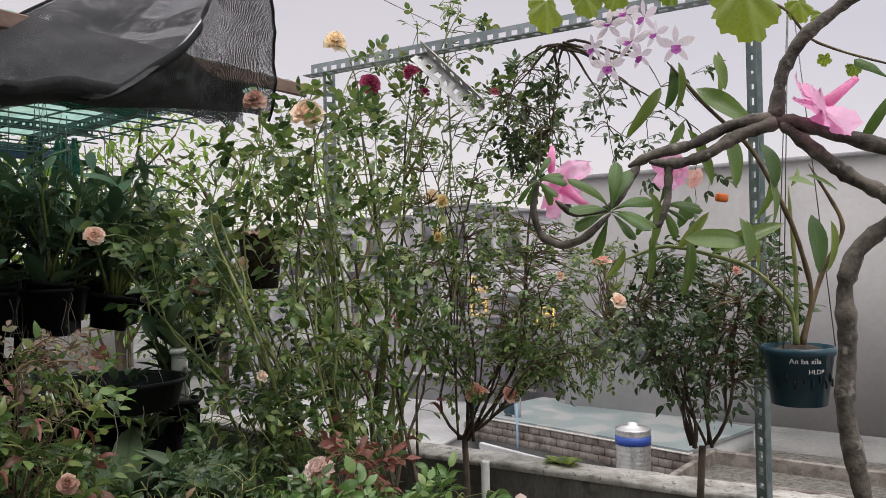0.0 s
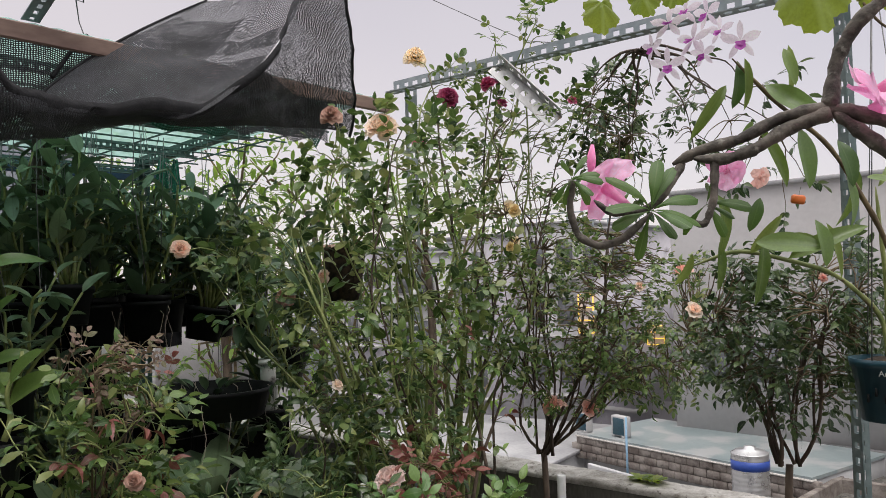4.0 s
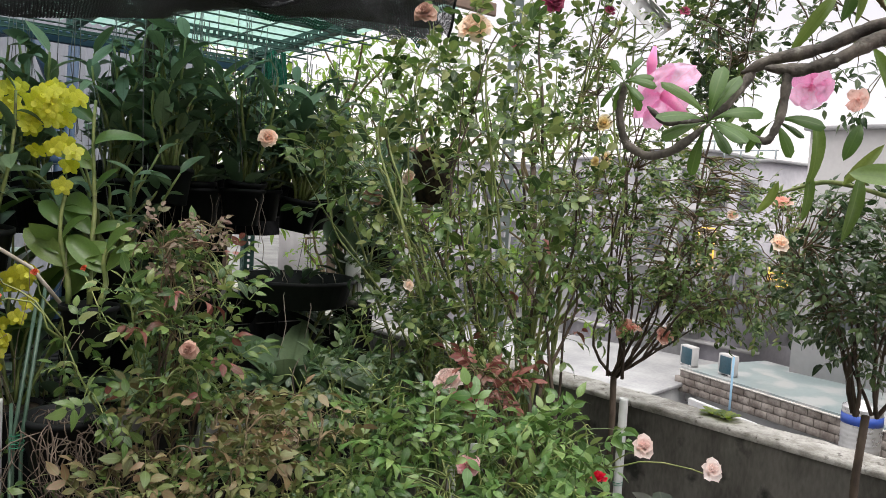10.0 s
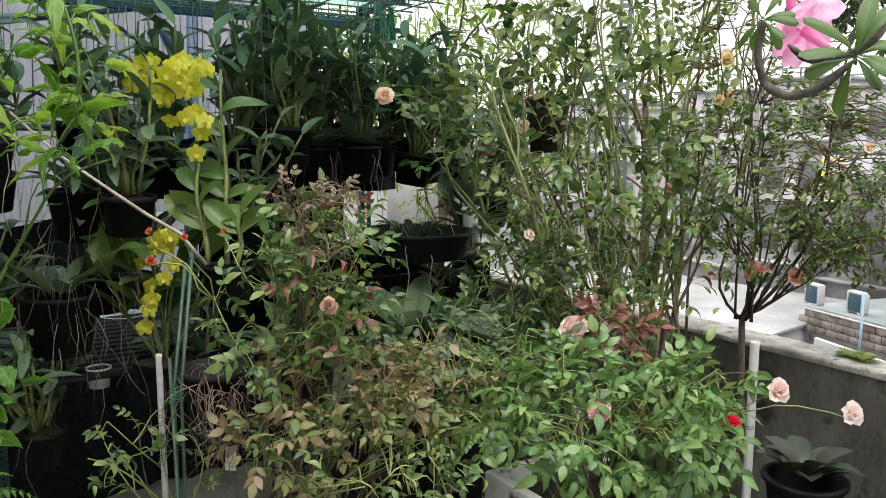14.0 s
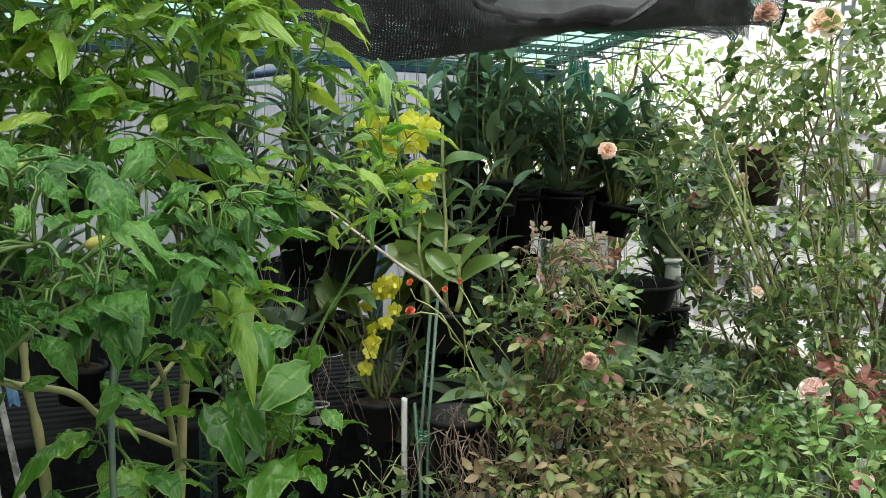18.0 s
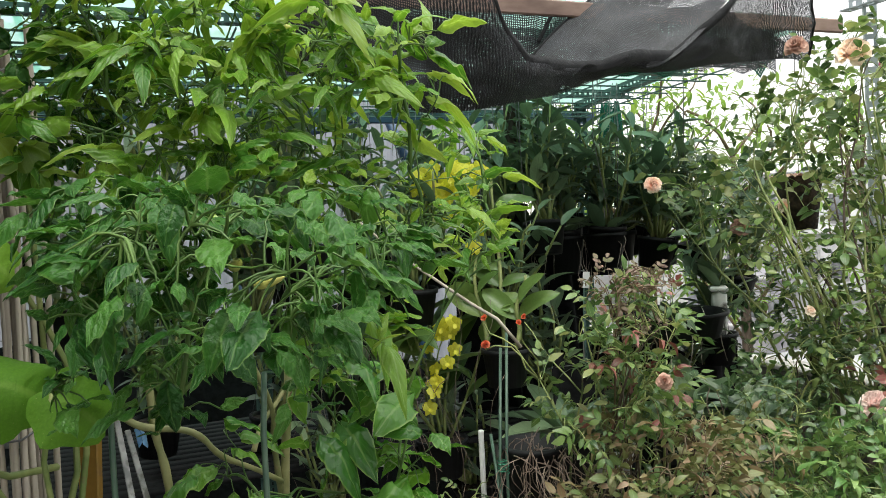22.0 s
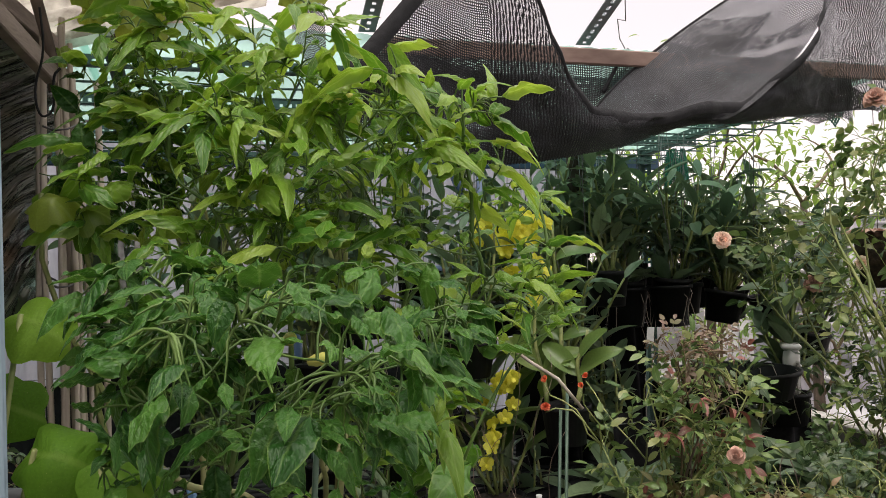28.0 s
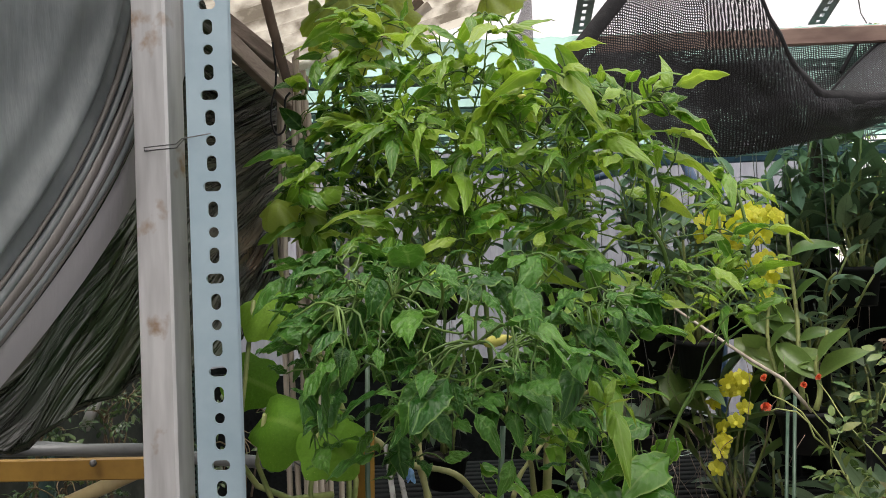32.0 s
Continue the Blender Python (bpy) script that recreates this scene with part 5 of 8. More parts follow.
def single_geo(tpl):
    return Geo().add(*tpl)


MESHES = {}


def shared(key, tpl, m):
    k = (key, m.name)
    if k not in MESHES:
        MESHES[k] = single_geo(tpl).mesh(key, m)
    return MESHES[k]


def put(name, me, parent, m, label=""):
    """One part on a shared mesh under its thing."""
    ob = new(name, me)
    ob.parent = parent
    ob.matrix_basis = Matrix([list(r) for r in np.asarray(m)])
    return tagged(ob, label) if label else ob


def in_blob(r, c, rad, n, shell=0.5):
    d = r.normal(size=(n, 3))
    d /= np.linalg.norm(d, axis=1)[:, None]
    k = r.random(n) ** (1 / 3) * (1 - shell) + shell * r.random(n) ** 0.2
    return np.asarray(c) + d * k[:, None] * np.asarray(rad)


def rose_bush(name, label, base, fork, blobs, stems, leaf, m_cane, sprays=None, size=0.06, singles=40, blooms=(), seed=1, r0=0.008, wander=0.06, group="rose bushes", young=None, mains=0, cat="rose bush"):
    """A rose: canes from the fork to points in its crown blobs (centre, radii, sprays), twigs, leaves and blooms."""
    r = np.random.default_rng(seed)
    base, fork = np.asarray(base, float), np.asarray(fork, float)
    ob = thing(name, base, label, cat, group)
    lines = []
    if np.linalg.norm(fork - base) > 0.05:
        tr = bend(base, fork, 8, 0.012, r=r) - base
        part("trunk", Geo().tube(tr, np.linspace(r0 * 1.9, r0 * 1.5, 8), 8), M_BARK, ob)
    for k in range(stems):
        c, rad, _ = blobs[k % len(blobs)]
        tip = in_blob(r, c, rad, 1, 0.6)[0]
        tip[2] = max(tip[2], c[2] + 0.2 * rad[2])
        start = fork + r.normal(size=3) * (0.012, 0.012, 0.0)
        thick = r0 * (0.65 + 0.4 * r.random())
        if mains and k >= mains:
            near = lines[min(range(mains), key=lambda i: np.linalg.norm(lines[i][-1] - tip))]
            start = near[2 + int(5 * r.random())]
            thick *= 0.6
        p = bend(start, tip, 12, wander * np.linalg.norm(tip - start), 0.03, r)
        lines.append(p)
        part("cane", Geo().tube(p - base, np.linspace(thick, r0 * 0.22, 12), 5), m_cane if r.random() < 0.7 else M_BARK, ob)
    nodes = np.vstack([p[3:] for p in lines])
    twigs, sprs = Geo(), []
    for c, rad, count in blobs:
        pts = in_blob(r, c, rad, count)
        for p in pts:
            d2 = np.sum((nodes - p) ** 2, axis=1) + 0.3 * np.maximum(0, nodes[:, 2] - p[2]) ** 2
            a = nodes[np.argmin(d2)]
            if np.linalg.norm(p - a) > 0.28:
                p = a + unit(p - a) * 0.28 * r.random()
            if r.random() < 0.8:
                twigs.tube(bend(a, p, 6, 0.05 * np.linalg.norm(p - a), 0.01, r) - base, np.linspace(0.0021, 0.0010, 6), 3, False)
            out = unit((p - a) + 0.6 * (p - np.asarray(c)) + r.normal(size=3) * 0.08 + np.array([0, 0, 0.02]))
            for _ in range(1 + int(r.random() < 0.5)):
                d = unit(out + r.normal(size=3) * 0.6)
                sprs.append((p - base, d, unit(np.array([0, 0, 1.0]) + r.normal(size=3) * 0.45), size * (0.7 + 0.6 * r.random())))
    tagged(part("twigwork", twigs, M_TWIG if m_cane is M_BARK else m_cane, ob), kind="stuff")
    joined = Geo()
    for i, (p, d, up, s) in enumerate(sprs):
        tpl = (sprays or SPRAYS)[i % len(SPRAYS)]
        m = frame_of(p, d, up, s)
        if i % max(1, len(sprs) // max(1, singles)) == 0:
            mm = young if young and r.random() < 0.25 else leaf
            put("leaf", shared("rose_leaf_%d_%d" % (i % len(SPRAYS), 1 if sprays else 0), tpl, mm), ob, m)
        else:
            joined.many(tpl, [m])
    tagged(part("foliage", joined, leaf, ob), kind="stuff")
    for p, m_f, s, kind in blooms:
        p = np.asarray(p, float)
        p = p - 0.05 * unit(p - np.array([0.0, 0.0, 1.6]))
        s = s * 0.92
        a = nodes[np.argmin(np.sum((nodes - p - np.array([0, 0, -0.08])) ** 2, axis=1))]
        line = bend(a, p - np.array([0, 0, 0.012]), 6, 0.01, 0.02, r)
        part("flower_stalk", Geo().tube(line - base, np.linspace(0.0019, 0.0014, 6), 4), m_cane, ob)
        d = unit(np.array([0.15 - 0.6 * p[0] * 0.3, -0.75, 0.75]) + r.normal(size=3) * 0.35)
        put("bloom", shared("bloom_%d" % kind, BLOOMS[kind], m_f), ob, frame_of(p - base, np.cross(d, (0.3, 0.8, 0.1)), d, s))
    return ob


# standard rose tree in front of the parapet
rose_bush("rose_tree", "tall grafted rose tree with small leaves and a coral bloom", (0.051, 2.288, 0.0), (0.051, 2.288, 1.08),
          [((0.12, 2.30, 1.50), (0.28, 0.2, 0.24), 300), ((0.32, 2.25, 1.47), (0.24, 0.2, 0.22), 260), ((-0.02, 2.35, 1.7), (0.25, 0.2, 0.25), 130), ((0.1, 2.4, 1.95), (0.25, 0.2, 0.2), 50), ((0.13, 2.27, 1.30), (0.22, 0.16, 0.11), 150), ((0.33, 2.22, 1.35), (0.20, 0.16, 0.13), 170)],
          30, L_ROSE, M_BARK, size=0.031, singles=60, seed=11, mains=9, r0=0.0058, blooms=[((0.083, 2.26, 1.216), F_CORAL, 0.062, 1), ((0.184, 2.254, 1.210), F_CORAL, 0.05, 2), ((0.435, 2.200, 1.570), F_CORAL, 0.06, 2), ((0.323, 2.201, 1.541), F_PEACH, 0.03, 2)])
# climbing rose with wine-red blooms behind it
rose_bush("climbing_rose", "tall climbing rose with wine-red blooms and sparse leaves", (-0.22, 2.36, 0.0), (-0.2, 2.36, 0.85),
          [((-0.177, 2.544, 2.137), (0.16, 0.15, 0.14), 30), ((0.024, 2.493, 2.299), (0.12, 0.12, 0.12), 26), ((-0.321, 2.498, 1.830), (0.28, 0.15, 0.3), 55), ((-0.036, 2.496, 1.947), (0.25, 0.15, 0.25), 55), ((0.210, 2.497, 1.907), (0.2, 0.15, 0.25), 45)],
          18, L_ROSE, M_CANE, ROUND_SPRAYS, size=0.047, singles=50, seed=12, mains=8,
          blooms=[((-0.217, 2.494, 2.145), F_WINE, 0.065, 0), ((-0.089, 2.494, 2.181), F_WINE, 0.05, 1), ((-0.050, 2.495, 2.115), F_WINE, 0.04, 2), ((-0.307, 2.446, 2.001), F_WINE, 0.04, 1), ((-0.338, 2.602, 2.310), F_YELLOWR, 0.07, 1), ((-0.027, 2.398, 1.781), F_YELLOWR, 0.05, 2), ((-0.019, 2.399, 1.679), F_YELLOWR, 0.04, 2)])
# large rose with long green canes
rose_bush("rose_bush", "large old rose with long green canes and peach blooms", (-0.36, 2.12, 0.0), (-0.34, 2.1, 0.75),
          [((-0.365, 2.147, 1.860), (0.22, 0.18, 0.2), 62), ((-0.536, 2.149, 1.666), (0.28, 0.2, 0.25), 80), ((-0.752, 2.200, 1.594), (0.2, 0.18, 0.16), 40), ((-0.335, 2.102, 1.453), (0.3, 0.18, 0.35), 56), ((-0.135, 2.251, 1.534), (0.25, 0.15, 0.3), 40)],
          34, L_ROSE, M_CANE, ROUND_SPRAYS, size=0.058, singles=60, seed=13, mains=14, wander=0.05,
          blooms=[((-0.345, 2.086, 1.978), F_ORANGE, 0.085, 0), ((-0.487, 2.096, 2.023), F_DRY, 0.055, 1), ((-0.842, 1.934, 1.669), F_PEACH, 0.046, 0), ((-0.74, 2.436, 1.533), F_DRY, 0.055, 1), ((-0.578, 2.312, 1.59), F_PEACH, 0.045, 2), ((0.002, 2.041, 1.743), F_YELLOWED, 0.036, 2), ((-0.013, 2.046, 1.653), F_YELLOWED, 0.024, 2), ((-0.461, 2.003, 1.311), F_PEACH, 0.035, 2)])

rose_bush("rose_tree", "small grafted rose tree with dark glossy leaves", (0.590, 1.815, 0.262), (0.574, 1.805, 1.165),
          [((0.575, 1.802, 1.406), (0.19, 0.16, 0.17), 230), ((0.500, 1.802, 1.458), (0.12, 0.14, 0.16), 110), ((0.691, 1.801, 1.480), (0.11, 0.14, 0.16), 120)],
          22, L_ROSEDARK, M_BARK, size=0.036, singles=60, seed=21, mains=8, r0=0.0055, blooms=[((0.390, 1.801, 1.492), F_PEACH, 0.04, 2), ((0.658, 1.801, 1.557), F_CORAL, 0.02, 2)])
# fresh bush in the white planter
rose_bush("rose_bush", "low fresh green rose bush with pale pink blooms", (-0.16, 1.62, 0.45), (-0.16, 1.62, 0.62),
          [((-0.180, 1.574, 1.013), (0.26, 0.2, 0.13), 150), ((-0.052, 1.621, 0.982), (0.14, 0.15, 0.11), 80), ((-0.375, 1.657, 1.008), (0.16, 0.15, 0.09), 70), ((-0.022, 1.803, 1.026), (0.1, 0.1, 0.06), 30)],
          22, L_ROSEBRIGHT, M_CANE, size=0.056, singles=80, seed=22, r0=0.006,
          blooms=[((-0.161, 1.538, 1.032), F_PINK, 0.042, 0), ((-0.294, 1.85, 1.114), F_BLUSH, 0.070, 0), ((0.157, 1.738, 1.057), F_BLUSH, 0.048, 2), ((0.3, 1.84, 0.997), F_BLUSH, 0.048, 2), ((0.078, 1.675, 0.995), F_RED, 0.04, 2), ((-0.622, 1.688, 0.983), F_PEACH, 0.05, 1)])
# fading bush with red young leaves
rose_bush("rose_bush", "fading rose bush with browned and red young leaves", (-0.86, 1.5, 0.35), (-0.86, 1.5, 0.62),
          [((-0.695, 1.358, 1.337), (0.13, 0.13, 0.11), 58), ((-0.738, 1.270, 1.228), (0.13, 0.13, 0.13), 58), ((-0.665, 1.375, 1.195), (0.09, 0.1, 0.09), 40)],
          16, L_ROSE, M_CANE, size=0.048, singles=60, seed=23, r0=0.006, young=L_RED,
          blooms=[((-0.574, 1.213, 1.270), F_DRY, 0.028, 1), ((-0.698, 1.425, 1.433), F_DRY, 0.03, 2), ((-1.033, 1.503, 1.346), F_SCARLET, 0.016, 2), ((-0.956, 1.191, 1.384), F_SCARLET, 0.014, 2), ((-0.956, 1.191, 1.327), F_SCARLET, 0.018, 1), ((-0.873, 1.192, 1.376), F_SCARLET, 0.014, 2)])
rose_bush("rose_bush", "withering rose bush with brown leaves", (-0.72, 1.42, 0.3), (-0.72, 1.42, 0.6),
          [((-0.592, 1.309, 1.094), (0.17, 0.14, 0.08), 70), ((-0.507, 1.448, 1.065), (0.12, 0.12, 0.1), 45), ((-0.665, 1.212, 1.007), (0.13, 0.12, 0.07), 38)],
          14, L_ROSEBROWN, M_TWIG, size=0.046, singles=50, seed=24, r0=0.005)
rose_bush("rose_bush", "spent rose shoots with dry reddish leaves", (-0.78, 1.4, 0.5), (-0.76, 1.38, 1.1),
          [((-0.695, 1.345, 1.445), (0.11, 0.08, 0.035), 34), ((-0.69, 1.36, 1.36), (0.06, 0.06, 0.04), 12)], 12, L_DRYRED, M_TWIG, size=0.026, singles=20, seed=29, r0=0.003)
rose_bush("rose_bush", "young bush of small green leaves", (-1.05, 1.3, 0.2), (-1.05, 1.3, 0.5),
          [((-0.973, 1.185, 0.932), (0.16, 0.12, 0.1), 20), ((-0.533, 1.209, 0.988), (0.22, 0.13, 0.07), 60), ((-0.409, 1.368, 0.991), (0.08, 0.1, 0.07), 26)],
          18, L_ROSE, M_CANE, size=0.04, singles=60, seed=25, r0=0.005)
# red-leaved shoots and a thicket of thorny canes behind the white bloom
rose_bush("rose_bush", "thorny rose thicket with red new shoots", (-0.12, 2.0, 0.4), (-0.12, 2.02, 0.8),
          [((-0.246, 1.946, 1.139), (0.1, 0.1, 0.1), 26), ((-0.400, 2.017, 1.302), (0.22, 0.15, 0.22), 60), ((-0.181, 2.162, 1.314), (0.2, 0.15, 0.22), 50)],
          18, L_ROSE, M_CANE, size=0.05, singles=30, seed=26, r0=0.008, young=L_RED)
rose_bush("rose_bush", "red young shoots of a rose", (-0.2, 1.86, 0.5), (-0.2, 1.88, 0.9),
          [((-0.200, 1.801, 1.134), (0.07, 0.07, 0.07), 16)], 4, L_RED, M_TWIG, size=0.055, singles=8, seed=27, r0=0.004)
# climber on the beam
rose_bush("climbing_plant", "dark-leaved climber on the pergola beam", q(-0.95, 2.12, 2.2), q(-0.95, 2.1, 2.2),
          [((0.267, 2.495, 2.065), (0.1, 0.1, 0.2), 80), ((0.393, 2.395, 2.111), (0.2, 0.1, 0.12), 16), ((0.553, 2.296, 2.021), (0.15, 0.1, 0.2), 8), ((0.400, 2.396, 1.941), (0.2, 0.12, 0.18), 26), ((0.652, 2.197, 1.907), (0.12, 0.1, 0.25), 12)],
          14, L_ROSEDARK, M_BARK, size=0.05, singles=40, seed=28, r0=0.005, blooms=[((0.164, 2.395, 2.090), F_WINE, 0.035, 2)])
# low filling growth in front of the shed, its leaf colour darkened for shade
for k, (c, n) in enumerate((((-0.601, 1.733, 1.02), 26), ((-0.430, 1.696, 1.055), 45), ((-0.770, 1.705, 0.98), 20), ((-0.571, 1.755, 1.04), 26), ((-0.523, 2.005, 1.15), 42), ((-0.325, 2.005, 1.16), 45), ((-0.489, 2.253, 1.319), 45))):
    rose_bush("rose_bush", "low rose bush in the planting, leaves darkened as shade", (c[0], c[1], 0.2), (c[0], c[1], c[2] - 0.2), [(c, (0.2, 0.15, 0.14), n)], 9, L_ROSEDARK, M_CANE, size=0.048, singles=30, seed=31 + k, r0=0.005)

# ---- chilli bush ----
CH = [leaf_tpl(1.0, wd, 0.04, d, 1.5, 0.37, w, 14, tw, 7, cu, 0.32, 9 * d + tw, 0.015) for wd, d, w, tw, cu in ((0.46, 0.80, 0.05, 0.0, -0.6), (0.38, 1.05, 0.07, 0.35, -0.8), (0.48, 0.70, 0.05, -0.3, -0.6), (0.40, 1.2, 0.06, 0.2, -0.7), (0.36, 0.95, 0.09, -0.5, -0.9), (0.50, 0.75, 0.07, 0.4, -0.5), (0.42, 1.3, 0.06, 0.1, -0.65))]
CH_OLD = [leaf_tpl(1.0, 0.58, 0.06, d, 1.5, 0.37, w, 15, tw, 7, cu, 0.26, 5 * d + tw, 0.015) for d, w, tw, cu in ((0.6, 0.06, 0.0, -0.4), (0.8, 0.07, 0.3, -0.5), (0.45, 0.06, -0.3, -0.3), (1.0, 0.06, 0.2, -0.5), (0.7, 0.07, -0.4, -0.2))]


def leafy_bush(name, label, cat, base, forks, blobs, leaf, m_stem, tpls, size, objects, seed, r0=0.011, droop=0.35, leafname="leaf", old=None, pods=()):
    """A branching soft shrub with single stalked leaves."""
    r = np.random.default_rng(seed)
    base = np.asarray(base, float)
    ob = thing(name, base, label, cat)
    lines, trunk = [], []
    for start, end, thick, m_s in forks:
        p = bend(start, end, 14, 0.022, r=r)
        trunk.append(p[4:])
        knobs = 1 + 0.10 * np.sin(np.arange(14) * 2.1) + 0.05 * r.normal(size=14)
        part("stem", Geo().tube(p - base, np.linspace(thick, thick * 0.66, 14) * knobs, 8), m_s, ob)
    pool = np.vstack(trunk)
    for c, rad, cnt, *_ in sorted(blobs, key=lambda b: b[0][2]):
        c = np.asarray(c)
        low = pool - (c - np.array([0, 0, 0.12]))
        a = pool[np.argmin(np.sum(low ** 2, axis=1))]
        main = bend(a, c + r.normal(size=3) * 0.02, 12, 0.05 * np.linalg.norm(c - a), 0.02, r)
        part("branch", Geo().tube(main - base, np.linspace(r0 * 0.33, r0 * 0.17, 12), 6), M_CHILITWIG, ob)
        pool = np.vstack([pool, main[4:]])
        lines.append(main[3:])
        for k in range(3 + cnt // 10):
            s = main[3 + int(7 * r.random())]
            tip = in_blob(r, c, rad, 1, 0.7)[0]
            t = bend(s, tip, 8, 0.06 * np.linalg.norm(tip - s), 0.015, r)
            lines.append(t)
            part("branchlet", Geo().tube(t - base, np.linspace(r0 * 0.15, r0 * 0.08, 8), 5), M_CHILITWIG, ob)
    nodes = np.vstack([p[1:] for p in lines])
    stalks, joined, items = Geo(), Geo(), []
    for c, rad, cnt, *aged in blobs:
        # leaves shrink on the crowded near boughs
        small = 0.70 if aged else (1.5 if c[2] < 1.38 else 0.88)
        for p in in_blob(r, c, rad, int(cnt * (1.0 if c[2] < 1.38 else 2.7)), 0.55):
            a = nodes[np.argmin(np.sum((nodes - p) ** 2, axis=1))]
            if np.linalg.norm(p - a) > 0.045:
                p = a + unit(p - a) * (0.012 + 0.033 * r.random())
            stalk = bend(a, p, 5, 0.04 * np.linalg.norm(p - a), 0.006, r) - base
            d = (p - a) + 0.5 * (p - np.asarray(c))
            d[2] = 0
            d = unit(unit(d) + r.normal(size=3) * (0.5 if aged else 0.85))
            d[2] = (droop if aged or c[2] < 1.38 else droop + 0.35) + 0.42 * r.normal()
            items.append((p - base, d, np.array([0, 0, 1.0]) + r.normal(size=3) * (0.27 if aged else 0.42), small * size * (0.45 + 0.85 * r.random() ** 1.3), 1 if aged else 2 if c[2] < 1.38 else 0, stalk))
    # the pods hang free of the leaves
    items = [it for it in items if all(np.linalg.norm(it[0] + base + unit(it[1]) * 0.5 * it[3] - np.array(p_) - np.array(w_)) > 0.034 for p_ in pods[:2] for w_ in [(0.039 * k_, -0.031 * k_, 0.003 * k_) for k_ in range(6)])]
    for it in items:
        stalks.tube(it[5], np.linspace(0.0014, 0.0008, 5), 3, False)
    tagged(part("stalkwork", stalks, M_CHILITWIG, ob), kind="stuff")
    order = r.permutation(len(items))
    rest = [joined, Geo(), Geo()]
    for k, i in enumerate(order):
        *at_, aged, _ = items[i]
        shapes, mm = (old[0], old[aged]) if aged and old else (tpls, leaf)
        j = int(i % len(shapes))
        m = frame_of(*at_)
        if k < objects:
            put(leafname, shared("%s_%s_%s_%d" % (name, leafname, mm.name, j), shapes[j], mm), ob, m)
        else:
            rest[aged if old else 0].many(shapes[j], [m])
    if joined.n:
        tagged(part("foliage", joined, leaf, ob), kind="stuff")
    if rest[1].n:
        tagged(part("foliage", rest[1], old[1], ob, "older leaves of the near boughs, darkened as shade"), kind="stuff")
    if rest[2].n:
        tagged(part("foliage", rest[2], old[2], ob, "mid-green puckered leaves"), kind="stuff")
    return ob, base


PODS = ((-0.686, 0.302, 1.558), (-0.642, 0.304, 1.540), (-0.660, 0.359, 1.805), (-0.751, 0.344, 1.737))
chilli, cbase = leafy_bush("chilli_bush", "large chilli bush with bright green drooping leaves", "chilli bush", (-1.16, 0.74, 0.4),
    [((-1.16, 0.74, 0.4), (-1.082, 0.748, 1.354), 0.0118, M_CHILISTEM), ((-1.115, 0.742, 1.12), (-0.98, 0.56, 1.42), 0.0055, M_CHILISTEM), ((-0.98, 0.56, 1.42), (-0.798, 0.370, 1.700), 0.0042, M_CHILITWIG), ((-1.082, 0.748, 1.34), (-0.72, 0.52, 1.60), 0.0040, M_CHILITWIG), ((-1.04, 0.62, 1.36), (-0.95, 0.34, 1.86), 0.0038, M_CHILITWIG)],
    [((-0.79, 0.36, 1.655), (0.19, 0.13, 0.07), 34), ((-0.817, 0.348, 1.838), (0.2, 0.16, 0.12), 54), ((-0.702, 0.414, 1.835), (0.12, 0.12, 0.06), 34), ((-0.600, 0.483, 1.783), (0.06, 0.08, 0.05), 18), ((-0.925, 0.315, 1.893), (0.09, 0.1, 0.1), 32), ((-0.904, 0.339, 1.737), (0.2, 0.16, 0.12), 60),
     ((-0.723, 0.439, 1.721), (0.17, 0.16, 0.11), 52), ((-0.626, 0.530, 1.664), (0.1, 0.12, 0.1), 9), ((-0.663, 0.157, 1.583), (0.09, 0.09, 0.07), 40, 1), ((-0.532, 0.142, 1.564), (0.15, 0.12, 0.07), 60, 1), ((-0.580, 0.302, 1.565), (0.13, 0.12, 0.08), 45, 1), ((-0.607, 0.482, 1.561), (0.08, 0.1, 0.08), 9),
     ((-0.613, 0.411, 1.458), (0.08, 0.08, 0.06), 10), ((-0.949, 0.696, 1.357), (0.07, 0.06, 0.05), 9), ((-0.812, 0.727, 1.323), (0.05, 0.06, 0.05), 8), ((-0.893, 0.665, 1.265), (0.06, 0.06, 0.05), 9), ((-0.768, 0.688, 1.238), (0.06, 0.06, 0.08), 12), ((-1.009, 0.523, 1.265), (0.05, 0.06, 0.05), 8), ((-0.797, 0.658, 1.149), (0.07, 0.06, 0.05), 10), ((-0.936, 0.504, 1.186), (0.09, 0.07, 0.05), 13), ((-0.695, 0.267, 1.455), (0.2, 0.12, 0.07), 18, 1), ((-0.807, 0.231, 1.453), (0.08, 0.1, 0.08), 8, 1), ((-1.009, 0.308, 1.774), (0.06, 0.08, 0.17), 40, 1), ((-0.609, 0.617, 1.579), (0.05, 0.06, 0.1), 6), ((-0.683, 0.807, 1.630), (0.04, 0.05, 0.045), 6), ((-0.739, 0.818, 1.709), (0.05, 0.05, 0.05), 8), ((-0.692, 0.794, 1.567), (0.04, 0.04, 0.04), 5)],
    L_CHILI, M_CHILISTEM, CH, 0.055, 295, 41, 0.0085, droop=0.18, old=(CH_OLD, L_CHILIOLDSHADE, L_CHILIMID), pods=PODS)
for p, rz, sc in zip(PODS, (-30, 10, 80, 0), (1.0, 0.95, 0.6, 0.6)):
    g = Geo().lathe(pose(*(Vector(p) - Vector(cbase)), 0, 78, rz), [(r_ * sc, z_ * sc) for r_, z_ in ((0.0002, -0.02), (0.0044, -0.017), (0.0068, -0.008), (0.0064, 0.004), (0.0036, 0.016), (0.0003, 0.023))], 12)
    part("chilli_pod", g, M_CHILIFRUIT, chilli, "pale yellow chilli pod")

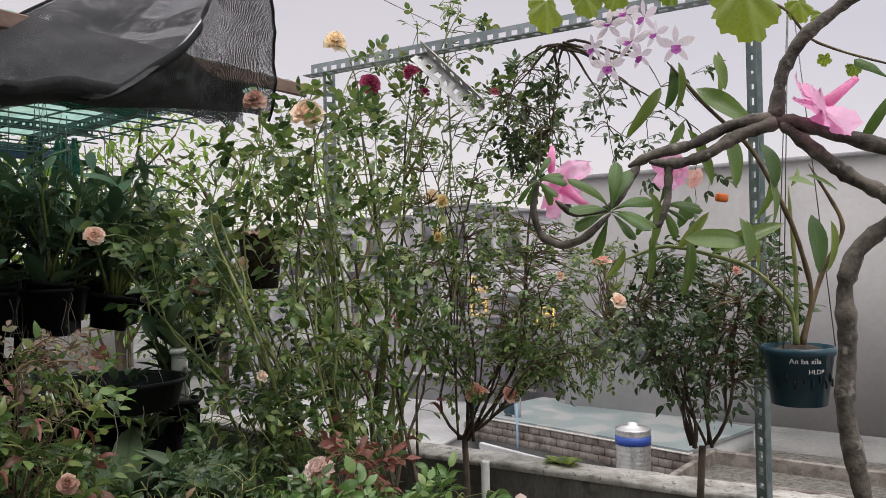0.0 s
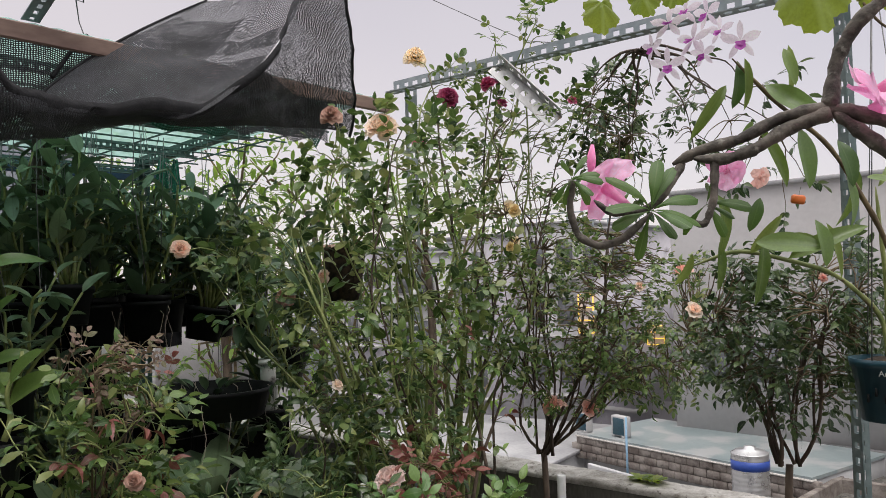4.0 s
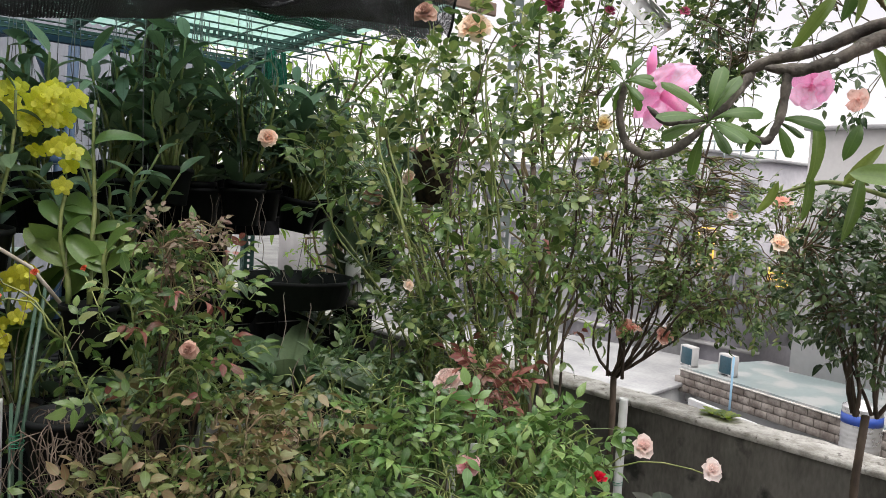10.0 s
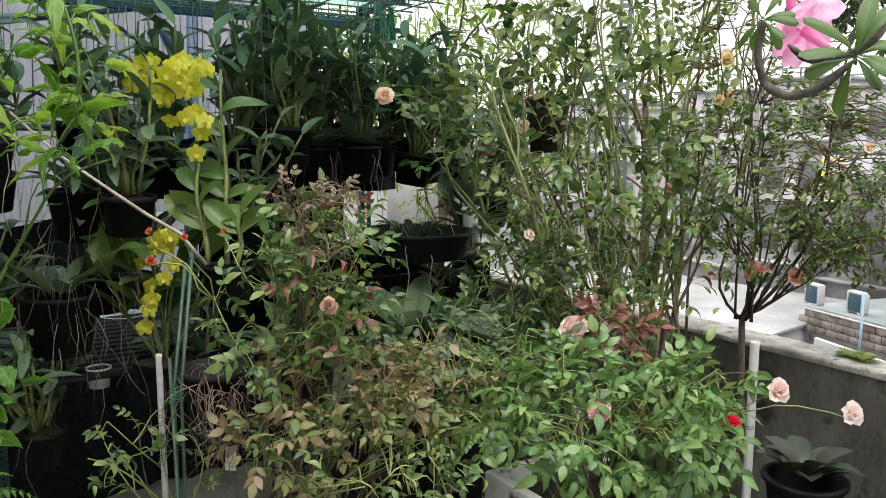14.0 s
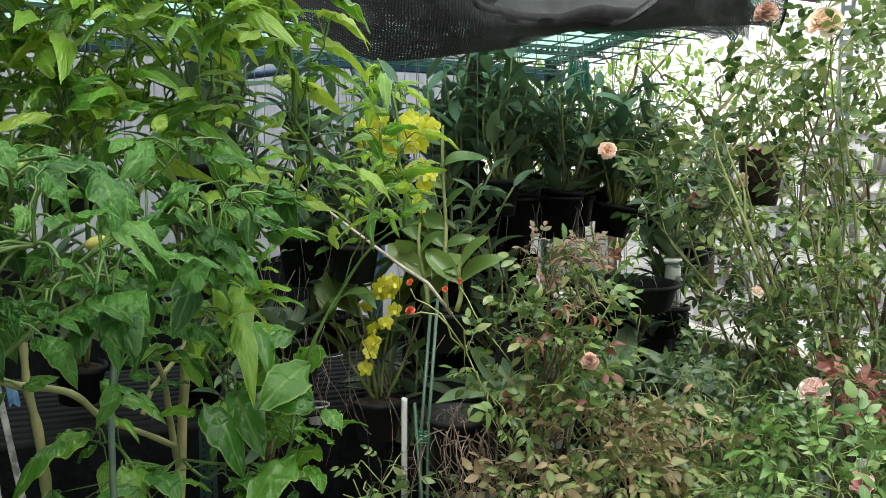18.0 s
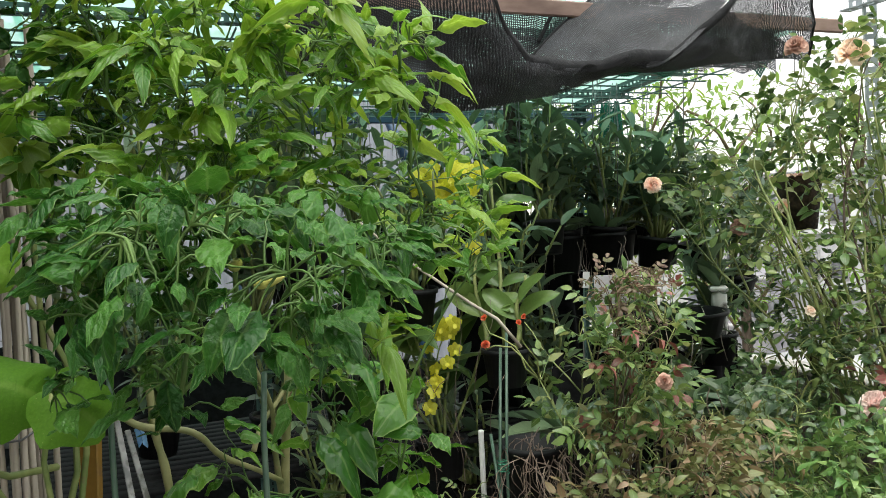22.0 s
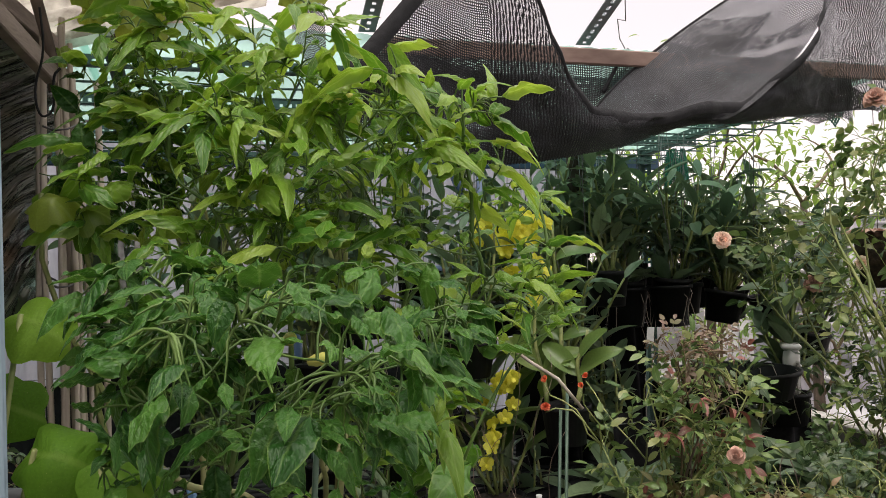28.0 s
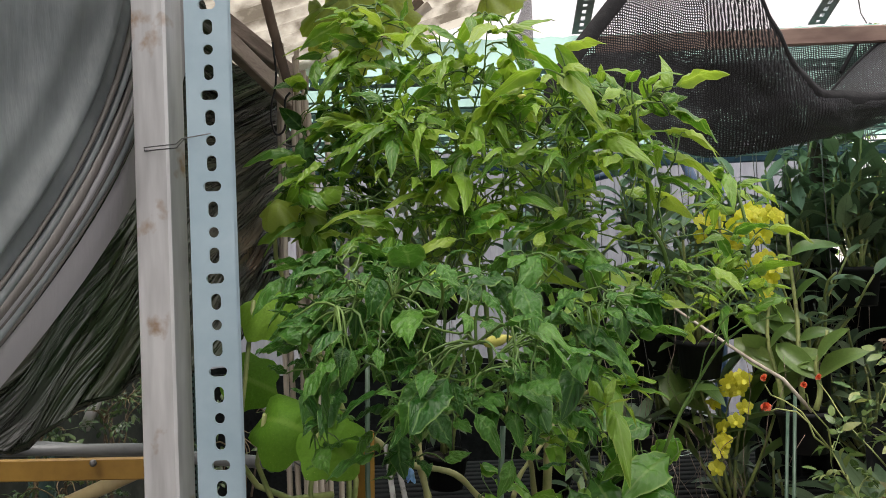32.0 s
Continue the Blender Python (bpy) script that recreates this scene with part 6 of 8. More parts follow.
# broad soft leaves low by the slotted post
def squash_tpl(seed, droop):
    """A broad heart-shaped leaf with shallow lobes and a sagging, wavy rim."""
    v, uv, f = [(0, 0.0, 0.0)], [(0.5, 0.3)], []
    rings, n = 6, 30
    for i in range(1, rings + 1):
        for k in range(n):
            a = -math.pi / 2 + 2 * math.pi * (k + 0.5) / n
            near = abs(((a + math.pi / 2 + math.pi) % (2 * math.pi)) - math.pi)
            rad = 0.56 * (1 + 0.11 * math.cos(5 * a) + 0.03 * math.sin(9 * a + seed)) * (0.72 + 0.28 * min(1.0, near / 0.7))
            t = i / rings
            x, y = rad * t * math.cos(a), rad * t * math.sin(a)
            z = -droop * (t ** 2) * rad + 0.05 * t * noise.noise((3 * x + seed, 3 * y, seed)) + 0.05 * t * t * math.sin(4 * a + seed)
            v.append((x, y + 0.3, z))
            uv.append((0.5 + 0.5 * t * math.cos(a), 0.5 + 0.5 * t * math.sin(a)))
            k2 = (k + 1) % n
            f.append((0, 1 + k, 1 + k2) if i == 1 else (1 + (i - 2) * n + k, 1 + (i - 1) * n + k, 1 + (i - 1) * n + k2, 1 + (i - 2) * n + k2))
    v[0] = (0, 0.3, 0.0)
    return np.array(v), f, np.array(uv)


BIG = [squash_tpl(1.0, 0.5), squash_tpl(4.2, 0.8), squash_tpl(7.7, 0.35)]
squash = thing("squash_vine", (-1.05, 0.3, 0.4), "squash vine with broad velvety green leaves", "squash vine")
for k, (p, s, d, up) in enumerate((((-0.914, 0.142, 1.590), 0.066, (0.5, 0.6, -0.5), (0.7, -0.6, 0.7)), ((-0.888, 0.141, 1.455), 0.082, (0.6, 0.75, -0.35), (0.7, -0.6, 0.6)), ((-0.841, 0.186, 1.435), 0.076, (0.5, 0.7, -0.7), (0.6, -0.5, 0.6)), ((-1.033, 0.219, 1.727), 0.04, (0.65, 0.75, -0.5), (0.6, -0.6, 0.5)), ((-1.001, 0.250, 1.694), 0.05, (0.7, 0.7, -0.3), (0.4, -0.3, 0.9)), ((-0.981, 0.136, 1.497), 0.07, (0.5, 0.8, -0.4), (0.6, -0.6, 0.5)))):
    rel = np.array(p) - np.array((-1.05, 0.3, 0.4))
    put("leaf", shared("broad_leaf_%d" % (k % 3), BIG[k % 3], L_BIG), squash, frame_of(rel, d, up, s))
    part("stalk", Geo().tube(bend((0, 0, 0.4 + 0.1 * k), rel, 8, 0.03), np.linspace(0.005, 0.003, 8), 5), M_CANE, squash)

# ---- orchids in black pots ----
STRAP = [leaf_tpl(1.0, 0.32, 0.22, d, 1.0, 0.45, 0.0, 6, t) for d, t in ((0.2, 0.0), (0.45, 0.3), (0.1, -0.2), (0.7, 0.2))]


def pot_geo(rt, rb, h):
    g = Geo()
    g.lathe(pose(0, 0, 0), [(rb * 0.3, -h), (rb, -h), (rt * 0.97, -0.014), (rt * 1.05, -0.014), (rt * 1.06, 0), (rt, 0.001), (rt * 0.94, -0.012), (rb * 0.95, -h + 0.006)], 22)
    return g


def orchid(at, label, seed, canes=7, height=0.28, leaf=None, size=0.13, pot=(0.07, 0.055, 0.11), wires=True, group="potted orchids", leaves=6, m_pot=None, spread=0.12):
    """A potted orchid: pot, bark, wires, canes and strap leaves along them."""
    r = np.random.default_rng(seed)
    ob = thing("potted_orchid", at, label, "orchid", group)
    if pot:
        p = part("pot", pot_geo(*pot), m_pot or M_BLACKPOT, ob)
        part("bark", Geo().lathe(pose(0, 0, -0.012), [(0.0005, 0.006), (pot[0] * 0.5, 0.004), (pot[0] * 0.94, 0)], 14), M_SOIL, p)
        if wires:
            for k in range(3):
                a = 2.1 * k + 0.4
                part("wire", Geo().tube([(pot[0] * math.cos(a), pot[0] * math.sin(a), 0), (0.01 * math.cos(a), 0.01 * math.sin(a), 0.5)], 0.0011, 4), M_WIRE, ob)
    for c in range(canes):
        a = r.random() * 6.28
        b = np.array([math.cos(a), math.sin(a), 0]) * (pot[0] if pot else 0.05) * 0.5 * r.random()
        tip = b + np.array([math.cos(a), math.sin(a), 0]) * spread * r.random() + np.array([0, 0, height * (0.55 + 0.5 * r.random())])
        line = bend(b, tip, 8, 0.012, 0.0, r)
        part("cane", Geo().tube(line, np.linspace(0.006, 0.0035, 8), 6), M_CANE, ob)
        for k in range(leaves):
            i = 2 + int(5.9 * (k + r.random()) / leaves)
            d = unit(np.array([math.cos(a + k * 2.6), math.sin(a + k * 2.6), 0.95 + 0.5 * r.normal()]))
            put("leaf", shared("strap_leaf_%d" % (k % 4), STRAP[k % 4], leaf or L_ORCHDARK), ob, frame_of(line[min(i, 7)], d, (0.3 * r.normal(), 0.3 * r.normal(), 1), size * (0.7 + 0.6 * r.random())))
    return ob


kinds = [orchid(q(-2.44, 1.26, 1.545), "dark green orchid in a black slotted pot", 51, 14, 0.34, None, 0.10, leaves=7),
         orchid(q(-2.5, 1.02, 1.54), "orchid with broad dark leaves in a black pot", 52, 12, 0.40, None, 0.115, leaves=7),
         orchid(q(-2.46, 1.52, 1.53), "bushy orchid with thin canes in a black pot", 53, 16, 0.30, None, 0.085, leaves=6, spread=0.2)]
rr = np.random.default_rng(5)
spots = [(-2.35, 1.4, 1.56), (-2.3, 1.12, 1.58), (-2.6, 1.38, 1.6), (-2.62, 1.15, 1.66), (-2.25, 1.9, 1.35), (-2.3, 0.95, 1.3), (-2.2, 0.6, 1.4), (-2.35, 0.15, 1.35), (-2.2, -0.15, 1.6), (-2.15, 0.2, 1.62), (-2.45, 0.78, 1.5), (-2.5, 1.75, 1.5), (-3.15, 0.3, 1.45), (-2.6, 0.3, 1.45), (-2.5, -0.4, 1.4), (-2.9, -0.5, 1.55),
         (-2.4, 0.55, 1.15), (-2.5, 0.2, 1.0), (-2.45, -0.15, 1.05), (-2.35, 1.15, 1.0), (-2.3, 0.35, 0.75), (-2.4, 0.85, 0.7), (-2.2, 1.75, 1.15), (-2.3, 1.6, 0.9), (-2.6, 0.55, 1.6), (-2.32, 1.60, 1.50), (-2.55, 1.64, 1.54), (-2.42, 1.86, 1.47), (-2.72, 1.85, 1.56)]
for k, (u, n, z) in enumerate(spots):
    copy_thing(kinds[k % 3], pose(*q(u, n, z), 6 * rr.normal(), 6 * rr.normal(), 360 * rr.random()))
# the wide black trough below the pots
g = Geo().lathe(pose(0, 0, 0), [(0.02, -0.085), (0.16, -0.085), (0.182, -0.012), (0.19, -0.012), (0.193, 0.0), (0.18, 0.0), (0.155, -0.078)], 30)
trough = thing("flower_bowl", (-0.955, 2.35, 1.265), "wide black plastic bowl with roots hanging out", "planter")
part("bowl", g, M_BLACKPOT, trough)
for k in range(14):
    a, rad = rr.random() * 6.28, 0.17
    s = np.array([rad * math.cos(a), rad * math.sin(a), 0.0])
    part("root", Geo().tube(bend(s, s * 1.15 + np.array([0.02 * rr.normal(), 0.02 * rr.normal(), -0.1 - 0.12 * rr.random()]), 6, 0.012, 0.02, rr), 0.0013, 3), M_ROOT, trough)
for k in range(8):
    a = rr.random() * 6.28
    put("leaf", shared("strap_leaf_%d" % (k % 4), STRAP[k % 4], L_ORCHDARK), trough, frame_of((0.06 * math.cos(a), 0.06 * math.sin(a), 0), (math.cos(a), math.sin(a), 0.9), (0, 0, 1), 0.07 + 0.03 * rr.random()))


# ---- orchid flowers ----
def orchid_flower_tpl(narrow=0.45):
    parts = []
    for k in range(5):
        a = math.pi / 2 + 2 * math.pi * k / 5
        w = narrow * (1.5 if k in (1, 4) else 1.0)
        parts.append((leaf_tpl(1.0, w, -0.1, 0.15, 0.9, 0.5, 0.02, 4), frame_of((0, 0, 0), (math.cos(a), math.sin(a), 0.15), (0, 0, 1), 0.5)))
    return merge_tpl(parts)


def lip_tpl(r=0.2):
    parts = []
    for a, s in ((-1.57, 0.34), (-0.9, 0.2), (-2.24, 0.2)):
        parts.append((leaf_tpl(1.0, 0.95, 0.2, -0.3, 0.6, 0.6, 0.03, 4), frame_of((0, 0, 0.03), (math.cos(a), math.sin(a), 0.5), (0, 0.3, 1), s)))
    return merge_tpl(parts)


OF_ROUND, OF_STAR, LIP = orchid_flower_tpl(0.62), orchid_flower_tpl(0.31), lip_tpl()


def flower(parent, p, face, size, tpl, m, m_lip, up=(0, 0, 1)):
    f = put("flower", shared("orchid_flower_" + m.name, tpl, m), parent, frame_of(p, np.array(up) - np.array(face) * np.dot(up, face), face, size))
    put("lip", shared("orchid_lip_" + m_lip.name, LIP, m_lip), f, frame_of((0, 0, 0.02), (0, 1, 0), (0, 0, 1), 0.8))
    return f


# yellow orchid: canes with broad leaves, an upper and a lower spray of flowers
yo = orchid((-1.5, 1.78, 0.92), "yellow-flowering orchid with tall canes and broad leaves", 61, 6, 0.5, L_ORCH, 0.19, (0.08, 0.06, 0.12), False, "", 5, spread=0.2)
yb = np.array((-1.5, 1.78, 0.92))
for line, n, size, sp in (([(-1.47, 1.86, 1.25), (-1.40, 1.86, 1.5), (-1.42, 1.84, 1.72), (-1.47, 1.82, 1.74), (-1.53, 1.80, 1.68)], 38, 0.058, 0.05),
                          ([(-1.42, 1.8, 1.3), (-1.46, 1.79, 1.28), (-1.5, 1.79, 1.2), (-1.53, 1.79, 1.1), (-1.545, 1.79, 0.98)], 17, 0.052, 0.026)):
    pts = np.array(line)
    t = np.linspace(0, 1, 24)
    dense = np.stack([np.interp(t, np.linspace(0, 1, len(pts)), pts[:, k]) for k in range(3)], axis=1)
    part("flower_spray", Geo().tube(dense - yb, 0.0025, 5), M_CANE, yo)
    for k in range(n):
        p = dense[int((0.35 if n > 20 else 0.1) * 23 + (0.64 if n > 20 else 0.88) * 23 * k / n)] + rr.normal(size=3) * sp * (0.75, 0.6, 0.6) + np.array([0.07, -0.09, 0.0])
        flower(yo, p - yb, unit(np.array([1.0, -1.1, 0.15]) + rr.normal(size=3) * 0.45), size, OF_ROUND, F_YORCH, F_YORCH)

# more black bowls and deep pots along the shed front
for k, (p, sc) in enumerate((((-1.50, 2.43, 1.49), 0.55), ((-1.36, 2.40, 1.465), 0.82), ((-1.215, 2.452, 1.47), 0.72), ((-1.753, 1.748, 1.348), 0.9), ((-1.708, 1.615, 1.064), 1.0), ((-1.603, 1.334, 1.492), 0.7))):
    b_ = thing("black_pot", (p[0], p[1], p[2] + 0.06), "deep black plastic pot in the shade", "pot", "black pots")
    part("body", Geo().lathe(pose(0, 0, 0), [(0.03 * sc, -0.17 * sc), (0.075 * sc, -0.17 * sc), (0.10 * sc, -0.012), (0.107 * sc, -0.012), (0.108 * sc, 0.0), (0.097 * sc, 0.0), (0.07 * sc, -0.16 * sc)], 22), M_BLACKPOT, b_)
    for j in range(3):
        part("wire", Geo().tube([(0.1 * sc * math.cos(2.1 * j), 0.1 * sc * math.sin(2.1 * j), 0), (0, 0, 0.6)], 0.0011, 4), M_WIRE, b_)
    for j in range(10):
        a = 2.4 * j
        put("leaf", shared("strap_leaf_%d" % (j % 4), STRAP[j % 4], L_ORCHDARK), b_, frame_of((0.03 * math.cos(a), 0.03 * math.sin(a), 0), (math.cos(a), math.sin(a), 1.1), (0, 0, 1), 0.12 + 0.05 * rr.random()))
    for j in range(7):
        a = rr.random() * 6.28
        s = np.array([0.09 * sc * math.cos(a), 0.09 * sc * math.sin(a), 0.0])
        part("root", Geo().tube(bend(s, s * 1.2 + np.array([0, 0, -0.15 - 0.1 * rr.random()]), 6, 0.012, 0.02, rr), 0.0012, 3), M_ROOT, b_)

# broad upright leaves beside the yellow flowers, and an old leaning cane
bo_ = np.array((-1.245, 1.770, 1.217))
bl = thing("potted_orchid", bo_, "broad-leaved orchid with pale fresh canes", "orchid", "potted orchids")
part("pot", pot_geo(0.07, 0.055, 0.11), M_BLACKPOT, bl)
BROAD = [leaf_tpl(1.0, 0.40, 0.18, d, 0.9, 0.5, 0.02, 9, t, 5, 0.1) for d, t in ((0.15, 0.1), (0.4, -0.2), (0.7, 0.2))]
for k, (a, b) in enumerate((((-1.245, 1.770, 1.217), (-1.327, 1.870, 1.747)), ((-1.295, 1.750, 1.216), (-1.329, 1.783, 1.532)), ((-1.192, 1.739, 1.225), (-1.171, 1.778, 1.431)))):
    ln = bend(np.array(a) - bo_, np.array(b) - bo_, 10, 0.01, 0, rr)
    part("cane", Geo().tube(ln, np.linspace(0.008, 0.004, 10), 7), M_CANE, bl)
    for j in range((7, 5, 4)[k]):
        i = 3 + int(6.9 * j / 7)
        sd = 1 if j % 2 else -1
        put("leaf", shared("broad_strap_%d" % (j % 3), BROAD[j % 3], L_ORCH), bl, frame_of(ln[min(9, i)], np.array((sd * 0.8, -0.3 * rr.random(), 0.5 + 0.5 * rr.random())), (-0.5 * sd, -0.9, 0.5), 0.10 + 0.06 * rr.random()))
ln = [np.array(p) - yb for p in ((-1.234, 1.125, 1.609), (-1.140, 1.151, 1.527), (-1.074, 1.191, 1.469), (-1.014, 1.239, 1.411), (-0.973, 1.283, 1.371), (-0.931, 1.312, 1.305))]
part("old_cane", Geo().tube(ln, [0.0024, 0.0028, 0.0032, 0.0036, 0.004, 0.004], 8), M_DRYSTICK, yo, "thick pale old cane")

# ---- desert rose in the foreground ----
aden = thing("desert_rose", (0.62, 0.95, 0.35), "desert rose with grey bending branches and pink blooms", "desert rose")
ab = np.array((0.62, 0.95, 0.35))


def limb(points, r0, r1, m=M_ADEN, name="branch", parent=None, origin=ab, sides=9):
    p = np.array(points)
    t = np.linspace(0, 1, len(p))
    n = 6 * len(p)
    tt = np.linspace(0, 1, n)
    d = np.stack([np.interp(tt, t, p[:, k]) for k in range(3)], axis=1)
    for _ in range(4):
        d[1:-1] = (d[:-2] + 2 * d[1:-1] + d[2:]) / 4
    rad = np.linspace(r0, r1, n) * (0.88 + 0.07 * np.sin(np.arange(n) * 0.9) + 0.06 * np.sin(np.arange(n) * 2.17) + 0.05 * rng.normal(size=n))
    rad[-4:] *= (0.92, 0.8, 0.6, 0.3)
    return part(name, Geo().tube(d - origin, rad, sides), m, parent or aden)


limb([(0.62, 0.95, 0.35), (0.506, 0.954, 1.239), (0.485, 0.953, 1.340), (0.471, 0.952, 1.414), (0.478, 0.951, 1.494), (0.474, 0.951, 1.554), (0.488, 0.950, 1.598), (0.520, 0.940, 1.628), (0.570, 0.919, 1.651)], 0.0135, 0.011, name="trunk")
limb([(0.570, 0.919, 1.651), (0.564, 0.929, 1.708), (0.528, 0.949, 1.720), (0.459, 0.968, 1.747), (0.408, 0.978, 1.764), (0.360, 0.998, 1.758), (0.314, 0.999, 1.734), (0.270, 1.009, 1.726), (0.238, 1.019, 1.711)], 0.012, 0.007)
limb([(0.550, 0.900, 1.625), (0.516, 0.929, 1.663), (0.482, 0.949, 1.687), (0.447, 0.959, 1.721), (0.410, 0.978, 1.761)], 0.011, 0.009)
limb([(0.410, 0.978, 1.763), (0.418, 0.978, 1.817), (0.439, 0.967, 1.858), (0.491, 0.957, 1.898), (0.527, 0.947, 1.922)], 0.010, 0.008)
limb([(0.410, 0.978, 1.758), (0.363, 0.989, 1.742), (0.328, 0.989, 1.720), (0.296, 0.999, 1.711), (0.260, 0.999, 1.714)], 0.010, 0.007)
limb([(0.250, 1.019, 1.712), (0.222, 0.999, 1.668), (0.196, 0.989, 1.652), (0.160, 0.989, 1.650), (0.140, 0.989, 1.668)], 0.0055, 0.0045)
limb([(0.114, 0.965, 1.690), (0.110, 0.975, 1.656), (0.119, 0.980, 1.624), (0.144, 0.980, 1.611), (0.171, 0.980, 1.618), (0.207, 0.985, 1.650)], 0.0048, 0.0055)
limb([(0.284, 0.999, 1.712), (0.282, 0.999, 1.665), (0.270, 0.999, 1.632), (0.240, 0.999, 1.645)], 0.006, 0.004)
ADL = [leaf_tpl(1.0, wd, 0.14, d, 0.5, 0.72, 0.03, 11, tw, 5, -0.6, 0.10, 3 * d) for wd, d, tw in ((0.25, 0.3, 0.3), (0.29, 0.6, -0.35), (0.22, 0.85, 0.5))]
ROSETTE = ((0.45, 1.0), (1.0, 0.55), (1.0, 0.22), (0.7, -0.85), (-0.12, 1.0), (-0.5, -0.95), (-0.85, -0.5), (-0.85, 0.45), (-0.3, 0.65), (0.8, -0.3))
for c, n, size in (((0.205, 0.979, 1.652), 10, 0.060), ((0.114, 0.960, 1.690), 8, 0.034), ((0.276, 1.019, 1.660), 5, 0.045), ((0.541, 0.948, 1.794), 8, 0.06)):
    for k in range(n):
        dx, dz = ROSETTE[(k * (1 if n == 10 else 3)) % 10]
        d = np.array([dx + 0.15 * rng.normal(), -0.5 + 0.35 * rng.normal(), dz + 0.15 * rng.normal()])
        put("leaf", shared("desert_rose_leaf_%d" % (k % 3), ADL[k % 3], L_ADEN), aden, frame_of(np.array(c) - ab, d, (-0.2 * dx, -1.0, 0.7), size * (0.85 + 0.3 * rng.random())))


def trumpet(parent, p, face, size, m, origin):
    """A five-petalled funnel flower."""
    parts = []
    for k in range(5):
        a = 2 * math.pi * k / 5
        parts.append((leaf_tpl(1.0, 1.12, 0.0, 0.5 + 0.12 * (k % 3), 0.5, 0.66, 0.04, 12, 0.3, 9, 0.16, 0.14, 3.1 * k + 1), frame_of((0, 0, 0), (math.cos(a), math.sin(a), 0.75), (-math.cos(a), -math.sin(a), 1.0), 0.58)))
    tpl = merge_tpl(parts)
    f = put("flower", shared("trumpet_flower", tpl, m), parent, frame_of(np.array(p) - origin, np.cross(face, (0.2, 0.9, 0.3)), face, size))
    part("tube", Geo().tube([(0, 0, -0.55), (0, 0, -0.2), (0, 0, 0.06)], [0.05, 0.08, 0.11], 8), m, f)
    return f


trumpet(aden, (0.160, 1.029, 1.684), unit((-0.5, 0.5, 0.5)), 0.074, F_ADEN, ab)
trumpet(aden, (0.447, 0.928, 1.769), unit((-0.72, 0.22, -0.62)), 0.08, F_ADEN, ab)
trumpet(aden, (0.328, 1.149, 1.716), unit((0.2, -0.7, -0.3)), 0.048, F_ADEN, ab)
trumpet(aden, (0.410, 1.299, 1.721), unit((0.3, -0.5, -0.3)), 0.03, F_CORAL, ab)
part("bud", Geo().tube([np.array((0.140, 1.02, 1.705)) - ab, np.array((0.140, 1.02, 1.722)) - ab, np.array((0.142, 1.018, 1.740)) - ab], [0.004, 0.0062, 0.002], 8), F_ADEN, aden, "pink flower bud")

# ---- white and purple orchid in the hanging teal pot ----
hp = np.array((0.705, 1.602, 1.410))
ho = thing("hanging_orchid", hp, "white and purple orchid in a hanging teal pot", "orchid")
part("pot", Geo().lathe(pose(0, 0, 0), [(0.02, -0.115), (0.052, -0.115), (0.066, -0.016), (0.069, -0.016), (0.071, 0.0), (0.066, 0.0), (0.05, -0.108)], 28), M_TEALPOT, ho)
part("bark", Geo().lathe(pose(0, 0, -0.012), [(0.0005, 0.014), (0.03, 0.012), (0.064, 0)], 16), M_SOIL, ho)
for a in (-0.3, 1.8, 3.9):
    part("wire", Geo().tube([(0.068 * math.cos(a), 0.068 * math.sin(a), 0), (0, 0, 0.75)], 0.0012, 4), M_WIRE, ho)
for k in range(9):
    a = radians(-150 + 15 * k)
    part("drain_slot", Geo().box(pose(0.0605 * math.cos(a), 0.0605 * math.sin(a), -0.07 + 0.012 * (k % 2), 0, 0, math.degrees(a)), 0.004, 0.004, 0.016, 0.001), M_BLACKPOT, ho)
for text, h, z, a0, size in (("An ba xila", 0.066, -0.028, -128, 0.0145), ("HLDP", 0.0635, -0.048, -98, 0.0125)):
    cu = bpy.data.curves.new("lettering", "FONT")
    cu.body, cu.size, cu.extrude = text, size, 0.0004
    tmp = bpy.data.objects.new("lettering", cu)
    me = bpy.data.meshes.new_from_object(tmp)
    bpy.data.objects.remove(tmp)
    for v in me.vertices:
        a = radians(a0) + v.co.x / h
        v.co = (math.cos(a) * (h + 0.001 + v.co.z + 0.10 * v.co.y), math.sin(a) * (h + 0.001 + v.co.z + 0.10 * v.co.y), z + v.co.y)
    me.materials.clear()
    me.materials.append(M_PVC)
    lt = new("lettering", me)
    lt.parent = ho
    tagged(lt, "white hand-painted lettering")
canes = [[(0, 0, 0), (0.693, 1.601, 1.492), (0.596, 1.550, 1.573), (0.419, 1.500, 1.619), (0.339, 1.500, 1.589)], [(0.01, 0, 0), (0.739, 1.601, 1.513), (0.680, 1.550, 1.648), (0.582, 1.498, 1.796), (0.482, 1.447, 1.863), (0.398, 1.396, 1.934)],
         [(0, 0.01, 0), (0.705, 1.601, 1.537), (0.692, 1.599, 1.729)], [(0.01, 0.01, 0), (0.766, 1.621, 1.558), (0.809, 1.600, 1.647), (0.733, 1.598, 1.773)]]
for ci, c in enumerate(canes):
    pts = [hp + np.array(c[0])] + [np.array(p) for p in c[1:]]
    limb(pts, 0.006, 0.0042, M_CANE if ci % 2 == 0 else M_TWIG, "cane", ho, hp, 7)
BLADE = [leaf_tpl(1.0, 0.21, 0.3, d, 0.9, 0.45, 0.0, 8, t, 5) for d, t in ((0.3, 0.2), (0.7, -0.2), (0.15, 0.4))]
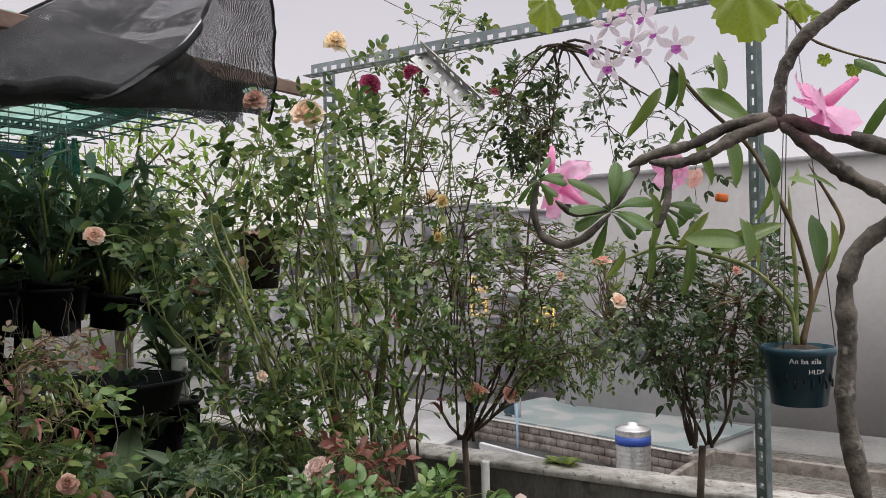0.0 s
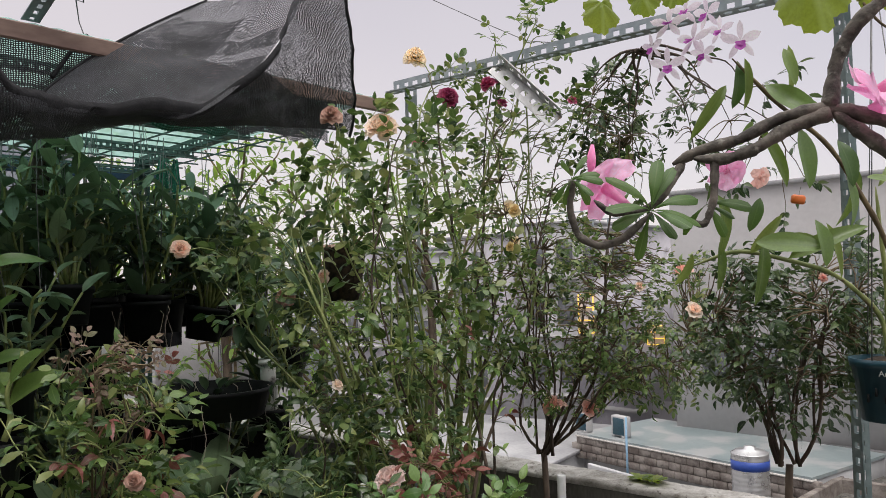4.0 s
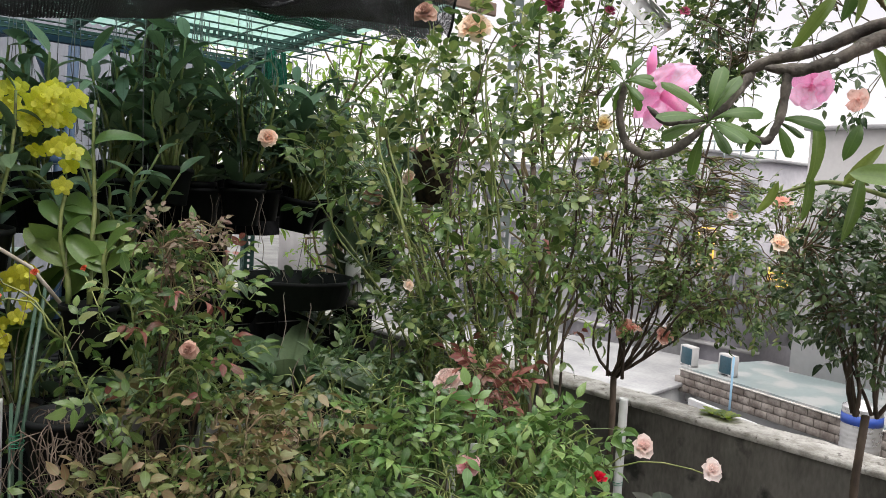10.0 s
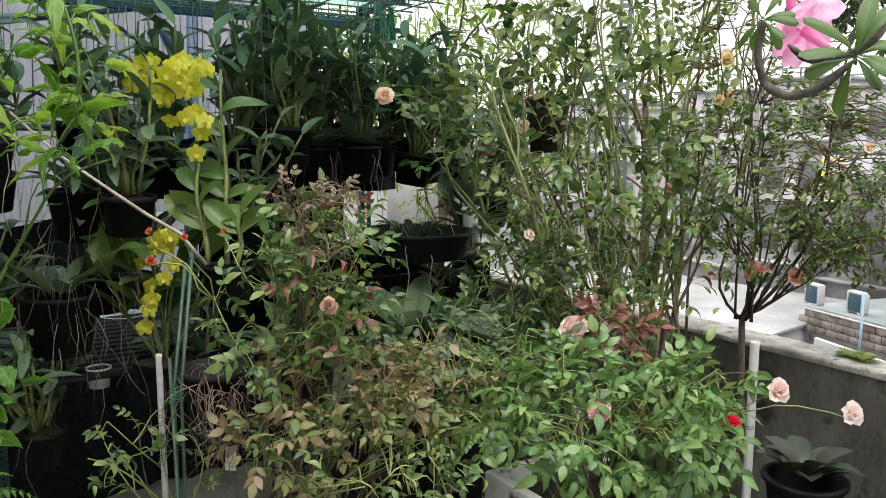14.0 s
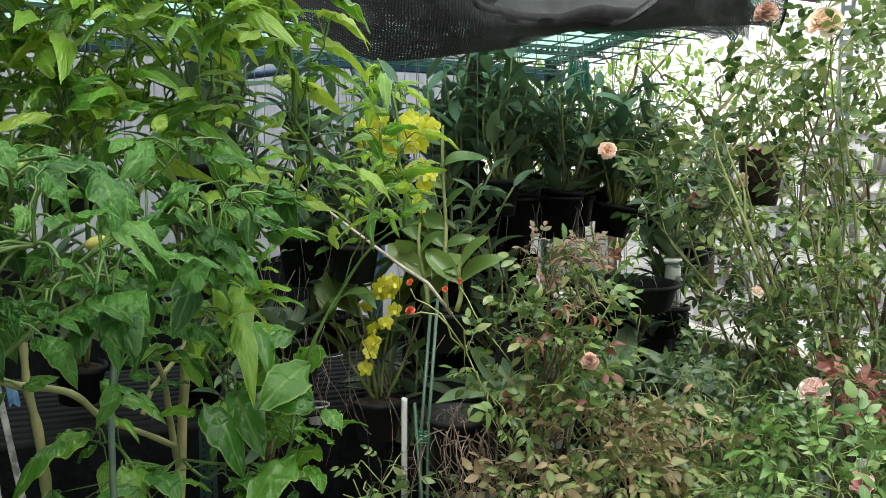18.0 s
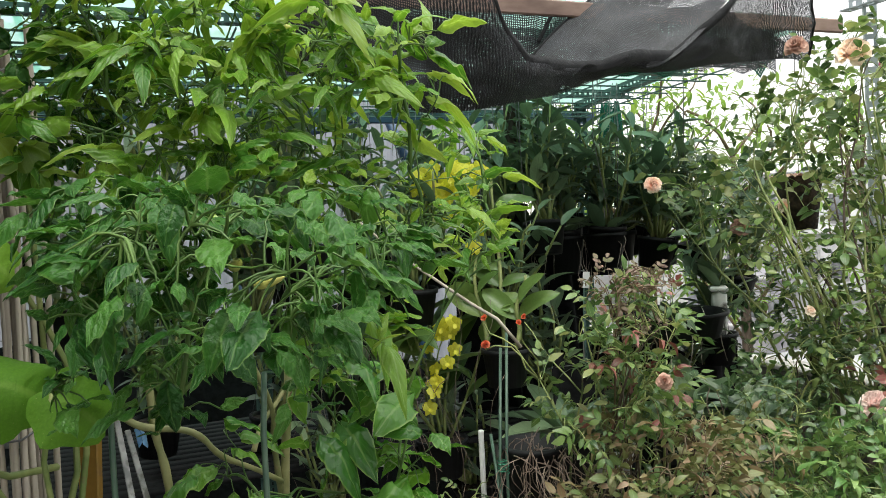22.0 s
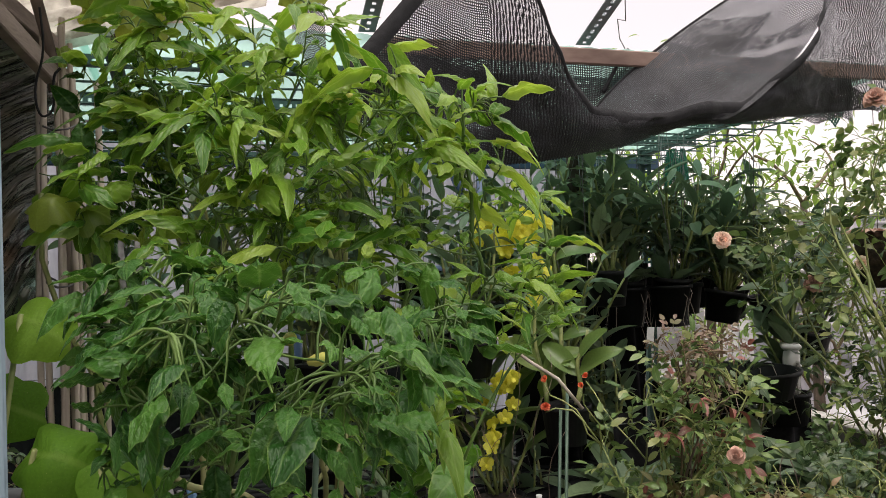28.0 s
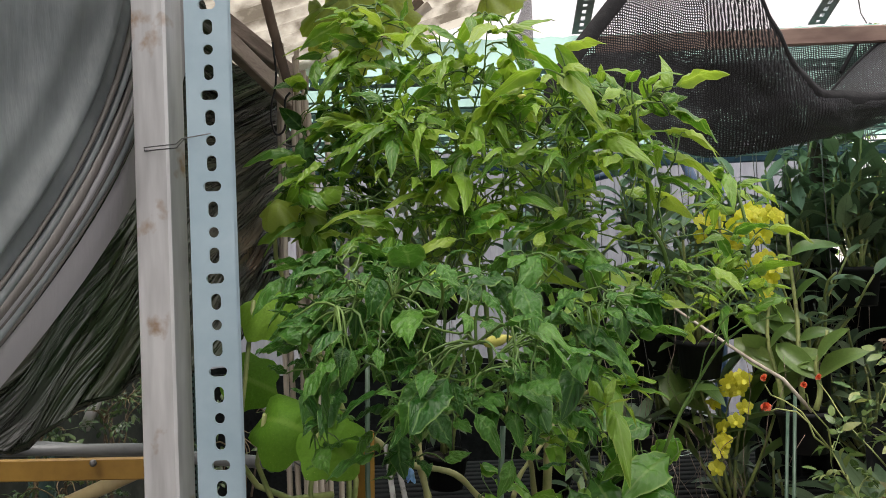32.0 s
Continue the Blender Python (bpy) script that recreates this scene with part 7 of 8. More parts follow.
for k, (p, d, s) in enumerate((((0.482, 1.447, 1.883), (0.6, -0.2, -0.25), 0.11), ((0.387, 1.397, 1.890), (-0.5, -0.3, -0.7), 0.1), ((0.494, 1.416, 1.957), (0.05, -0.1, -1), 0.09), ((0.418, 1.396, 1.934), (0.15, 0, -1), 0.09), ((0.633, 1.548, 1.769), (0.25, -0.1, -1), 0.12), ((0.704, 1.548, 1.746), (0.8, -0.2, -0.35), 0.07),
                            ((0.383, 1.480, 1.630), (0.05, -0.2, -1), 0.09), ((0.340, 1.500, 1.611), (-0.3, 0, -1), 0.075), ((0.434, 1.480, 1.608), (0.5, -0.5, 0.7), 0.09), ((0.503, 1.500, 1.597), (0.8, -0.3, 0.45), 0.15), ((0.557, 1.500, 1.627), (-0.9, -0.2, 0.3), 0.10), ((0.576, 1.519, 1.660), (0.3, 0, -0.9), 0.11), ((0.766, 1.579, 1.659), (0.1, -0.1, -1), 0.11), ((0.376, 1.449, 1.712), (0.3, -0.3, -0.8), 0.11), ((0.506, 1.499, 1.724), (-0.3, -0.2, 0.9), 0.12), ((0.462, 1.500, 1.629), (-0.1, -0.4, -0.9), 0.12), ((0.689, 1.579, 1.727), (0.5, -0.2, 0.8), 0.05))):
    put("leaf", shared("blade_%d" % (k % 3), BLADE[k % 3], L_ORCHPALE), ho, frame_of(np.array(p) - hp, d, (0.3, -0.8, 0.5), s))
for px_, s in (((0.294, 1.376, 1.995), 0.07), ((0.332, 1.376, 1.965), 0.07), ((0.290, 1.377, 1.924), 0.065), ((0.349, 1.386, 1.943), 0.05), ((0.360, 1.396, 2.014), 0.065), ((0.408, 1.376, 1.958), 0.07), ((0.325, 1.395, 2.020), 0.06), ((0.266, 1.376, 1.956), 0.05), ((0.384, 1.416, 1.989), 0.055)):
    flower(ho, np.array(px_) - hp, unit(np.array([-0.3, -1, 0.05]) + rng.normal(size=3) * 0.3), s, OF_STAR, F_WHITEO, F_PURPLE)
BROADBLADE = [leaf_tpl(1.0, 0.36, 0.22, d, 0.9, 0.48, 0.02, 9, t, 5, -0.1) for d, t in ((0.12, 0.2), (0.3, -0.3), (0.2, 0.4))]
for k, (a, b) in enumerate((((0.451, 1.408, 1.889), (0.526, 1.372, 1.831)), ((0.409, 1.411, 1.935), (0.417, 1.402, 1.861)), ((0.478, 1.387, 1.944), (0.494, 1.373, 1.888)), ((0.503, 1.404, 1.814), (0.517, 1.388, 1.722)), ((0.556, 1.388, 1.788), (0.583, 1.363, 1.723)), ((0.569, 1.389, 1.731), (0.579, 1.368, 1.654)), ((0.434, 1.441, 1.626), (0.521, 1.392, 1.62)), ((0.523, 1.411, 1.661), (0.546, 1.382, 1.596)), ((0.63, 1.368, 1.662), (0.639, 1.342, 1.572)), ((0.434, 1.424, 1.832), (0.411, 1.415, 1.794)), ((0.444, 1.435, 1.702), (0.426, 1.422, 1.651)), ((0.595, 1.379, 1.725), (0.623, 1.345, 1.716)))):
    a, b = np.array(a), np.array(b)
    put("leaf", shared("broad_blade_%d" % (k % 3), BROADBLADE[k % 3], L_ORCH), ho, frame_of(a - hp, b - a, (0.3 + 0.3 * rng.normal(), -0.9, 0.35), np.linalg.norm(b - a) * 1.12))
solo("orange_clip", Geo().box(pose(*(0.524, 1.499, 1.702), 5, 8, 10), 0.024, 0.012, 0.016, 0.003), M_ORANGE, "small orange plastic plant clip", "clip")

# ---- grape vine overhead ----
def lobed_tpl():
    """A vine leaf: shallow toothed lobes, a notch at the stalk and a sagging rim."""
    n, rings = 46, 5
    v, uv, f = [(0, 0.12, 0.0)], [(0.5, 0.3)], []
    for i in range(1, rings + 1):
        t = i / rings
        for k in range(n):
            a = -math.pi / 2 + 2 * math.pi * (k + 0.5) / n
            notch = min(1.0, 0.25 + abs(((a + 1.5 * math.pi) % (2 * math.pi)) - math.pi) / 0.55)
            rad = 0.5 * (0.84 + 0.10 * math.cos(5 * (a - math.pi / 2)) + 0.05 * math.cos(10 * a + 1) + 0.03 * math.cos(23 * a)) * notch
            x, y = rad * t * math.cos(a), 0.12 + (rad * t * math.sin(a) + 0.26 * t * 0.9)
            z = -0.42 * t * t * rad + 0.035 * t * math.sin(3 * a + 0.8) + 0.05 * t * math.cos(5 * (a - math.pi / 2))
            v.append((x, y, z))
            uv.append((0.5 + 0.5 * t * math.cos(a), 0.5 + 0.5 * t * math.sin(a)))
            k2 = (k + 1) % n
            f.append((0, 1 + k, 1 + k2) if i == 1 else (1 + (i - 2) * n + k, 1 + (i - 1) * n + k, 1 + (i - 1) * n + k2, 1 + (i - 2) * n + k2))
    return np.array(v), f, np.array(uv)


LOBED = lobed_tpl()
vine = thing("grape_vine", (0.5, 1.5, 2.2), "grape vine with pale green leaves trailing overhead", "grape vine")
vb = np.array((0.5, 1.5, 2.2))
limb([(0.149, 1.345, 2.089), (0.224, 1.345, 2.049), (0.310, 1.345, 2.038), (0.436, 1.295, 2.037), (0.542, 1.246, 1.983), (0.576, 1.246, 1.929), (0.638, 1.247, 1.906), (0.725, 1.247, 1.882)], 0.003, 0.002, M_TWIG, "vine_stem", vine, vb, 6)
for k, (p, s, d) in enumerate((((0.181, 1.345, 2.036), 0.075, (0.1, -0.2, -1)), ((0.243, 1.345, 2.044), 0.06, (0.4, -0.3, -0.9)), ((0.305, 1.345, 2.057), 0.06, (-0.3, -0.3, -1)), ((0.470, 1.245, 2.025), 0.125, (0.25, -0.3, -1)), ((0.560, 1.246, 1.995), 0.05, (0.3, -0.2, -1)), ((0.599, 1.246, 1.973), 0.035, (-0.2, 0, -1)), ((0.646, 1.247, 1.892), 0.03, (0.3, 0, -1)), ((0.602, 1.247, 1.907), 0.025, (0, 0, -1)), ((0.101, 1.345, 2.090), 0.07, (0, -0.3, -1)), ((0.372, 1.295, 2.057), 0.07, (0.1, -0.3, -1)))):
    put("leaf", shared("lobed_leaf", LOBED, L_GRAPE), vine, frame_of(np.array(p) - vb, d, (0.2 * rng.normal(), -1, 0.4), s))
# the vine's other end, over the chilli bush
vine2 = thing("grape_vine", (-1.3, 0.45, 2.1), "grape vine with yellowing leaves over sticks", "grape vine")
v2 = np.array((-1.3, 0.45, 2.1))
for k, (p, s, d) in enumerate((((-1.159, 0.418, 2.102), 0.13, (0.1, -0.2, -1)), ((-1.186, 0.378, 2.085), 0.1, (-0.2, 0, -1)), ((-1.122, 0.473, 2.089), 0.1, (0.3, 0, -1)), ((-1.239, 0.390, 2.044), 0.05, (0, 0, -1)), ((-1.265, 0.356, 1.976), 0.04, (0.2, 0, -1)), ((-0.999, 0.571, 2.065), 0.1, (0.9, 0.3, -0.2)), ((-1.196, 0.456, 2.040), 0.09, (-0.3, 0, -1)))):
    put("leaf", shared("lobed_leaf", LOBED, L_GRAPE), vine2, frame_of(np.array(p) - v2, d, (0.6 + 0.2 * rng.normal(), -0.6, 0.5), s))

def bar_flat(a, b, w):
    a, b = Vector(a), Vector(b)
    return Geo().box(look((a + b) / 2, b), w, 0.003, (b - a).length, 0.0008)


# ---- planter, pipes, stakes and small pots ----
pb = thing("planter_box", (-0.116, 1.566, 0.0), "white foam planter box with peeling paint", "planter box")
pb.rotation_euler = (0, 0, radians(TURN))
for sx, sy, w, d in ((0, -0.13, 0.56, 0.025), (0, 0.13, 0.56, 0.025), (-0.268, 0, 0.025, 0.235), (0.268, 0, 0.025, 0.235)):
    part("side", Geo().box(pose(sx, sy, 0.63), w, d, 0.42, 0.004), M_WHITEBOX, pb)
part("soil", Geo().box(pose(0, 0, 0.62), 0.51, 0.235, 0.36), M_SOIL, pb)
part("stand", Geo().box(pose(0, 0, 0.21), 0.5, 0.24, 0.42, 0.01), M_CONC, pb)
for p, r_, z0, lab in (((0.095, 2.018, 1.088), 0.0108, 0.0, "white plastic pipe set upright as a stake"), ((-1.011, 1.252, 1.122), 0.0065, 0.0, "thin white plastic pipe stake"), ((-0.273, 1.815, 1.056), 0.012, 0.0, "white plastic pipe stake among roses"), ((-0.361, 1.841, 1.108), 0.006, 0.5, "white plant label stake")):
    ps = thing("pipe_stake", (p[0], p[1], z0), lab, "pipe", "pipe stakes")
    part("pipe", Geo().tube([(0, 0, 0), (0.002, 0, 0.5 * (p[2] - z0)), (0, 0, p[2] - z0)], r_, 14, False), M_PVC, ps)
    part("rim", Geo().lathe(pose(0, 0, p[2] - z0), [(r_ * 1.02, -0.006), (r_ * 1.03, 0.0), (r_ * 0.8, 0.001), (r_ * 0.78, -0.02), (r_ * 0.3, -0.021)], 14), M_PVC, ps)
    part("tie", Geo().tube([(r_ * 1.1 * math.cos(a), r_ * 1.1 * math.sin(a), 0.8 * (p[2] - z0) + 0.001 * a) for a in np.linspace(0, 13, 30)], 0.0008, 4), M_GREENTWINE, ps, "wound green twine")
for a, b in (((-0.943, 1.217, 1.063), (-0.985, 1.311, 1.301)), ((-0.929, 1.222, 1.063), (-0.973, 1.321, 1.335)), ((-0.888, 1.156, 0.869), (-0.990, 1.260, 1.114)), ((-0.734, 0.369, 1.362), (-0.745, 0.385, 1.427)), ((-0.855, 0.257, 1.366), (-0.892, 0.286, 1.579))):
    solo("stake", Geo().tube([(a[0], a[1], 0.1), a, b], 0.0036, 6), M_GREENSTAKE, "green coated plant stake tied with twine", "stake", "plant stakes")
# root ball of a mounted orchid
rb_ = np.array((-0.859, 1.248, 1.042))
rt = thing("root_clump", (rb_[0], rb_[1], rb_[2] - 0.1), "hanging clump of pale dry orchid roots", "roots")
for k in range(60):
    s = np.array([0.045 * rng.normal(), 0.03 * rng.normal(), 0.15 + 0.015 * rng.normal()])
    e = s + np.array([0.035 * rng.normal() + 0.02, 0.025 * rng.normal(), -0.10 - 0.12 * rng.random()])
    ln = bend(s, e, 12, 0.026)
    part("root", Geo().tube(ln, np.linspace(0.0013, 0.0006, 12), 4), M_OLDROOT, rt)
    if k % 2:
        part("rootlet", Geo().tube(bend(ln[5], ln[5] + np.array([0.03 * rng.normal(), 0.02 * rng.normal(), -0.05]), 8, 0.014), 0.0006, 3), M_OLDROOT, rt)
part("clay_pot", Geo().lathe(pose(-0.05, 0.06, 0.14), [(0.03, -0.12), (0.055, -0.12), (0.075, 0), (0.08, 0), (0.08, 0.012), (0.07, 0.012), (0.05, -0.11)], 20), M_BLACKPOT, rt, "black plastic pot")
# dark rosette plant in a pot by the parapet
bp_ = np.array((0.225, 2.080, 0.750))
ro = thing("rosette_plant", (bp_[0], bp_[1], 0.0), "dark-leaved rosette plant in a black pot", "potted plant")
part("pot", Geo().lathe(pose(0, 0, bp_[2]), [(0.04, -0.16), (0.07, -0.16), (0.09, -0.01), (0.1, -0.01), (0.1, 0.0), (0.085, 0.0), (0.065, -0.15)], 22), M_BLACKPOT, ro)
part("plinth", Geo().box(pose(0, 0, (bp_[2] - 0.16) / 2), 0.2, 0.2, bp_[2] - 0.16, 0.01), M_CONC, ro)
for k in range(11):
    a = 2.4 * k
    put("leaf", shared("rosette_leaf", leaf_tpl(1.0, 0.46, 0.25, 0.25, 0.6, 0.6, 0.03, 8), L_DARKROS), ro, frame_of((0.01 * math.cos(a), 0.01 * math.sin(a), bp_[2]), (math.cos(a), math.sin(a), 0.5 + 0.09 * k), (0, 0, 1), 0.125))
# succulent tufts on the coping
for p in ((0.322, 2.383, 1.000), (0.359, 2.351, 1.000)):
    t_ = thing("coping_weed", (p[0], p[1], 0.985), "yellow-green weed rooted in the coping", "weed", "coping weeds")
    for k in range(14):
        a = 2.4 * k
        put("leaf", shared("weed_leaf", leaf_tpl(1.0, 0.5, 0.1, 0.3, 0.8, 0.5), L_GRAPE), t_, frame_of((0, 0, 0), (math.cos(a), math.sin(a), 0.5 + 0.5 * rng.random()), (0, 0, 1), 0.042))
# hanging wires under the shed roof
wr = np.random.default_rng(9)
for k in range(46):
    u, n = -2.1 - 1.2 * wr.random(), -0.3 + 2.2 * wr.random()
    ln = 0.25 + 0.35 * wr.random()
    p = q(u, n, 2.14)
    solo("hanging_wire", Geo().tube([p, (p[0] + 0.01 * wr.normal(), p[1], p[2] - ln * 0.5), (p[0] + 0.015 * wr.normal(), p[1], p[2] - ln), (p[0] + 0.02, p[1], p[2] - ln - 0.015), (p[0] + 0.02, p[1], p[2] - ln + 0.02)], 0.0016, 4), M_WIRE, "thin steel hanging wire with a hooked end", "wire", "hanging wires")
# overhead line
solo("cable", Geo().tube([(-0.483, 3.187, 2.776), (-0.159, 2.990, 2.548), (0.027, 2.742, 2.384), q(-1.17, 2.07, 2.26)], 0.0016, 4), M_WIRE, "thin cable slung above the terrace", "cable")
# dark coconut-fibre mount with a brown plant
cm = thing("mounted_plant", (-0.567, 2.499, 1.676), "dark fibre pot with a brown dried plant", "mounted plant")
part("fibre_pot", Geo().lathe(pose(0, 0, 0), [(0.02, -0.16), (0.05, -0.16), (0.07, 0), (0.06, 0.01), (0.0005, 0.0)], 16), M_SOIL, cm)
for k in range(18):
    a = 2.4 * k
    put("leaf", shared("dry_leaf", leaf_tpl(1.0, 0.4, 0.3, 0.6, 1.0, 0.5), F_DRY), cm, frame_of((0.03 * math.cos(a), 0.03 * math.sin(a), 0), (math.cos(a), math.sin(a), 0.8), (0, 0, 1), 0.07))
part("wire", Geo().tube([(0, 0, 0), (0, 0, 0.6)], 0.0012, 4), M_WIRE, cm)
# odds and ends stacked behind the chilli bush
solo("board", Geo().box(pose(*(-1.163, 0.410, 1.218), 4, 6, 20), 0.035, 0.012, 0.30, 0.002), M_YELLOWBAR, "orange-brown wooden board stood on end", "board", smooth=False)
for k, (a, b) in enumerate((((-1.138, 0.440, 1.339), (-1.055, 0.417, 1.156)), ((-1.165, 0.477, 1.293), (-1.076, 0.462, 1.136)), ((-1.181, 0.422, 1.765), (-1.130, 0.407, 1.514)), ((-1.225, 0.421, 1.759), (-1.168, 0.400, 1.495)))):
    solo("plastic_strip", bar_flat(a, b, 0.009), M_WORNGREY, "pale worn plastic strip leaning behind the bush", "strip", "leaning strips", smooth=False)
solo("blue_bag", sheet_of(lambda a, b: tuple(np.array((-1.147, 0.489, 1.280)) + np.array((0.022 * (a - 0.5), 0.006 * math.sin(9 * a + 4 * b), 0.02 * (b - 0.5) + 0.005 * math.sin(11 * a)))), 14, 10), M_BLUEBAG, "scrap of crumpled pale blue plastic bag", "bag")

# long mounted orchid hanging under the roof
mo = thing("mounted_orchid", (-1.580, 2.454, 1.757), "dark orchid mounted on a long hanging log", "orchid")
part("log", Geo().tube([(0, 0, -0.12), (0.01, 0, 0.1), (0, 0.01, 0.3), (0.005, 0, 0.42)], [0.03, 0.036, 0.034, 0.02], 9), M_BARK, mo)
part("wire", Geo().tube([(0.005, 0, 0.42), (0, 0, 0.62)], 0.0015, 4), M_WIRE, mo)
for k in range(64):
    a, z = 2.4 * k, -0.1 + 0.5 * k / 64
    put("leaf", shared("strap_leaf_%d" % (k % 4), STRAP[k % 4], L_ORCHDARK), mo, frame_of((0.03 * math.cos(a), 0.03 * math.sin(a), z), (math.cos(a), math.sin(a), 0.4 + 0.5 * rng.random()), (0, 0, 1), 0.07 + 0.07 * rng.random()))
# knotted green netting at the rear corner of the shed
def knot(a, b):
    r_ = 0.03 + 0.012 * math.sin(11 * a * 6.28) + 0.012 * b
    return (r_ * math.cos(6.28 * a), r_ * math.sin(6.28 * a), 0.06 - 0.13 * b + 0.02 * math.sin(18 * a))
gk = net_sheet("knot", knot, 48, 10, N_GREEN, "", 1.0, 0.5)
ko = solo("green_netting", gk, N_GREEN, "bunched green shade netting tied to the post", "netting")
ko.location = (-1.385, 2.953, 1.994)
# roots and labels among the pots
for p in ((-1.070, 1.967, 1.401), (-0.169, 1.582, 1.041), (-0.799, 1.205, 0.954)):
    solo("plant_label", Geo().box(pose(*p, 6, 4, 30), 0.02, 0.0015, 0.05, 0.0004), M_PVC, "small white plastic plant label", "plant label", "plant labels", smooth=False)
for k in range(40):
    s = np.array((-1.548, 1.592, 1.206)) + rng.normal(size=3) * (0.2, 0.12, 0.12)
    solo("air_root", Geo().tube(bend(s, s + np.array([0.05 * rng.normal(), 0.04 * rng.normal(), -0.2 - 0.15 * rng.random()]), 7, 0.02), 0.0008, 4), M_OLDROOT, "thin pale air root hanging from orchids", "root", "air roots")

# a fern at the foot of the chilli bush
fern = thing("fern", (-1.09, 0.82, 0.92), "small green fern with narrow fronds in the shade of the bush", "fern")
PINNA = shared("fern_pinna", leaf_tpl(1.0, 0.3, 0.1, 0.25, 1.2, 0.3, 0.03, 5), L_CHILIMID)
for k in range(9):
    a = 0.7 * k + 0.3 * rng.random()
    out = np.array([math.cos(a), math.sin(a), 0])
    spine = [out * (0.15 * t) + np.array([0, 0, 0.20 * t - 0.16 * t * t]) for t in np.linspace(0, 1, 14)]
    frond = part("frond", Geo().tube(spine, np.linspace(0.0014, 0.0004, 14), 4), M_CHILITWIG, fern)
    side = np.cross(out, (0, 0, 1))
    for i in range(3, 14):
        for sgn in (-1, 1):
            put("pinna", PINNA, frond, frame_of(spine[i], side * sgn + out * 0.45 + np.array([0, 0, -0.1]), (0, 0, 1), 0.042 * (1 - 0.8 * abs(i - 5) / 9) * (0.9 + 0.2 * rng.random())))

# white foam boxes that shine between the pots
for p, w, d, h in (((-0.886, 2.682, 1.190), 0.05, 0.1, 0.09), ((-0.856, 2.581, 1.275), 0.05, 0.08, 0.07)):
    fb = thing("foam_box", (p[0], p[1], p[2] - h / 2), "white foam box standing behind the pots", "box", "foam boxes")
    fb.rotation_euler = (0, 0, radians(20))
    part("body", Geo().box(pose(0, 0, h / 2), w, d, h, 0.008), M_WHITEBOX, fb)
    part("lid", Geo().box(pose(0, 0, h + 0.008), w + 0.012, d + 0.012, 0.016, 0.005), M_WHITEBOX, fb)
tie = np.array((-0.935, 1.218, 1.046))
solo("twine", Geo().tube([tie + np.array((0.012 * math.cos(a), 0.012 * math.sin(a), 0.0012 * a)) for a in np.linspace(0, 25, 60)], 0.0011, 4), M_GREENTWINE, "bright green twine wound round the stakes", "twine")

# ---- posts and sheets at the near side ----
def face_bar(x, y, z0, z1, w, thick, pitch):
    """One upright slotted angle: a front flange with alternating round, upright and level holes, and a plain return."""
    b = Geo()
    h = z1 - z0
    n = int(h / pitch)
    def cell(xa, xb, za, zb):
        b.box(pose((xa + xb) / 2, 0, (za + zb) / 2), xb - xa, thick, zb - za)
    seq = ((0.012, 0.019), (0.012, 0.0125), (0.012, 0.019), (0.021, 0.012))
    for i in range(n):
        hw, hh = seq[i % 4]
        za, zb = z0 + i * pitch, z0 + (i + 1) * pitch
        mid = (za + zb) / 2
        ch = min(hw, hh) * 0.35
        k = 16
        pts_o = [(-w / 2, za), (w / 2, za), (w / 2, zb), (-w / 2, zb)]
        ring = []
        for j in range(k):
            a = 2 * math.pi * (j + 0.5) / k
            rr_ = min(hw, hh) / 2
            cx = (hw / 2 - rr_) * (1 if math.cos(a) > 0 else -1) if hw > hh else 0
            cz = (hh / 2 - rr_) * (1 if math.sin(a) > 0 else -1) if hh > hw else 0
            ring.append((cx + rr_ * math.cos(a), mid + cz + rr_ * math.sin(a)))
        outer = []
        for j in range(k):
            a = 2 * math.pi * (j + 0.5) / k
            c, s = math.cos(a), math.sin(a)
            t = min((w / 2) / max(1e-6, abs(c)), (pitch / 2) / max(1e-6, abs(s)))
            outer.append((c * t, mid + s * t))
        vs = [(p[0], d, p[1]) for d in (-thick / 2, thick / 2) for p in ring + outer]
        fs = []
        for j in range(k):
            j2 = (j + 1) % k
            fs.append((j, k + j, k + j2, j2))
            fs.append((2 * k + j, 2 * k + j2, 3 * k + j2, 3 * k + j))
            fs.append((j, j2, 2 * k + j2, 2 * k + j))
        # corner fillers between the spokes and the cell's corners
        for sx in (-1, 1):
            for sz in (-1, 1):
                js = [j for j in range(k) if (outer[j][0] * sx > 0 and (outer[j][1] - mid) * sz > 0)]
                onx = [j for j in js if abs(abs(outer[j][0]) - w / 2) < 1e-6]
                onz = [j for j in js if j not in onx]
                if onx and onz:
                    jx = max(onx, key=lambda j: abs(outer[j][1] - mid))
                    jz = max(onz, key=lambda j: abs(outer[j][0]))
                    base_i = len(vs)
                    for d in (-thick / 2, thick / 2):
                        vs += [(sx * w / 2, d, mid + sz * pitch / 2)]
                    fs.append((k + jx, base_i, k + jz))
                    fs.append((3 * k + jx, base_i + 1, 3 * k + jz))
        b.add(vs, fs)
    cell(w / 2 - thick, w / 2 - thick / 2, z0, z1)
    b.box(pose(-w / 2 + thick / 2, w * 0.5, (z0 + z1) / 2), thick, w, h)
    return b


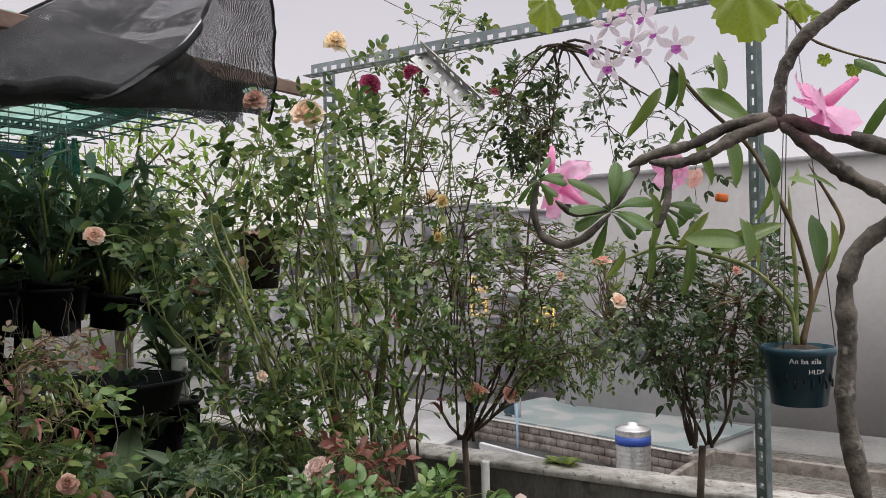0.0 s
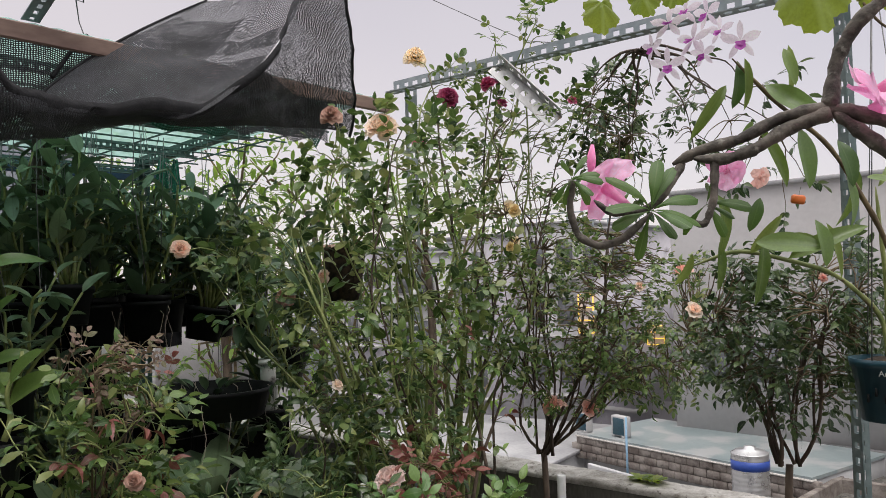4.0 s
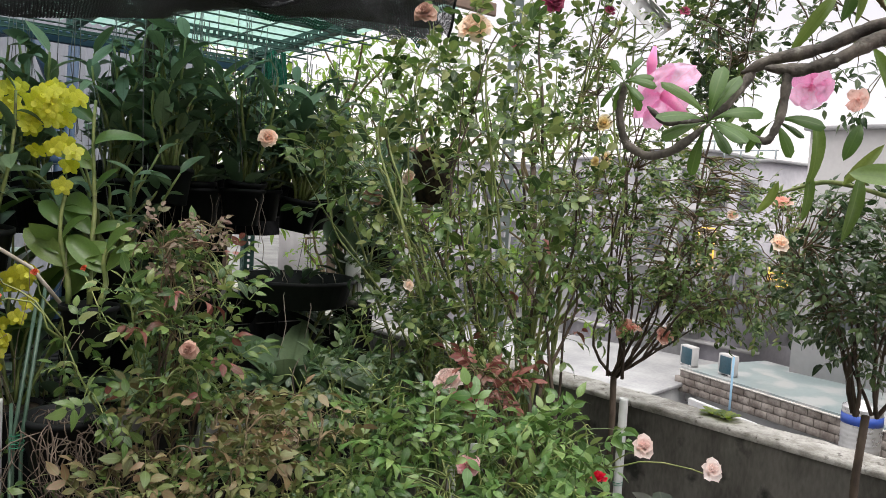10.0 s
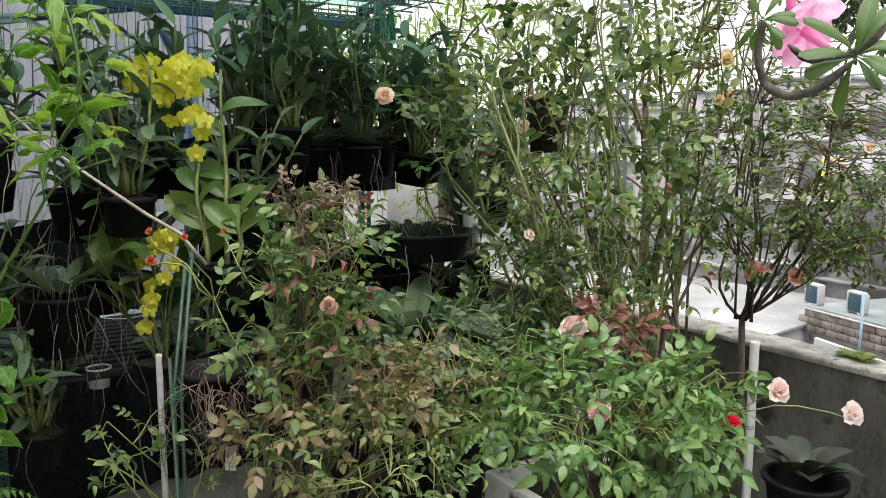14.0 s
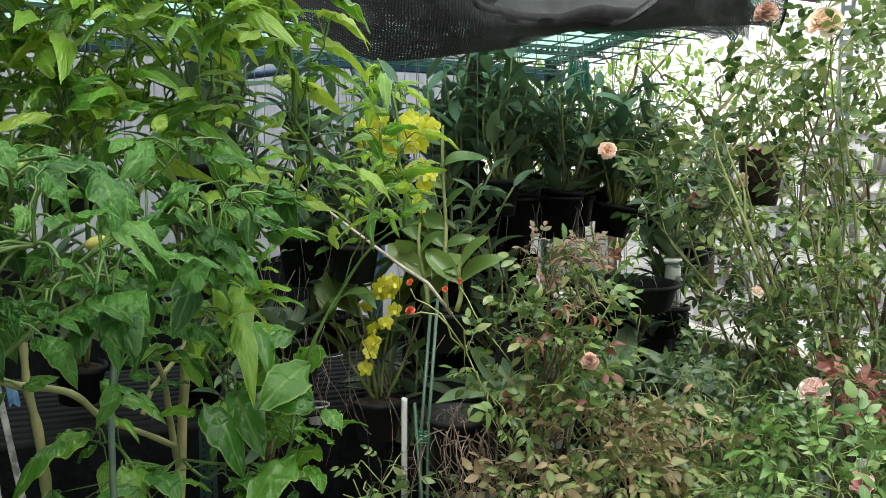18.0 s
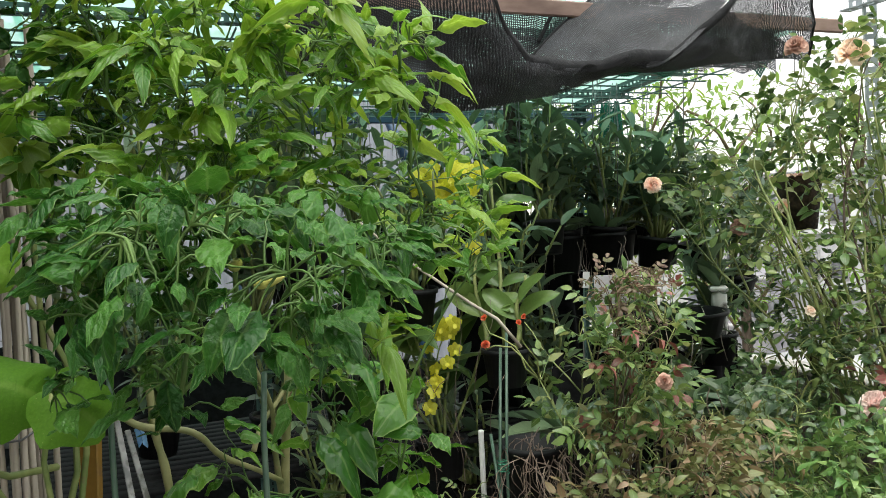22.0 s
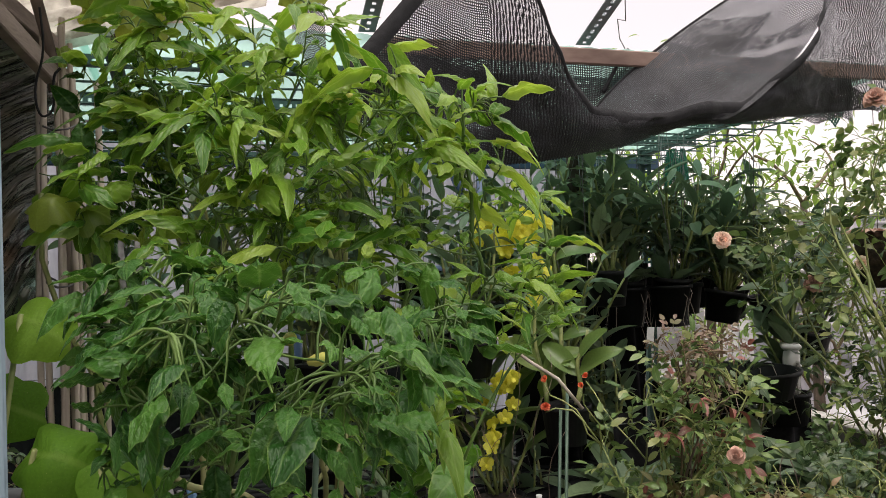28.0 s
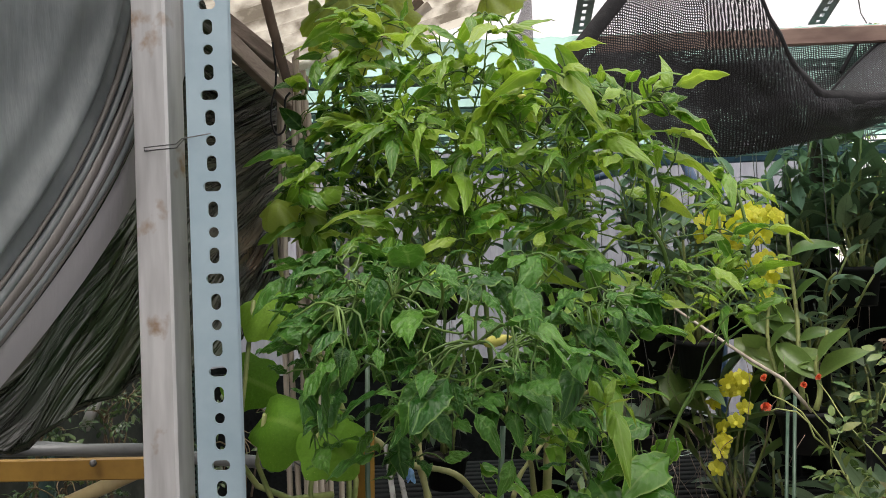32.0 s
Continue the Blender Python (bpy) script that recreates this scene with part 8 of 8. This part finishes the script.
LP = (-0.905, 0.093)
g = face_bar(0, 0, 0.0, 2.6, 0.055, 0.0025, 0.0272)
lp = solo("slotted_post", g, M_BLUEGREY, "blue-grey slotted steel angle post with punched holes", "post", "pergola posts", smooth=False)
lp.matrix_world = pose(*LP, 0, 0, 0, 56.5)
AP = (-0.997, 0.057, 1.660)
g = Geo().box(pose(0, 0, 1.3), 0.05, 0.038, 2.6, 0.003)
ap = solo("aluminium_post", g, M_ALU, "stained square aluminium tube tied to the steel post", "post", smooth=False)
ap.matrix_world = pose(AP[0], AP[1], 0, 0, 0, 40)
tw = np.array((-0.905, 0.093, 1.79))
wire = [np.array((-0.888, 0.087, 1.787)), np.array((-0.926, 0.065, 1.786)), np.array((-0.930, 0.059, 1.780)), np.array((-0.967, 0.031, 1.780)), np.array((-0.992, 0.037, 1.780)), np.array((-0.940, 0.062, 1.777)), np.array((-0.923, 0.069, 1.788))]
solo("tie_wire", Geo().tube(wire, 0.0008, 5), M_WIRE, "thin wire twisted round two posts", "wire")


def bar_between(a, b, w, h, bevel=0.002):
    a, b = Vector(a), Vector(b)
    return Geo().box(look((a + b) / 2, b), w, h, (b - a).length, bevel)


def sheet(f, nu, nv):
    vs = [f(i / nu, j / nv) for j in range(nv + 1) for i in range(nu + 1)]
    fs = [(j * (nu + 1) + i, j * (nu + 1) + i + 1, (j + 1) * (nu + 1) + i + 1, (j + 1) * (nu + 1) + i) for j in range(nv) for i in range(nu)]
    return Geo().add(vs, fs)


# black film behind the posts, drawn into long creases
def film(a, b):
    ph = 3.0 * b + 9.0 * a
    n = -0.86 + 0.44 * a - 0.02 * math.sin(7 * a + 3 * b) - 0.006 * math.sin(95 * a - 58 * b + 2 * math.sin(ph)) - 0.003 * math.sin(210 * a - 125 * b)
    z0 = 1.45 + 0.11 * max(0.0, (a - 0.5) / 0.5) + 0.012 * math.sin(23 * a) + 0.006 * math.sin(61 * a)
    z1 = 2.16 - 0.17 * min(1.0, max(0.0, (a - 0.74) / 0.12))
    return q(-0.2 - 1.2 * a, n, z0 + (z1 - z0) * b)


def uv_sheet(f, nu, nv):
    g = sheet(f, nu, nv)
    g.uv = [np.array([(i / nu, j / nv) for j in range(nv + 1) for i in range(nu + 1)])]
    return g


fo = thing("plastic_film", q(-0.8, -0.65, 1.4), "creased wet black plastic film hung as a wall", "plastic film")
fo_at = np.array(q(-0.8, -0.65, 1.4))


def under(geo, at_):
    geo.v = [v - at_ for v in geo.v]
    return geo


part("sheet", under(uv_sheet(film, 240, 90), fo_at), P_BLACKFILM, fo)
part("rolled_hem", under(Geo().tube([film(i / 80, 0.0) for i in range(81)], [0.004 + 0.0015 * math.sin(i * 1.3) for i in range(81)], 6), fo_at), P_BLACKFILM, fo)
part("batten", under(bar_between(film(0.0, 1.0), film(0.72, 1.0), 0.02, 0.03), fo_at), M_WOOD, fo)


# milky curtain drawn aside, its hem swinging down and away from the post
def hem_u(z):
    return 0.8821 * z * z + -3.7842 * z + 2.9966


def milky(a, b):
    z = 1.42 + 1.0 * b
    u = hem_u(z) + 0.7 * a
    n = -0.865 - 0.35 * u
    # two soft pleats beside the gathered edge
    n += 0.014 * math.exp(-((a - 0.215) / 0.018) ** 2) + 0.008 * math.exp(-((a - 0.30) / 0.03) ** 2) + 0.004 * math.sin(9 * a + 5 * b)
    return q(u, n, z)


co = thing("plastic_curtain", q(-0.4, -0.75, 1.42), "milky plastic curtain gathered to one side", "curtain")
co_at = np.array(q(-0.4, -0.75, 1.42))
part("sheet", under(sheet(lambda a, b: milky(0.13 + 0.87 * a, b), 130, 40), co_at), P_MILKY, co)


def band(a, b):
    p = np.array(milky(0.066 * a, b))
    return tuple(p + np.array((0.006, -0.004, 0)) * math.sin(3.14 * a))


part("hem_band", under(sheet(band, 6, 40), co_at), P_BAND, co, "flat pale hem band")
# dark and pale rolls alternate: the shade of the gathers is in their colour
for off, rad, m in ((0.072, 0.0042, P_FOLDSHADE), (0.083, 0.006, P_MILKY), (0.096, 0.0045, P_FOLDSHADE), (0.106, 0.0055, P_BAND), (0.119, 0.0065, P_FOLDSHADE), (0.132, 0.005, P_MILKY), (0.145, 0.0035, P_FOLDSHADE)):
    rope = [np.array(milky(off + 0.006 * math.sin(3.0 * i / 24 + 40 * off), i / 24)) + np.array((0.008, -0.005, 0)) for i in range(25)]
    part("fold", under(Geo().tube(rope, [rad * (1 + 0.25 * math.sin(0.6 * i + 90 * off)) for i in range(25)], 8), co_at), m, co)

# bundle of dry sticks, pole and battens
bundle = thing("stick_bundle", (-1.31, 0.384, 0), "tied bundle of dry split reed sticks", "sticks")
for k in range(16):
    dx, dy = 0.024 * rng.normal(), 0.02 * rng.normal()
    part("stick", Geo().tube(bend((dx * 1.3, dy * 1.3, 0.1), (dx, dy, 1.9 + 0.15 * rng.random()), 6, 0.008), 0.0045 + 0.002 * rng.random(), 5), M_DRYSTICK, bundle)
for z in (1.3, 1.62, 1.86):
    part("tie", Geo().tube([(0.04 * math.cos(a), 0.035 * math.sin(a), z + 0.01 * math.sin(2 * a)) for a in np.linspace(0, 6.3, 14)], 0.002, 4), M_WIRE, bundle)
solo("batten", bar_between((-1.085, 0.176, 1.963), (-1.273, 0.347, 1.932), 0.018, 0.03), M_WOOD, "weathered wooden batten under the roofing", "batten", smooth=False)
solo("batten", bar_between((-1.228, 0.226, 2.037), (-1.438, 0.454, 2.006), 0.018, 0.03), M_WOOD, "weathered wooden batten under the roofing", "batten", smooth=False)
solo("dark_pole", Geo().tube([(-1.290, 0.306, 2.167), (-1.282, 0.325, 2.067), (-1.271, 0.348, 1.957), (-1.273, 0.349, 1.908)], [0.009, 0.009, 0.008, 0.007], 8), M_BARK, "bent dark wooden pole", "pole")
for k in range(2):
    solo("stick", Geo().tube([(-1.310, 0.467, 2.015), (-1.260, 0.539, 2.070), (-1.219, 0.597, 2.130)] if k == 0 else [(-1.303, 0.477, 2.009), (-1.255, 0.547, 2.063), (-1.211, 0.610, 2.119)], 0.009, 6), M_DRYSTICK if k else M_BARK, "split stick laid across the vine", "stick", "sticks over the vine")
# aged clear roofing
vs, fs = [], []
for i in range(60):
    for j in range(2):
        vs.append(q(-0.95 - 1.1 * i / 59, -0.75 + 0.75 * j, 2.10 + 0.22 * j + 0.008 * math.sin(i * 1.6)))
    if i:
        fs.append((2 * i - 2, 2 * i - 1, 2 * i + 1, 2 * i))
solo("clear_roofing", Geo().add(vs, fs), P_CLEARROOF, "aged clear ribbed plastic roofing", "roofing")
# pipes, yellow bar and bamboo along the bottom
for a, b, r_, m, nm, lb, ct in (((-1.813, -0.250, 1.354), (-1.374, 0.420, 1.267), 0.012, M_GREYPVC, "pipe", "grey plastic water pipe", "pipe"), ((-1.814, -0.251, 1.327), (-1.520, 0.160, 1.315), 0.011, M_GREYPVC, "pipe", "grey plastic water pipe", "pipe"),
                                 ((-1.645, 0.013, 1.208), (-1.576, 0.204, 1.284), 0.014, M_BAMBOO, "bamboo_pole", "weathered yellow bamboo pole on the pipes", "pole"), ((-1.936, 0.111, 1.303), (-1.914, 0.139, 1.378), 0.012, M_ALU, "stake", "short grey metal stake by the film", "stake")):
    solo(nm, Geo().tube([a, b], r_, 10), m, lb, ct)
bar_y = solo("yellow_bar", bar_between((-1.570, -0.245, 1.330), (-1.323, 0.130, 1.320), 0.012, 0.035), M_YELLOWBAR, "chipped yellow painted steel bar", "bar", smooth=False)
solo("wall_side", Geo().box(qpose(-1.6, -1.35, 1.0), 3.8, 0.12, 2.0), M_SIDEWALL, "near-black mottled side wall behind the film", "wall", kind="structure", smooth=False)
# weeds and litter behind the pipes
for k, (p, n) in enumerate((((-1.940, 0.010, 1.353), 50), ((-1.898, 0.165, 1.351), 60), ((-1.853, 0.062, 1.202), 50), ((-1.650, 0.364, 1.282), 24))):
    rose_bush("weed_clump", "low dark weeds behind the water pipes", (p[0], p[1], 0.9), (p[0], p[1], p[2] - 0.12), [(p, (0.15, 0.1, 0.08), n)], 6, L_ROSEDARK, M_TWIG, size=0.032, singles=10, seed=91 + k, r0=0.003, group="weeds", cat="weed")
part("bolt", Geo().lathe(look((-1.369, 0.032, 1.335), (-1.059, -0.020, 1.396)), [(0.0003, -0.006), (0.005, -0.006), (0.006, -0.003), (0.006, 0.004)], 8), M_WIRE, bar_y, "grey bolt head")
# knobby side limbs of the chilli
for pts, r_ in (([(-1.093, 0.504, 1.065), (-1.102, 0.507, 1.158), (-1.115, 0.506, 1.234), (-1.132, 0.501, 1.293), (-1.141, 0.503, 1.369)], 0.0078), ([(-1.158, 0.427, 1.347), (-1.137, 0.451, 1.324), (-1.131, 0.478, 1.298), (-1.089, 0.531, 1.291), (-1.081, 0.558, 1.268), (-1.087, 0.587, 1.231), (-1.078, 0.651, 1.197), (-1.083, 0.716, 1.154)], 0.0062), ([(-1.079, 0.653, 1.224), (-1.086, 0.676, 1.260), (-1.081, 0.720, 1.300), (-1.085, 0.745, 1.324)], 0.0045), ([(-1.078, 0.733, 1.283), (-1.034, 0.749, 1.377), (-0.960, 0.757, 1.420)], 0.004)):
    p = np.array(pts)
    t = np.linspace(0, 1, 26)
    d = np.stack([np.interp(t, np.linspace(0, 1, len(p)), p[:, k]) for k in range(3)], axis=1)
    for _ in range(3):
        d[1:-1] = (d[:-2] + 2 * d[1:-1] + d[2:]) / 4
    part("limb", Geo().tube(d - np.array(cbase), r_ * np.linspace(1.0, 0.75, 26) * (1 + 0.10 * np.sin(np.arange(26) * 1.1) + 0.07 * rng.normal(size=26)), 8), M_CHILISTEM, chilli)
# yellowing broad leaf and a slack cable by the stick bundle
for p, sz, d in (((-0.980, 0.190, 1.721), 0.05, (0.75, 0.5, -0.35)), ((-0.966, 0.225, 1.702), 0.042, (0.8, 0.5, 0.1))):
    put("leaf", shared("broad_leaf_1", BIG[1], L_GRAPE), squash, frame_of(np.array(p) - np.array((-1.05, 0.3, 0.4)), d, (0.5, -0.5, 0.75), sz), "yellowing broad leaf")
loop = np.array(((-1.099, 0.252, 1.973), (-1.111, 0.263, 1.918), (-1.126, 0.254, 1.874), (-1.130, 0.263, 1.834), (-1.120, 0.279, 1.846), (-1.113, 0.273, 1.890), (-1.107, 0.281, 1.901)))
for _ in range(2):
    loop = np.vstack([loop[:1]] + [np.array([0.75 * a + 0.25 * b, 0.25 * a + 0.75 * b]) for a, b in zip(loop[:-1], loop[1:])] + [loop[-1:]])
solo("slack_cable", Geo().tube(loop, 0.0017, 6), M_BLACKPOT, "slack dark cable looped beside the sticks", "cable")
# low strap-leaved plants in the dark below the bowl
for k, (p, n, sz) in enumerate((((-0.86, 2.12, 0.98), 26, 0.26), ((-0.62, 2.16, 0.98), 20, 0.24), ((-1.15, 2.0, 0.90), 22, 0.26))):
    sl = thing("strap_plant", (p[0], p[1], p[2] - 0.14), "dark strap-leaved plant in a low black pot", "potted plant", "strap plants")
    part("pot", Geo().lathe(pose(0, 0, 0.14), [(0.03, -0.14), (0.06, -0.14), (0.08, -0.01), (0.086, -0.01), (0.086, 0.0), (0.075, 0.0), (0.055, -0.13)], 20), M_BLACKPOT, sl)
    for j in range(n):
        a = 2.4 * j + k
        put("leaf", shared("strap_leaf_%d" % (j % 4), STRAP[j % 4], L_ORCHDARK), sl, frame_of((0.03 * math.cos(a), 0.03 * math.sin(a), 0.13), (math.cos(a), math.sin(a), 0.5 + 0.9 * rng.random()), (0, 0, 1), sz * (0.6 + 0.5 * rng.random())))
